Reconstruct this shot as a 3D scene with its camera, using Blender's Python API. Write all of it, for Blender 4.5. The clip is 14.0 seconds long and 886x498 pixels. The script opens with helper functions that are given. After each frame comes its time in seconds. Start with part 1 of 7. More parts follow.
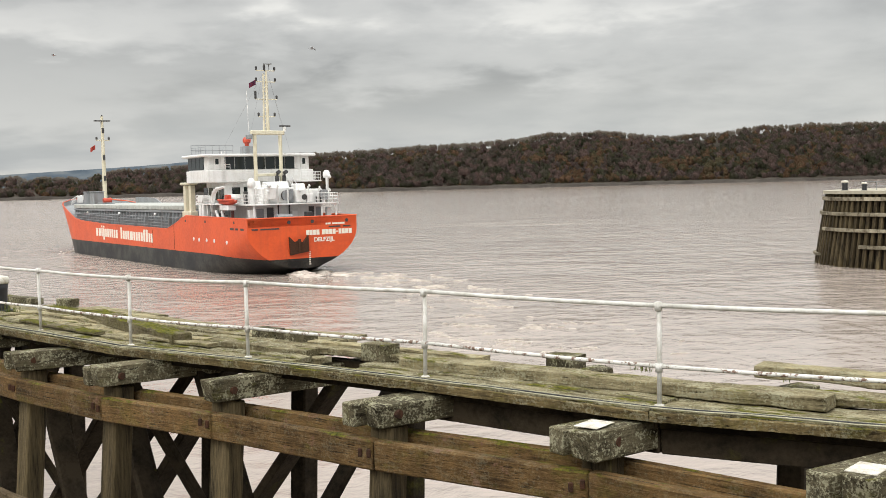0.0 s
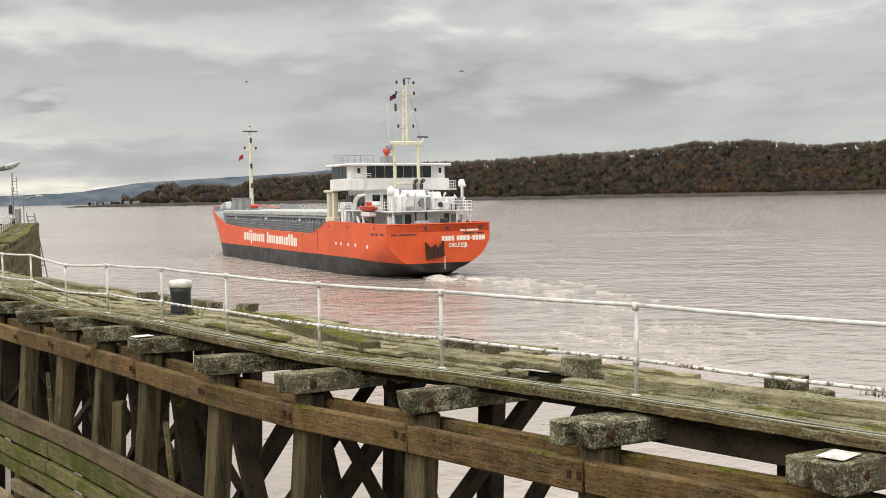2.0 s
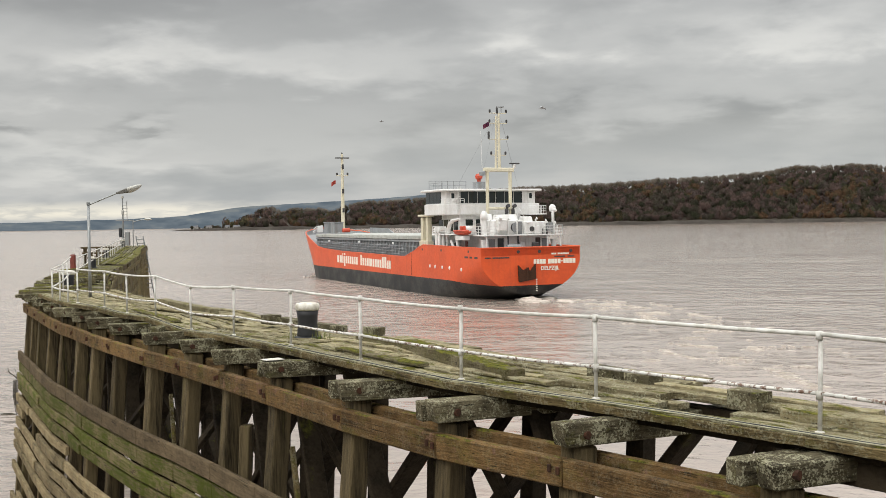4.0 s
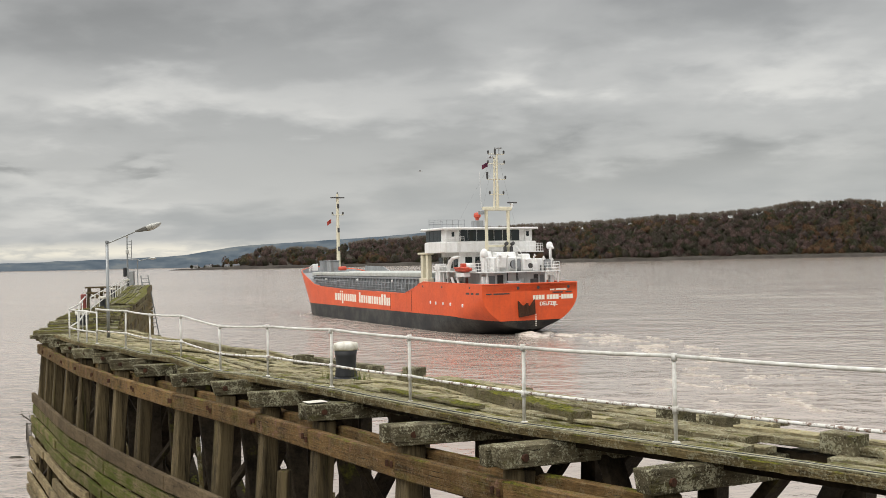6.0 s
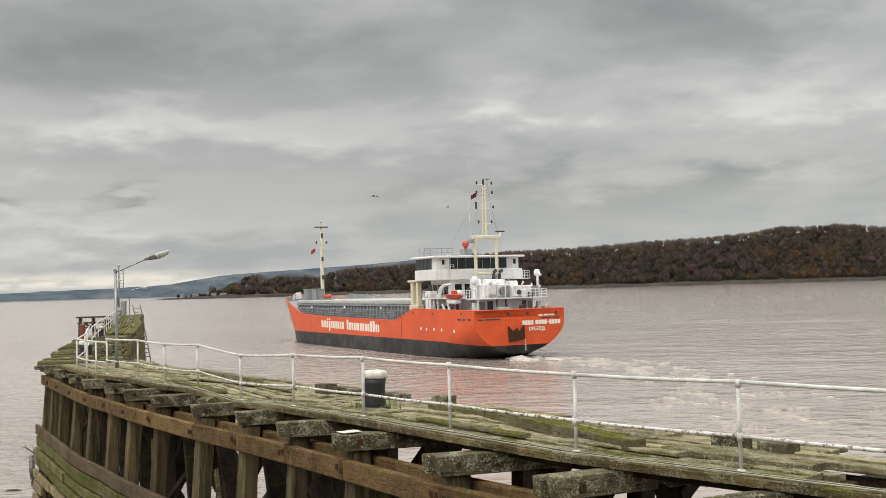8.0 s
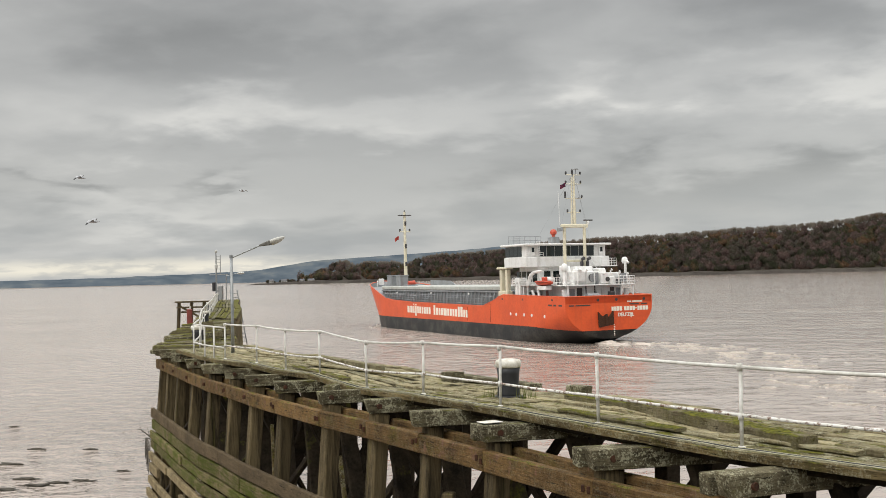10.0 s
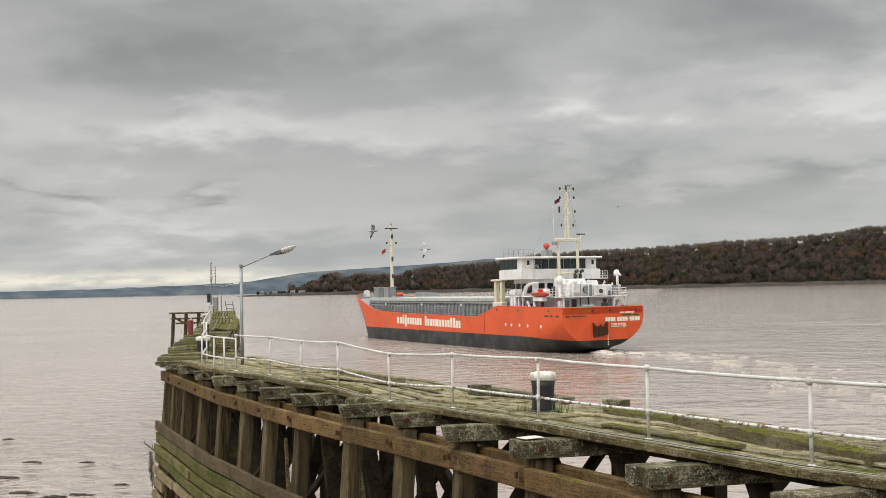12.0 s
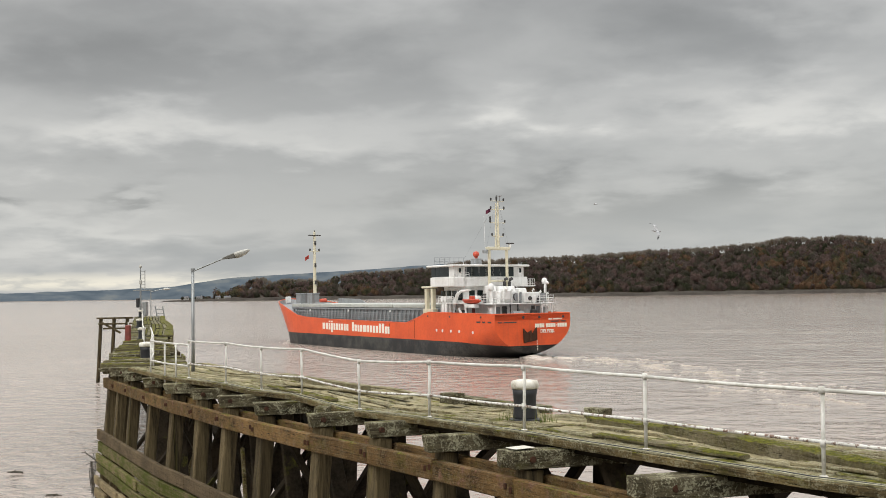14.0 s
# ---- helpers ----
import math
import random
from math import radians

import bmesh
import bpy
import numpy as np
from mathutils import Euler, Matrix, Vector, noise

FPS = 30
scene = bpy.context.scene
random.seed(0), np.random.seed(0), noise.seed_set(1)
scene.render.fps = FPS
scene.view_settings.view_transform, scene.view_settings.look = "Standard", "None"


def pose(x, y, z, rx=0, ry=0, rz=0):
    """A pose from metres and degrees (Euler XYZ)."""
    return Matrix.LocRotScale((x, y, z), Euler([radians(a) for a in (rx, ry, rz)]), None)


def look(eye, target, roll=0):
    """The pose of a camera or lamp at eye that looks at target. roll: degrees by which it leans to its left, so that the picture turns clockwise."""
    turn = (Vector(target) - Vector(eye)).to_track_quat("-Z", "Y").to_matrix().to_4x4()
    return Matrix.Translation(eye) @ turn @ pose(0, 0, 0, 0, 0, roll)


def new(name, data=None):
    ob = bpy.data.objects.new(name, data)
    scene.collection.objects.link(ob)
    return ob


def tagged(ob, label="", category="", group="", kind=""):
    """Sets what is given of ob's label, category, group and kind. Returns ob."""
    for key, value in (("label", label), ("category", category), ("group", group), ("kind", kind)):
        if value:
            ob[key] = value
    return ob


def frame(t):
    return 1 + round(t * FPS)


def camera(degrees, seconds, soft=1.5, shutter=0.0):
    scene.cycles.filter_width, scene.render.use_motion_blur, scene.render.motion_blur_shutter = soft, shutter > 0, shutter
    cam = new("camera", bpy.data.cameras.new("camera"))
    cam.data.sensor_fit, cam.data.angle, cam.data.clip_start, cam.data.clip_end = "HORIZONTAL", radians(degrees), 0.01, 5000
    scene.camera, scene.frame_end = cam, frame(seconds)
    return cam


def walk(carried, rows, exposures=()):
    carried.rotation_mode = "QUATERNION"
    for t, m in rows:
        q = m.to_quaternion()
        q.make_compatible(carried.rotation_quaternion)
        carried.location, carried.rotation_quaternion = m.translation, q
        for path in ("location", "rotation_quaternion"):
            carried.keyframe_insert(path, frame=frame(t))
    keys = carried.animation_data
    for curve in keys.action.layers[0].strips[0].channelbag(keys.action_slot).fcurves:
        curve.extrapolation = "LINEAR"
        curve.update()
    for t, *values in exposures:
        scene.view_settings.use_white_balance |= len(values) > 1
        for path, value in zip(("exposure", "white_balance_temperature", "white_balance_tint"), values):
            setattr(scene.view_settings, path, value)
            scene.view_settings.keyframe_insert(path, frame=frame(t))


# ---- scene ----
import itertools

# ---------------------------------------------------------------- camera
cam = camera(44.5, 14.0, soft=0.6)
PATH = [
    (0, (3.548, -2.703, 11.031), (3.669, -0.71, 10.912), -1.4),
    (0.5, (3.32, -2.508, 11.047), (3.504, -0.52, 10.919), -0.8),
    (1, (3.068, -2.444, 11.039), (3.179, -0.451, 10.908), -0.7),
    (1.5, (2.901, -2.251, 11.031), (2.896, -0.254, 10.914), -0.6),
    (2, (2.718, -2.087, 11.028), (2.581, -0.094, 10.93), -1.0),
    (2.5, (2.461, -1.969, 11.037), (2.231, 0.016, 10.958), -1.1),
    (3, (2.284, -1.808, 11.026), (2.006, 0.172, 10.962), -1.0),
    (5.3, (1.257, -1.068, 10.939), (0.936, 0.906, 10.918), -0.9),
    (5.5, (1.164, -1.005, 10.937), (0.846, 0.969, 10.926), -1.1),
    (6, (0.889, -0.903, 10.963), (0.582, 1.073, 10.983), -1.2),
    (6.5, (0.67, -0.78, 10.955), (0.382, 1.198, 11.003), -1.5),
    (7, (0.455, -0.639, 10.943), (0.183, 1.342, 11.009), -1.6),
    (7.5, (0.189, -0.561, 10.962), (-0.079, 1.42, 11.03), -1.7),
    (8, (-0.016, -0.699, 10.956), (-0.298, 1.28, 11.026), -1.6),
    (8.5, (-0.25, -0.607, 10.964), (-0.56, 1.368, 11.031), -1.5),
    (9, (-0.488, -0.43, 10.964), (-0.845, 1.537, 11.027), -1.5),
    (9.2, (-0.61, -0.456, 10.981), (-0.987, 1.507, 11.041), -1.4),
    (11.3, (-1.681, -0.016, 10.995), (-2.153, 1.927, 11.037), -1.7),
    (11.5, (-1.778, 0.059, 10.958), (-2.239, 2.005, 11.01), -1.5),
    (12, (-2.005, 0.209, 10.955), (-2.425, 2.163, 11.026), -1.2),
    (12.5, (-2.256, 0.267, 10.928), (-2.634, 2.229, 11.017), -1.1),
    (13, (-2.573, 0.32, 10.957), (-2.917, 2.288, 11.052), -0.9),
    (13.5, (-2.835, 0.455, 10.944), (-3.148, 2.428, 11.032), -0.9),
    (14, (-3.087, 0.563, 10.952), (-3.375, 2.54, 11.033), -0.8),
]
walk(cam, [(t, look(eye, target, roll)) for t, eye, target, roll in PATH], exposures=[(0, 0.60), (1.5, 0.58), (3, 0.46), (7.5, 0.38), (14, 0.38)])

# ---------------------------------------------------------------- sky and light
world = bpy.data.worlds.new("overcast_sky")
scene.world = world
world.use_nodes = True


def math_node(tree, op, a, b=None, clamp=False):
    n = tree.nodes.new("ShaderNodeMath")
    n.operation, n.use_clamp = op, clamp
    for k, v in enumerate((a, b)):
        if v is None:
            continue
        if isinstance(v, (int, float)):
            n.inputs[k].default_value = v
        else:
            tree.links.new(v, n.inputs[k])
    return n.outputs[0]


def mix_color(tree, fac, a, b):
    n = tree.nodes.new("ShaderNodeMix")
    n.data_type = "RGBA"
    for sock, v in ((n.inputs[0], fac), (n.inputs[6], a), (n.inputs[7], b)):
        if isinstance(v, (int, float)):
            sock.default_value = v
        elif isinstance(v, tuple):
            sock.default_value = (*v, 1)
        else:
            tree.links.new(v, sock)
    return n.outputs[2]


def ramp(tree, fac, stops):
    n = tree.nodes.new("ShaderNodeValToRGB")
    els = n.color_ramp.elements
    while len(els) < len(stops):
        els.new(0.5)
    for e, (p, c) in zip(els, stops):
        e.position, e.color = p, (*c, 1) if isinstance(c, tuple) else (c, c, c, 1)
    tree.links.new(fac, n.inputs[0])
    return n.outputs[0]


def sky_nodes():
    tr = world.node_tree
    tr.nodes.clear()
    out = tr.nodes.new("ShaderNodeOutputWorld")
    bg = tr.nodes.new("ShaderNodeBackground")
    co = tr.nodes.new("ShaderNodeTexCoord").outputs["Generated"]
    sep = tr.nodes.new("ShaderNodeSeparateXYZ")
    tr.links.new(co, sep.inputs[0])
    z = math_node(tr, "MAXIMUM", sep.outputs[2], 0.0)
    # a cloud deck seen in perspective: direction over height
    den = math_node(tr, "ADD", z, 0.20)
    px, py = math_node(tr, "DIVIDE", sep.outputs[0], den), math_node(tr, "DIVIDE", sep.outputs[1], den)
    comb = tr.nodes.new("ShaderNodeCombineXYZ")
    tr.links.new(px, comb.inputs[0]), tr.links.new(py, comb.inputs[1])

    def clouds(scale, detail, seed, rough=0.55, distort=0.0, stretch=1.0):
        mp = tr.nodes.new("ShaderNodeMapping")
        mp.inputs["Scale"].default_value = (1.0, stretch, 1.0)
        mp.inputs["Rotation"].default_value = (0, 0, 0.12)
        mp.inputs["Location"].default_value = (seed, seed * 0.7, 0)
        tr.links.new(comb.outputs[0], mp.inputs[0])
        nz = tr.nodes.new("ShaderNodeTexNoise")
        nz.inputs["Scale"].default_value, nz.inputs["Detail"].default_value = scale, detail
        nz.inputs["Roughness"].default_value, nz.inputs["Distortion"].default_value = rough, distort
        tr.links.new(mp.outputs[0], nz.inputs["Vector"])
        return nz.outputs[0]

    big = clouds(0.7, 2, SKY_SEED, 0.5, 0.1)
    mid = clouds(2.2, 4, 11.7, 0.48, 0.15)
    fine = clouds(6.0, 5, 3.1, 0.55, 0.2)
    # the heavier and the thinner clouds: bearing, height, width, depth and weight, with billowing edges
    billow = math_node(tr, "ADD", math_node(tr, "MULTIPLY", math_node(tr, "SUBTRACT", mid, 0.5), 0.13), math_node(tr, "MULTIPLY", math_node(tr, "SUBTRACT", fine, 0.5), 0.06))
    drift_ = math_node(tr, "MULTIPLY", math_node(tr, "SUBTRACT", clouds(2.4, 5, 27.3, 0.5), 0.5), 0.50)
    bearing = math_node(tr, "ADD", math_node(tr, "ARCTAN2", sep.outputs[0], sep.outputs[1]), drift_)
    height = math_node(tr, "ADD", z, billow)
    mass = math_node(tr, "ADD", math_node(tr, "MULTIPLY", big, 0.30), math_node(tr, "MULTIPLY", mid, 0.50))
    mass = math_node(tr, "ADD", mass, math_node(tr, "MULTIPLY", fine, 0.20))
    mass = math_node(tr, "MULTIPLY", math_node(tr, "SUBTRACT", mass, 0.5), 1.75)
    for az, el, wide, deep, weight in CLOUDS:
        du = math_node(tr, "MULTIPLY", math_node(tr, "SUBTRACT", bearing, az), 1 / wide)
        dv = math_node(tr, "MULTIPLY", math_node(tr, "SUBTRACT", height, el), 1 / deep)
        rr = math_node(tr, "ADD", math_node(tr, "MULTIPLY", du, du), math_node(tr, "MULTIPLY", dv, dv))
        bell = math_node(tr, "MULTIPLY", math_node(tr, "EXPONENT", math_node(tr, "MULTIPLY", rr, -0.7)), weight)
        mass = math_node(tr, "ADD", mass, bell)
    mass = math_node(tr, "ADD", math_node(tr, "MULTIPLY", mass, 0.5), 0.5, clamp=True)
    tone = ramp(tr, mass, [(0.12, (0.187, 0.187, 0.182)), (0.32, (0.264, 0.264, 0.258)), (0.50, (0.373, 0.372, 0.361)), (0.66, (0.453, 0.449, 0.432)), (0.88, (0.613, 0.602, 0.568))])
    # near the horizon the deck thins into pale blue grey, with a warm gap low in the west
    low = ramp(tr, z, [(0.0, 1.0), (0.030, 0.60), (0.085, 0.0)])
    haze = mix_color(tr, ramp(tr, mid, [(0.40, 0.0), (0.60, 1.0)]), (0.325, 0.342, 0.355), (0.43, 0.434, 0.430))
    tone = mix_color(tr, low, tone, haze)
    # a thin bright gap under the cloud far down the estuary
    west = tr.nodes.new("ShaderNodeVectorMath")
    west.operation = "DOT_PRODUCT"
    tr.links.new(co, west.inputs[0])
    west.inputs[1].default_value = (-0.475, 0.88, 0.0)
    side = ramp(tr, west.outputs["Value"], [(0.972, 0.0), (0.996, 1.0)])
    strip = ramp(tr, sep.outputs[2], [(0.005, 0.0), (0.010, 1.0), (0.015, 0.85), (0.024, 0.0)])
    tone = mix_color(tr, math_node(tr, "MULTIPLY", math_node(tr, "MULTIPLY", math_node(tr, "MULTIPLY", side, strip), ramp(tr, fine, [(0.40, 0.50), (0.54, 1.0)])), 0.85), tone, (0.78, 0.73, 0.61))
    # overcast skies brighten towards the zenith
    rise = tr.nodes.new("ShaderNodeMapRange")
    rise.interpolation_type = "SMOOTHSTEP"
    rise.inputs[1].default_value, rise.inputs[2].default_value = 0.22, 0.95
    rise.inputs[3].default_value, rise.inputs[4].default_value = 1.0, ZENITH
    tr.links.new(z, rise.inputs[0])
    lift = rise.outputs[0]
    nish = tr.nodes.new("ShaderNodeTexSky")
    nish.sky_type, nish.sun_disc = "NISHITA", False
    nish.sun_elevation, nish.sun_rotation = SUN_ELEVATION, SUN_ROTATION
    clear = tr.nodes.new("ShaderNodeVectorMath")
    clear.operation = "SCALE"
    tr.links.new(nish.outputs[0], clear.inputs[0])
    clear.inputs[3].default_value = 0.08
    veil = mix_color(tr, 0.06, tone, clear.outputs[0])
    up = tr.nodes.new("ShaderNodeVectorMath")
    up.operation = "SCALE"
    tr.links.new(veil, up.inputs[0]), tr.links.new(lift, up.inputs[3])
    tr.links.new(up.outputs[0], bg.inputs[0])
    bg.inputs[1].default_value = 1.0
    tr.links.new(bg.outputs[0], out.inputs[0])


CLOUDS = [(-0.378, 0.243, 0.271, 0.042, -0.26), (-0.426, 0.189, 0.099, 0.020, -0.30), (-0.215, 0.198, 0.099, 0.031, -0.30), (0.113, 0.209, 0.099, 0.037, -0.44),
           (-0.069, 0.259, 0.157, 0.031, -0.12), (0.231, 0.232, 0.063, 0.031, 0.10), (-0.436, 0.150, 0.120, 0.018, 0.52), (-0.053, 0.167, 0.052, 0.017, 0.62),
           (0.166, 0.161, 0.089, 0.019, 0.58), (-0.215, 0.154, 0.078, 0.018, 0.20), (-0.506, 0.093, 0.057, 0.007, -0.42), (-0.261, 0.116, 0.172, 0.010, -0.14),
           (-0.469, 0.063, 0.099, 0.015, 0.48), (-0.007, 0.078, 0.172, 0.023, -0.26), (-0.261, 0.077, 0.099, 0.016, 0.14), (0.138, 0.109, 0.089, 0.013, 0.14)]
SUN_ELEVATION, SUN_ROTATION, SKY_SEED, ZENITH = radians(25), radians(210), 7.9, 4.4
sky_nodes()
sun = new("sun", bpy.data.lights.new("sun", "SUN"))
sun.data.energy, sun.data.angle, sun.data.color = 1.3, radians(45), (1.0, 0.97, 0.92)
sun.matrix_world = look((0, 0, 60), (30, 50, 0))

# ---------------------------------------------------------------- materials
def material(name, base, other=None, scale=2.0, rough=0.6, metal=0.0, bump=0.0, bump_scale=30.0, stretch=(1, 1, 1),
             per_object=0.0, moss=0.0, lichen=0.0, rust=0.0, streak=0.0, spots=(0.42, 0.62), grain=None):
    """Principled surface with a coarse and a fine variation, optional moss on top faces, lichen specks, rust and runs."""
    m = bpy.data.materials.new(name)
    m.use_nodes = True
    tr = m.node_tree
    bsdf = tr.nodes["Principled BSDF"]
    co = tr.nodes.new("ShaderNodeTexCoord").outputs["Object"]
    info = tr.nodes.new("ShaderNodeObjectInfo")
    geo = tr.nodes.new("ShaderNodeNewGeometry")
    shift = tr.nodes.new("ShaderNodeVectorMath")
    shift.operation = "MULTIPLY_ADD"
    tr.links.new(info.outputs["Random"], shift.inputs[0])
    shift.inputs[1].default_value = (37.0, 19.0, 53.0)
    mp = tr.nodes.new("ShaderNodeMapping")
    mp.inputs["Scale"].default_value = stretch
    tr.links.new(co, mp.inputs[0])
    tr.links.new(mp.outputs[0], shift.inputs[2])
    v = shift.outputs[0]

    def noise_of(s, detail=4, rough_=0.6):
        n = tr.nodes.new("ShaderNodeTexNoise")
        n.inputs["Scale"].default_value, n.inputs["Detail"].default_value, n.inputs["Roughness"].default_value = s, detail, rough_
        tr.links.new(v, n.inputs["Vector"])
        return n.outputs[0]

    coarse, fine = noise_of(scale), noise_of(scale * 9, 5, 0.7)
    blend = math_node(tr, "ADD", math_node(tr, "MULTIPLY", coarse, 0.62), math_node(tr, "MULTIPLY", fine, 0.38))
    if grain is not None:
        mg = tr.nodes.new("ShaderNodeMapping")
        mg.inputs["Rotation"].default_value = (0, 0, -grain)
        mgs = tr.nodes.new("ShaderNodeMapping")
        mgs.inputs["Scale"].default_value = (0.9, 26.0, 26.0)
        tr.links.new(v, mg.inputs[0]), tr.links.new(mg.outputs[0], mgs.inputs[0])
        ng = tr.nodes.new("ShaderNodeTexNoise")
        ng.inputs["Scale"].default_value, ng.inputs["Detail"].default_value, ng.inputs["Roughness"].default_value = 1.0, 4, 0.65
        tr.links.new(mgs.outputs[0], ng.inputs["Vector"])
        blend = math_node(tr, "ADD", math_node(tr, "MULTIPLY", blend, 0.55), math_node(tr, "MULTIPLY", ng.outputs[0], 0.45))
        mgm = tr.nodes.new("ShaderNodeMapping")
        mgm.inputs["Scale"].default_value = (1.5, 5.0, 4.0)
        tr.links.new(mg.outputs[0], mgm.inputs[0])
        nm = tr.nodes.new("ShaderNodeTexNoise")
        nm.inputs["Scale"].default_value, nm.inputs["Detail"].default_value, nm.inputs["Roughness"].default_value = 1.0, 6, 0.68
        tr.links.new(mgm.outputs[0], nm.inputs["Vector"])
    other = other or tuple(c * 0.7 for c in base)
    col = mix_color(tr, ramp(tr, blend, [(spots[0], 0.0), (spots[1], 1.0)]), base, other)
    if per_object:
        rnd = math_node(tr, "ADD", math_node(tr, "MULTIPLY", info.outputs["Random"], per_object), 1 - per_object / 2)
        sc = tr.nodes.new("ShaderNodeVectorMath")
        sc.operation = "SCALE"
        tr.links.new(col, sc.inputs[0]), tr.links.new(rnd, sc.inputs[3])
        col = sc.outputs[0]
    if grain is not None:
        # open checks along the grain
        col = mix_color(tr, ramp(tr, ng.outputs[0], [(0.33, 0.9), (0.42, 0.0)]), col, (0.012, 0.009, 0.006))
    if rust:
        col = mix_color(tr, ramp(tr, noise_of(scale * 2.3, 6, 0.7), [(0.62 - 0.2 * rust, 0.0), (0.68 - 0.2 * rust, 1.0)]), col, (0.15, 0.085, 0.055))
    if streak:
        mps = tr.nodes.new("ShaderNodeMapping")
        mps.inputs["Scale"].default_value = (1.3, 1.3, 0.09)
        tr.links.new(co, mps.inputs[0])
        ns = tr.nodes.new("ShaderNodeTexNoise")
        ns.inputs["Scale"].default_value, ns.inputs["Detail"].default_value = 1.6, 5
        tr.links.new(mps.outputs[0], ns.inputs["Vector"])
        col = mix_color(tr, math_node(tr, "MULTIPLY", ramp(tr, ns.outputs[0], [(0.5, 0.0), (0.72, 1.0)]), streak), col, (0.10, 0.06, 0.04))
    if lichen:
        col = mix_color(tr, ramp(tr, math_node(tr, "ADD", math_node(tr, "MULTIPLY", noise_of(30, 4, 0.7), 0.6), math_node(tr, "MULTIPLY", noise_of(4.5, 3, 0.6), 0.4)), [(0.515, 0.0), (0.565, lichen)]), col, (0.36, 0.345, 0.235))
    if moss:
        sepn = tr.nodes.new("ShaderNodeSeparateXYZ")
        tr.links.new(geo.outputs["Normal"], sepn.inputs[0])
        upw = ramp(tr, sepn.outputs[2], [(0.2, 0.25), (0.8, 1.0)])
        where = ramp(tr, nm.outputs[0] if grain is not None else noise_of(1.1, 6, 0.65), [(0.62 - 0.22 * moss, 0.0), (0.69 - 0.2 * moss, 1.0)])
        green = mix_color(tr, ramp(tr, noise_of(13, 5, 0.75), [(0.38, 0.0), (0.62, 1.0)]), (0.026, 0.031, 0.006), (0.150, 0.142, 0.018))
        col = mix_color(tr, math_node(tr, "MULTIPLY", upw, where), col, green)
    tr.links.new(col, bsdf.inputs["Base Color"])
    tr.links.new(math_node(tr, "ADD", math_node(tr, "MULTIPLY", fine, 0.25), rough - 0.12, clamp=True), bsdf.inputs["Roughness"])
    bsdf.inputs["Metallic"].default_value = metal
    if rough >= 0.75:
        bsdf.inputs["Specular IOR Level"].default_value = 0.12
    if bump:
        b = tr.nodes.new("ShaderNodeBump")
        b.inputs["Strength"].default_value, b.inputs["Distance"].default_value = bump, 0.02
        height = noise_of(bump_scale, 5, 0.7)
        if grain is not None:
            height = math_node(tr, "ADD", height, math_node(tr, "MULTIPLY", ng.outputs[0], 1.2))
        tr.links.new(height, b.inputs["Height"])
        tr.links.new(b.outputs[0], bsdf.inputs["Normal"])
    return m


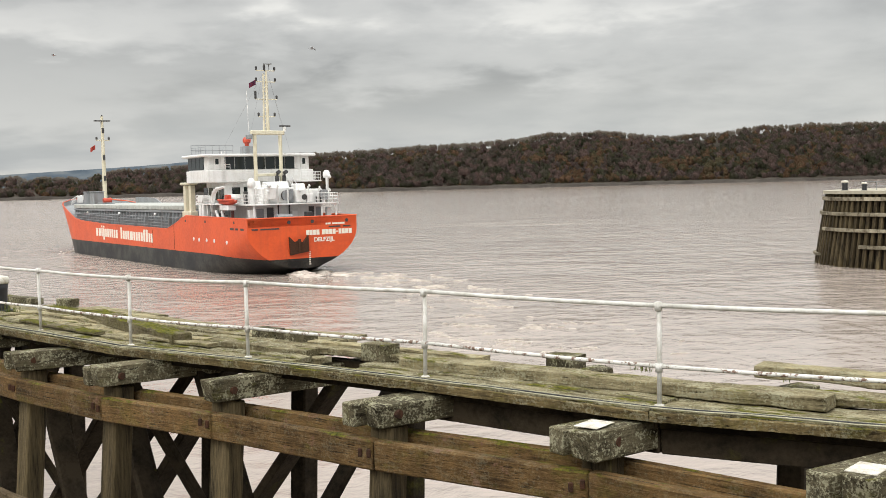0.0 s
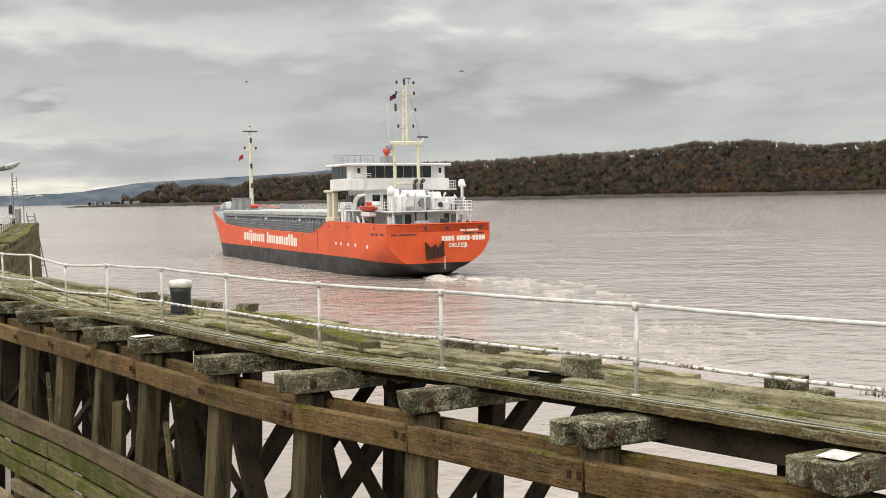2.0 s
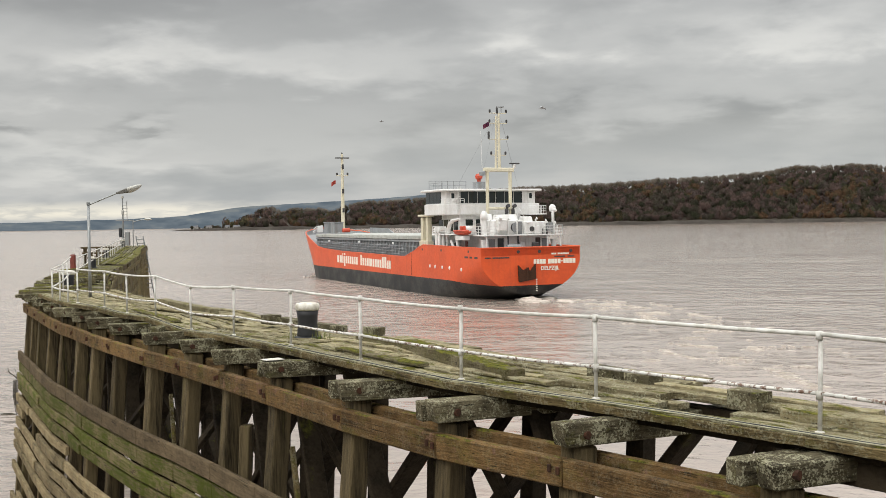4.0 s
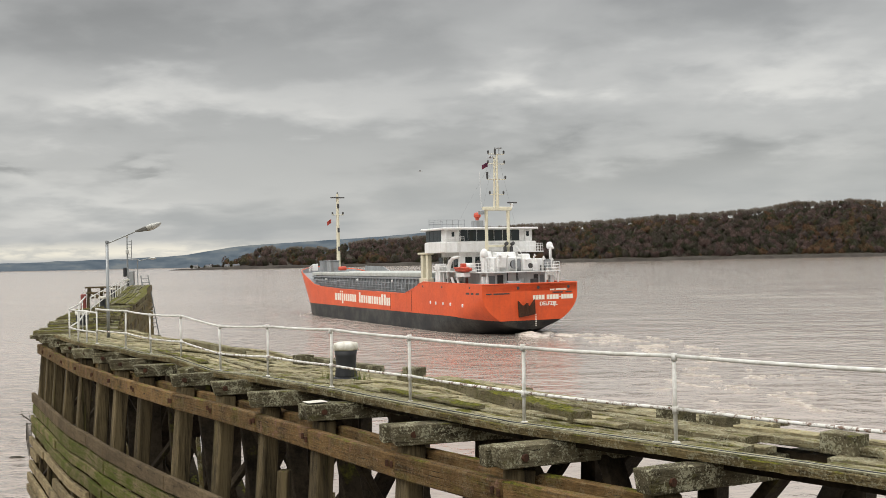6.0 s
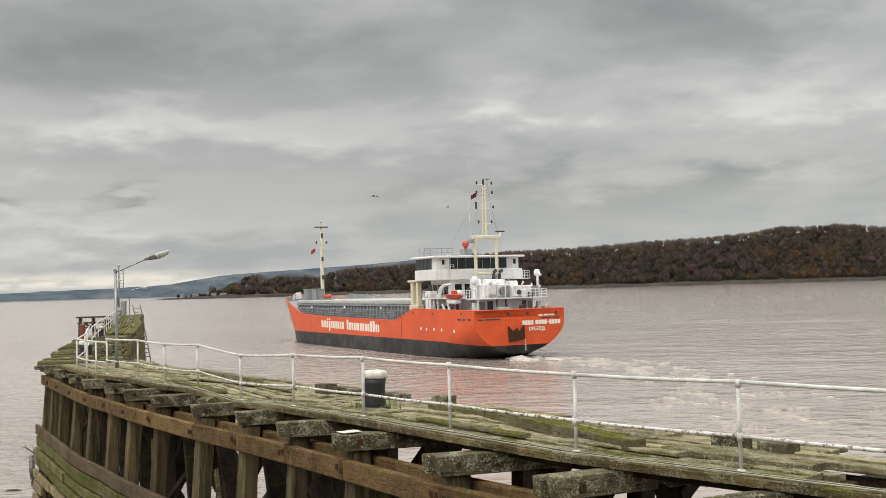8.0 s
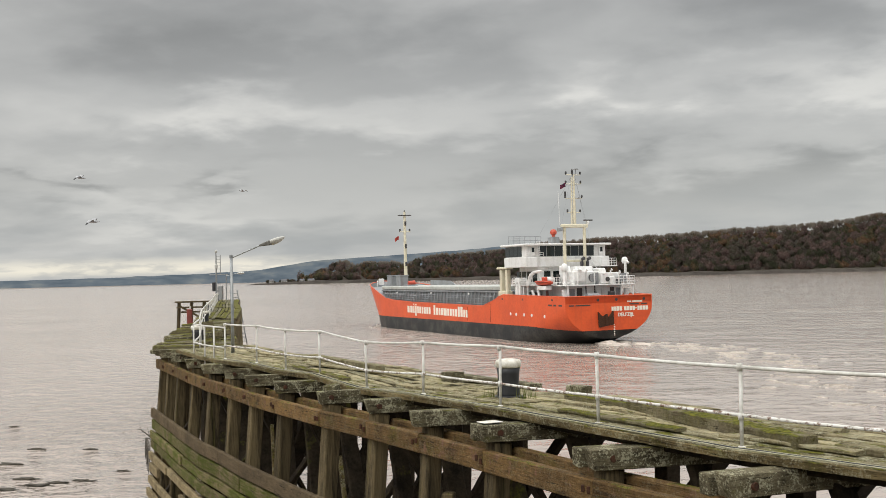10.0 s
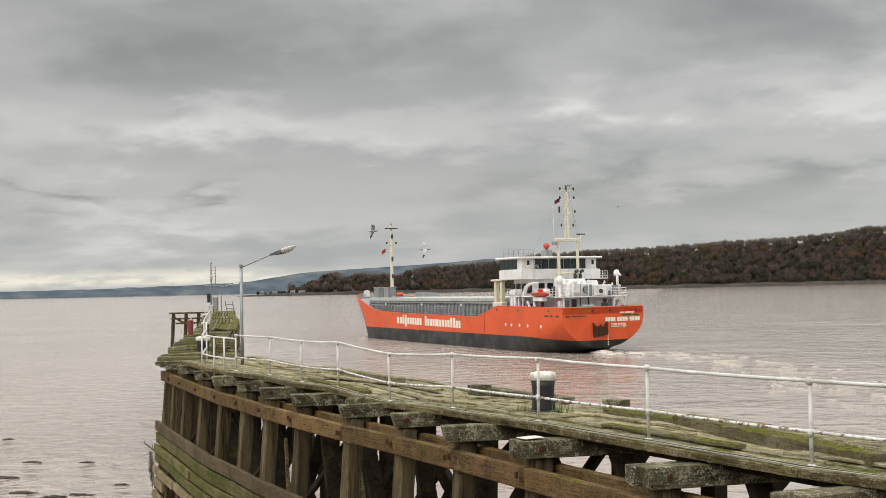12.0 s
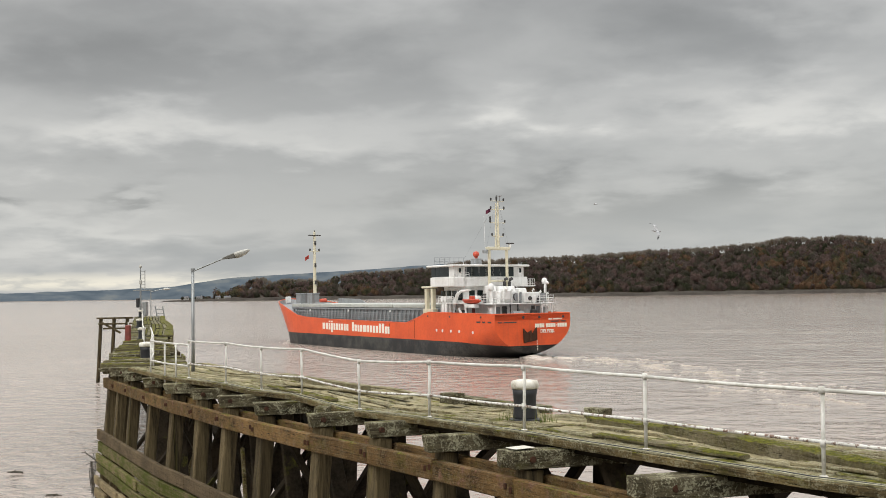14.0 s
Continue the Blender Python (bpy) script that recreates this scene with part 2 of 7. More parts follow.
M = dict(
    timber=material("weathered_timber", (0.172, 0.130, 0.060), (0.024, 0.018, 0.010), 1.4, 0.85, bump=1.0, bump_scale=22, per_object=0.6, moss=0.45, lichen=0.4, grain=2.3),
    beam=material("lichen_timber", (0.150, 0.130, 0.080), (0.016, 0.013, 0.008), 2.6, 0.88, bump=1.0, bump_scale=26, per_object=0.5, moss=0.30, lichen=0.8, grain=0.45),
    waling=material("brown_timber", (0.176, 0.106, 0.042), (0.034, 0.021, 0.010), 1.6, 0.8, bump=1.0, bump_scale=24, per_object=0.4, moss=0.40, lichen=0.12, rust=0.18, grain=2.35),
    pile=material("wet_pile_timber", (0.122, 0.094, 0.050), (0.016, 0.013, 0.008), 1.3, 0.75, bump=0.9, bump_scale=20, per_object=0.6, stretch=(3.5, 3.5, 0.22), moss=0.12),
    # dark: shade under decks and behind piles, put into the timber colour
    dark=material("shade_timber", (0.042, 0.032, 0.020), (0.012, 0.009, 0.006), 1.5, 0.8, bump=0.6, bump_scale=18, per_object=0.5, moss=0.1),
    topplank=material("grey_brown_plank", (0.150, 0.112, 0.066), (0.050, 0.037, 0.022), 1.2, 0.85, bump=0.8, bump_scale=22, per_object=0.3, grain=2.25),
    fender=material("fender_timber", (0.300, 0.236, 0.132), (0.070, 0.052, 0.028), 1.2, 0.85, bump=0.9, bump_scale=22, per_object=0.5, lichen=0.2, grain=2.25),
    green=material("algae_timber", (0.185, 0.145, 0.082), (0.068, 0.080, 0.012), 0.9, 0.85, bump=0.9, bump_scale=20, per_object=0.4, grain=2.25, spots=(0.43, 0.54)),
    deck=material("mossy_deck_timber", (0.360, 0.310, 0.185), (0.042, 0.031, 0.014), 2.2, 0.9, bump=1.0, bump_scale=28, per_object=0.7, moss=0.30, lichen=0.7, grain=2.35),
    edge=material("mossy_edge_timber", (0.330, 0.290, 0.175), (0.034, 0.026, 0.013), 2.4, 0.9, bump=1.0, bump_scale=28, per_object=0.6, moss=0.50, lichen=0.8, grain=2.35),
    white=material("flaking_white_paint", (0.66, 0.65, 0.61), (0.44, 0.42, 0.37), 5.0, 0.5, bump=0.15),
    flaking=material("flaked_white_rail", (0.70, 0.69, 0.65), (0.55, 0.53, 0.48), 5.5, 0.55, bump=0.2, rust=0.52),
    galv=material("galvanised_steel", (0.30, 0.31, 0.31), (0.21, 0.22, 0.22), 4.0, 0.45, metal=0.6, bump=0.05),
    geargrey=material("stained_gear_housing", (0.16, 0.155, 0.14), (0.07, 0.065, 0.055), 5.0, 0.5),
    lamp=material("lamp_cover", (0.46, 0.46, 0.43), (0.34, 0.33, 0.29), 6.0, 0.3),
    black=material("black_paint", (0.012, 0.013, 0.016), (0.022, 0.022, 0.024), 6.0, 0.5, bump=0.1),
    capwhite=material("chalky_white_paint", (0.70, 0.68, 0.62), (0.40, 0.36, 0.28), 7.0, 0.7, bump=0.3, bump_scale=40),
    rope=material("pale_cable", (0.40, 0.38, 0.27), (0.22, 0.21, 0.14), 8.0, 0.8),
    cable=material("black_cable", (0.02, 0.02, 0.02), (0.03, 0.03, 0.03), 8.0, 0.6),
    iron=material("rusty_iron", (0.085, 0.040, 0.024), (0.040, 0.026, 0.020), 9.0, 0.85, metal=0.2, bump=0.5, bump_scale=50),
    red=material("orange_red_hull", (0.70, 0.098, 0.022), (0.58, 0.078, 0.020), 0.30, 0.42, streak=0.12, bump=0.05, bump_scale=1.2),
    boot=material("black_boot_topping", (0.014, 0.015, 0.017), (0.085, 0.085, 0.074), 0.28, 0.55, spots=(0.46, 0.66), streak=0.15, bump=0.1, bump_scale=4),
    shipwhite=material("ship_white_paint", (0.78, 0.78, 0.77), (0.66, 0.65, 0.62), 0.5, 0.4, streak=0.16),
    letters=material("cream_lettering", (0.80, 0.76, 0.66), (0.74, 0.70, 0.60), 2.0, 0.5),
    cream=material("cream_mast_paint", (0.68, 0.64, 0.50), (0.58, 0.53, 0.38), 1.2, 0.5, streak=0.2),
    grey=material("ship_grey_paint", (0.26, 0.275, 0.285), (0.20, 0.21, 0.215), 0.5, 0.5, streak=0.35, bump=0.05),
    hatch=material("hatch_cover_paint", (0.46, 0.47, 0.44), (0.36, 0.37, 0.34), 0.35, 0.55, streak=0.1, bump=0.05),
    steel=material("dark_steel", (0.05, 0.05, 0.052), (0.08, 0.075, 0.07), 2.0, 0.5, metal=0.3),
    boat=material("orange_rescue_boat", (0.56, 0.075, 0.032), (0.40, 0.055, 0.03), 1.0, 0.45),
    flag=material("red_flag_cloth", (0.16, 0.022, 0.030), (0.03, 0.025, 0.06), 0.7, 0.8),
    signal=material("red_signal_flag", (0.36, 0.05, 0.035), (0.24, 0.05, 0.04), 1.0, 0.8),
    foam=material("silty_foam", (0.60, 0.545, 0.485), (0.42, 0.365, 0.315), 3.0, 0.6, bump=0.6, bump_scale=12),
    gull=material("gull_plumage", (0.42, 0.42, 0.43), (0.26, 0.27, 0.28), 6.0, 0.8),
    gulldark=material("gull_wing_tip", (0.03, 0.03, 0.03), (0.06, 0.06, 0.06), 6.0, 0.8),
    weed=material("brown_driftweed", (0.045, 0.035, 0.02), (0.025, 0.02, 0.012), 4.0, 0.7, bump=0.8),
    mud=material("river_mud", (0.17, 0.135, 0.105), (0.11, 0.09, 0.07), 0.05, 0.5, bump=0.4, bump_scale=0.4),
    bank=material("shore_bank", (0.066, 0.058, 0.050), (0.034, 0.029, 0.025), 0.03, 0.9, bump=0.3, bump_scale=0.3),
    concrete=material("pale_concrete", (0.42, 0.39, 0.31), (0.30, 0.28, 0.22), 1.0, 0.85, bump=0.3),
    lifebuoy=material("red_plastic_housing", (0.19, 0.035, 0.025), (0.12, 0.03, 0.02), 3.0, 0.5),
    wall=material("cottage_render", (0.40, 0.39, 0.36), (0.30, 0.29, 0.27), 0.3, 0.8),
    slate=material("slate_roof", (0.11, 0.11, 0.12), (0.07, 0.07, 0.075), 0.5, 0.7),
)


def glass_material():
    m = bpy.data.materials.new("tinted_glass")
    m.use_nodes = True
    b = m.node_tree.nodes["Principled BSDF"]
    b.inputs["Base Color"].default_value = (0.012, 0.018, 0.018, 1)
    b.inputs["Roughness"].default_value = 0.06
    return m


M["glass"] = glass_material()


def water_material():
    m = bpy.data.materials.new("silty_river_water")
    m.use_nodes = True
    tr = m.node_tree
    b = tr.nodes["Principled BSDF"]
    co = tr.nodes.new("ShaderNodeTexCoord").outputs["Object"]

    def wave(scale, sx, sy, detail, rough=0.55, turn=0.0, distort=0.0):
        mp = tr.nodes.new("ShaderNodeMapping")
        mp.inputs["Scale"].default_value = (sx, sy, 1)
        mp.inputs["Rotation"].default_value = (0, 0, turn)
        tr.links.new(co, mp.inputs[0])
        n = tr.nodes.new("ShaderNodeTexNoise")
        n.inputs["Scale"].default_value, n.inputs["Detail"].default_value = scale, detail
        n.inputs["Roughness"].default_value, n.inputs["Distortion"].default_value = rough, distort
        tr.links.new(mp.outputs[0], n.inputs["Vector"])
        return n.outputs[0]

    silt = wave(0.02, 1, 1, 4)
    tr.links.new(mix_color(tr, ramp(tr, silt, [(0.35, 0.0), (0.65, 1.0)]), (0.322, 0.270, 0.232), (0.395, 0.337, 0.294)), b.inputs["Base Color"])
    # calm streaks and rippled lanes
    lane = ramp(tr, wave(0.018, 0.5, 1.8, 3, turn=0.5), [(0.36, 0.55), (0.64, 1.0)])
    lane = math_node(tr, "MULTIPLY", lane, ramp(tr, wave(0.07, 0.6, 1.4, 3, turn=-0.3), [(0.38, 0.45), (0.62, 1.0)]))
    # the open reach to the west is ruffled all over
    sx = tr.nodes.new("ShaderNodeSeparateXYZ")
    tr.links.new(co, sx.inputs[0])
    west = math_node(tr, "MULTIPLY", math_node(tr, "ADD", sx.outputs[0], 12.0), -0.035, clamp=True)
    lane = math_node(tr, "MAXIMUM", lane, math_node(tr, "MULTIPLY", west, 3.2))
    swell = wave(0.11, 1.9, 1.0, 2, 0.5, turn=0.12, distort=0.5)
    chop = wave(0.42, 1.1, 1.1, 4, 0.5, turn=-0.15, distort=0.5)
    ripple = wave(2.0, 1.0, 1.3, 2, turn=0.05)
    h = math_node(tr, "ADD", math_node(tr, "MULTIPLY", swell, math_node(tr, "ADD", math_node(tr, "MULTIPLY", west, 0.9), 0.42)), math_node(tr, "MULTIPLY", math_node(tr, "MULTIPLY", chop, 0.85), lane))
    h = math_node(tr, "ADD", h, math_node(tr, "MULTIPLY", math_node(tr, "MULTIPLY", ripple, 0.10), lane))
    bp = tr.nodes.new("ShaderNodeBump")
    bp.inputs["Strength"].default_value, bp.inputs["Distance"].default_value = 1.0, WAVE_HEIGHT
    tr.links.new(h, bp.inputs["Height"]), tr.links.new(bp.outputs[0], b.inputs["Normal"])
    b.inputs["Roughness"].default_value = 0.11
    b.inputs["IOR"].default_value = 1.33
    return m


WAVE_HEIGHT = 0.42
M["water"] = water_material()
M["oldpile"] = material("dark_tidal_pile", (0.085, 0.066, 0.036), (0.014, 0.011, 0.007), 0.9, 0.8, bump=0.9, bump_scale=10, per_object=0.8, stretch=(2.5, 2.5, 0.4))
M["paletimber"] = material("bleached_strip_timber", (0.300, 0.270, 0.200), (0.060, 0.046, 0.028), 0.9, 0.85, bump=0.8, bump_scale=12, per_object=0.6)
M["quay"] = material("quay_stone", (0.16, 0.145, 0.12), (0.10, 0.09, 0.075), 0.4, 0.9, bump=0.5, bump_scale=3)


def wood_crown_material():
    m = bpy.data.materials.new("autumn_woodland")
    m.use_nodes = True
    tr = m.node_tree
    b = tr.nodes["Principled BSDF"]
    geo = tr.nodes.new("ShaderNodeNewGeometry")
    co = tr.nodes.new("ShaderNodeTexCoord").outputs["Object"]
    n = tr.nodes.new("ShaderNodeTexNoise")
    n.inputs["Scale"].default_value, n.inputs["Detail"].default_value = 0.013, 4
    tr.links.new(co, n.inputs["Vector"])
    tree = tr.nodes.new("ShaderNodeTexVoronoi")
    tree.inputs["Scale"].default_value = 0.055
    tr.links.new(co, tree.inputs["Vector"])
    sp = tr.nodes.new("ShaderNodeSeparateColor")
    tr.links.new(tree.outputs["Color"], sp.inputs[0])
    k = math_node(tr, "ADD", math_node(tr, "MULTIPLY", n.outputs[0], 0.82), math_node(tr, "MULTIPLY", sp.outputs[0], 0.26))
    k = math_node(tr, "ADD", k, math_node(tr, "MULTIPLY", geo.outputs["Random Per Island"], 0.03))
    col = ramp(tr, k, [(0.36, (0.054, 0.057, 0.036)), (0.45, (0.088, 0.076, 0.060)), (0.51, (0.155, 0.106, 0.093)), (0.57, (0.100, 0.082, 0.073)), (0.63, (0.070, 0.074, 0.043)), (0.69, (0.165, 0.098, 0.062)), (0.78, (0.112, 0.100, 0.060))])
    tr.links.new(col, b.inputs["Base Color"])
    # light passes through the thin twigs and leaves
    thin, both = tr.nodes.new("ShaderNodeBsdfTranslucent"), tr.nodes.new("ShaderNodeMixShader")
    tr.links.new(col, thin.inputs[0])
    both.inputs[0].default_value = 0.55
    tr.links.new(b.outputs[0], both.inputs[1]), tr.links.new(thin.outputs[0], both.inputs[2])
    tr.links.new(both.outputs[0], tr.nodes["Material Output"].inputs[0])
    b.inputs["Roughness"].default_value = 0.95
    b.inputs["Specular IOR Level"].default_value = 0.0
    return m


M["woods"] = wood_crown_material()
M["twigs"] = material("bare_twigs", (0.205, 0.180, 0.150), (0.150, 0.125, 0.100), 0.02, 0.95)
M["floor"] = material("woodland_floor", (0.060, 0.050, 0.038), (0.035, 0.031, 0.024), 0.05, 0.95)


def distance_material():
    """Hills ten kilometres off: a plain glowing backdrop, haze put into its blue-grey colour."""
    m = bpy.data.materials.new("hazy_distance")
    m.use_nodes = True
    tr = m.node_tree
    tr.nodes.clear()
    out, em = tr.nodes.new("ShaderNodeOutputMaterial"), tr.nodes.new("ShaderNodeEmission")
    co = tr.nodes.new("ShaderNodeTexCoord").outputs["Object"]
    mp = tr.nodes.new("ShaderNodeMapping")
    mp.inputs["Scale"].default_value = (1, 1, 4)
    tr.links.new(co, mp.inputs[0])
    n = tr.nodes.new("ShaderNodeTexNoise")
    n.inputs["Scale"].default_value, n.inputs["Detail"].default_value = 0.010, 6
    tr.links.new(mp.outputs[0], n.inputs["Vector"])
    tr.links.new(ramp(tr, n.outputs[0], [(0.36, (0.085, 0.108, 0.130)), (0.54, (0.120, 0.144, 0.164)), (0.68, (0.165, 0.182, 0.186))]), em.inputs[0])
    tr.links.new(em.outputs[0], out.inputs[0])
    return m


M["distance"] = distance_material()


# ---------------------------------------------------------------- mesh helpers
def finish(name, bm, mat, smooth=False):
    me = bpy.data.meshes.new(name)
    bmesh.ops.recalc_face_normals(bm, faces=bm.faces)
    bm.to_mesh(me)
    bm.free()
    me.materials.append(mat)
    if smooth:
        for p in me.polygons:
            p.use_smooth = True
    return me


def thing(name, label, category, m=None, group="", kind=""):
    """An Empty at the base of a thing that carries its parts."""
    ob = new(name)
    ob.matrix_world = m or Matrix()
    return tagged(ob, label, category, group, kind)


def part(name, bm, mat, parent, label="", smooth=False):
    ob = new(name, finish(name, bm, mat, smooth))
    ob.parent = parent
    if label:
        ob["label"] = label
    return ob


def solid(name, bm, mat, label="", category="", group="", kind="", smooth=False):
    return tagged(new(name, finish(name, bm, mat, smooth)), label, category, group, kind)


def box(bm, x0, x1, y0, y1, z0, z1, bevel=0.0, m=None):
    """A box, with its twelve edges cut at 45 degrees where a bevel is given."""
    vs = []
    for x, sx in ((x0, 1), (x1, -1)):
        for y, sy in ((y0, 1), (y1, -1)):
            for z, sz in ((z0, 1), (z1, -1)):
                vs.append((Vector((x, y, z)), Vector((sx, sy, sz))))
    made = []
    if not bevel:
        made = [bm.verts.new(p) for p, _ in vs]
        for f in ((0, 1, 3, 2), (4, 6, 7, 5), (0, 4, 5, 1), (2, 3, 7, 6), (0, 2, 6, 4), (1, 5, 7, 3)):
            bm.faces.new([made[i] for i in f])
    else:
        tri = []
        for p, s in vs:
            c = [bm.verts.new(p + Vector([s[j] * bevel * (j != a) for j in range(3)])) for a in range(3)]
            tri.append(c)
            made += c
            bm.faces.new(c)
        for a, f in ((0, (0, 1, 3, 2)), (0, (4, 6, 7, 5)), (1, (0, 4, 5, 1)), (1, (2, 3, 7, 6)), (2, (0, 2, 6, 4)), (2, (1, 5, 7, 3))):
            bm.faces.new([tri[i][a] for i in f])
        for i, j in itertools.combinations(range(8), 2):
            d = i ^ j
            if d in (1, 2, 4):
                axis = {4: 0, 2: 1, 1: 2}[d]
                u, w = [k for k in range(3) if k != axis]
                bm.faces.new((tri[i][u], tri[i][w], tri[j][w], tri[j][u]))
    if m is not None:
        for v in made:
            v.co = m @ v.co
    return made


def along(a, b, up=(0, 0, 1)):
    """A frame at a with x towards b and z as near up as can be, and the length."""
    a, b = Vector(a), Vector(b)
    x = (b - a).normalized()
    y = Vector(up).cross(x).normalized()
    z = x.cross(y)
    m = Matrix((x, y, z)).transposed().to_4x4()
    m.translation = a
    return m, (b - a).length


def baulk(bm, a, b, w, h, bevel=0.015, up=(0, 0, 1)):
    """A timber of width w and height h whose middle line runs from a to b."""
    m, n = along(a, b, up)
    return box(bm, 0, n, -w / 2, w / 2, -h / 2, h / 2, bevel, m)


def worn(bm, amount, scale=2.0, seed=0.0):
    for v in bm.verts:
        v.co += noise.noise_vector(v.co * scale + Vector((seed, seed, seed))) * amount


def tube(bm, pts, r, sides=8, closed=False):
    pts = [Vector(p) for p in pts]
    rings = []
    for k, p in enumerate(pts):
        a, b = pts[max(k - 1, 0)], pts[min(k + 1, len(pts) - 1)]
        d = (b - a).normalized()
        u = d.orthogonal() if abs(d.z) > 0.95 else Vector((0, 0, 1)).cross(d)
        u.normalize()
        w = d.cross(u)
        rr = r[k] if isinstance(r, (list, tuple)) else r
        rings.append([bm.verts.new(p + (u * math.cos(t) + w * math.sin(t)) * rr) for t in (2 * math.pi * i / sides for i in range(sides))])
    for p, q in zip(rings, rings[1:]):
        for i in range(sides):
            bm.faces.new((p[i], p[(i + 1) % sides], q[(i + 1) % sides], q[i]))
    bm.faces.new(rings[0][::-1])
    bm.faces.new(rings[-1])


def lathe(bm, profile, sides=20, centre=(0, 0, 0)):
    c = Vector(centre)
    rings = []
    for r, z in profile:
        rings.append([bm.verts.new(c + Vector((max(r, 1e-3) * math.cos(t), max(r, 1e-3) * math.sin(t), z))) for t in (2 * math.pi * i / sides for i in range(sides))])
    for p, q in zip(rings, rings[1:]):
        for i in range(sides):
            bm.faces.new((p[i], p[(i + 1) % sides], q[(i + 1) % sides], q[i]))
    bm.faces.new(rings[0][::-1])
    bm.faces.new(rings[-1])


def one(fn, *args, **kw):
    bm = bmesh.new()
    fn(bm, *args, **kw)
    return bm

# ---------------------------------------------------------------- river and far shores
def river():
    bm = bmesh.new()
    q = [(-5000, -400, 0), (5000, -400, 0), (5000, 4990, 0), (-5000, 4990, 0)]
    bm.faces.new([bm.verts.new(p) for p in q])
    solid("water", bm, M["water"], "wide brown silty tidal river with small ripples", "river", kind="structure")


river()


def quay():
    """An unseen quay behind the jetty, from which the view is taken, added to block light."""
    bm = bmesh.new()
    edge = [(60, -52), (6.0, -2.6), (-3.4, 2.0), (-9, 3.2), (-70, 10)]
    q = edge + [(-70, -120), (60, -120)]
    lo, hi = [bm.verts.new((x, y, -1.5)) for x, y in q], [bm.verts.new((x, y, 9.35)) for x, y in q]
    bm.faces.new(hi), bm.faces.new(lo[::-1])
    for k in range(len(q)):
        j = (k + 1) % len(q)
        bm.faces.new((lo[k], lo[j], hi[j], hi[k]))
    solid("quay", bm, M["quay"], "unseen stone quay wall and quayside added to block light", "quay", kind="structure")


quay()

SHORE = [(-905, 14), (-887, 15), (-868, 9), (-836, 10), (-819, 28), (-808, 28), (-800, 38), (-781, 46), (-762, 41), (-749, 28), (-736, 34), (-711, 39), (-674, 39), (-626, 34), (-589, 48), (-516, 53), (-421, 58), (-338, 70),
         (-140, 80), (-68, 80), (103, 90), (218, 94), (334, 102), (392, 111), (509, 113), (603, 105), (674, 98), (745, 104), (804, 109), (864, 116),
         (960, 119), (1056, 121), (1300, 118), (1700, 110)]


def crest(x):
    for (a, p), (b, q) in zip(SHORE, SHORE[1:]):
        if a <= x <= b:
            return 4 + p + (q - p) * (x - a) / (b - a)
    return SHORE[0][1] if x < SHORE[0][0] else SHORE[-1][1]


def foot(x):
    """Where the far bank meets the water."""
    return 2200 + 12 * math.sin(x * 0.011) + 8 * math.sin(x * 0.037)


def far_bank():
    bm = bmesh.new()
    cols = []
    for i in range(0, 331):
        x = -940 + i * 8
        h = max(crest(x) - 15, 1.5) * min(1, max(0, (x + 940) / 60))
        y = foot(x)
        ledge = (5.4 + 2.4 * noise.noise((x * 0.02, 0, 0))) * min(1.0, 0.06 + (x + 940) / 110)
        cols.append([bm.verts.new(p) for p in ((x, y - 3, -0.6), (x, y + 1.5, ledge), (x, y + 22, ledge + 1.0), (x, y + 60, 3 + h * 0.18), (x, y + 130, 3 + h * 0.55),
                                               (x, y + 240, 4 + h), (x, y + 600, 2 + h))])
    for a, b in zip(cols, cols[1:]):
        for k in range(2):
            bm.faces.new((a[k], b[k], b[k + 1], a[k + 1]))
    hill = bmesh.new()
    for a, b in zip(cols, cols[1:]):
        for k in range(2, 6):
            hill.faces.new([hill.verts.new(v.co) for v in (a[k], b[k], b[k + 1], a[k + 1])])
    bmesh.ops.remove_doubles(hill, verts=hill.verts, dist=0.01)
    bmesh.ops.delete(bm, geom=[v for v in bm.verts if not v.link_faces], context="VERTS")
    solid("ground", hill, M["floor"], "dark wooded bluff above the far bank", "hill", kind="structure", smooth=True)
    solid("far_bank", bm, M["bank"], "low muddy far bank with a steep bluff behind", "river bank", kind="structure", smooth=True)


far_bank()


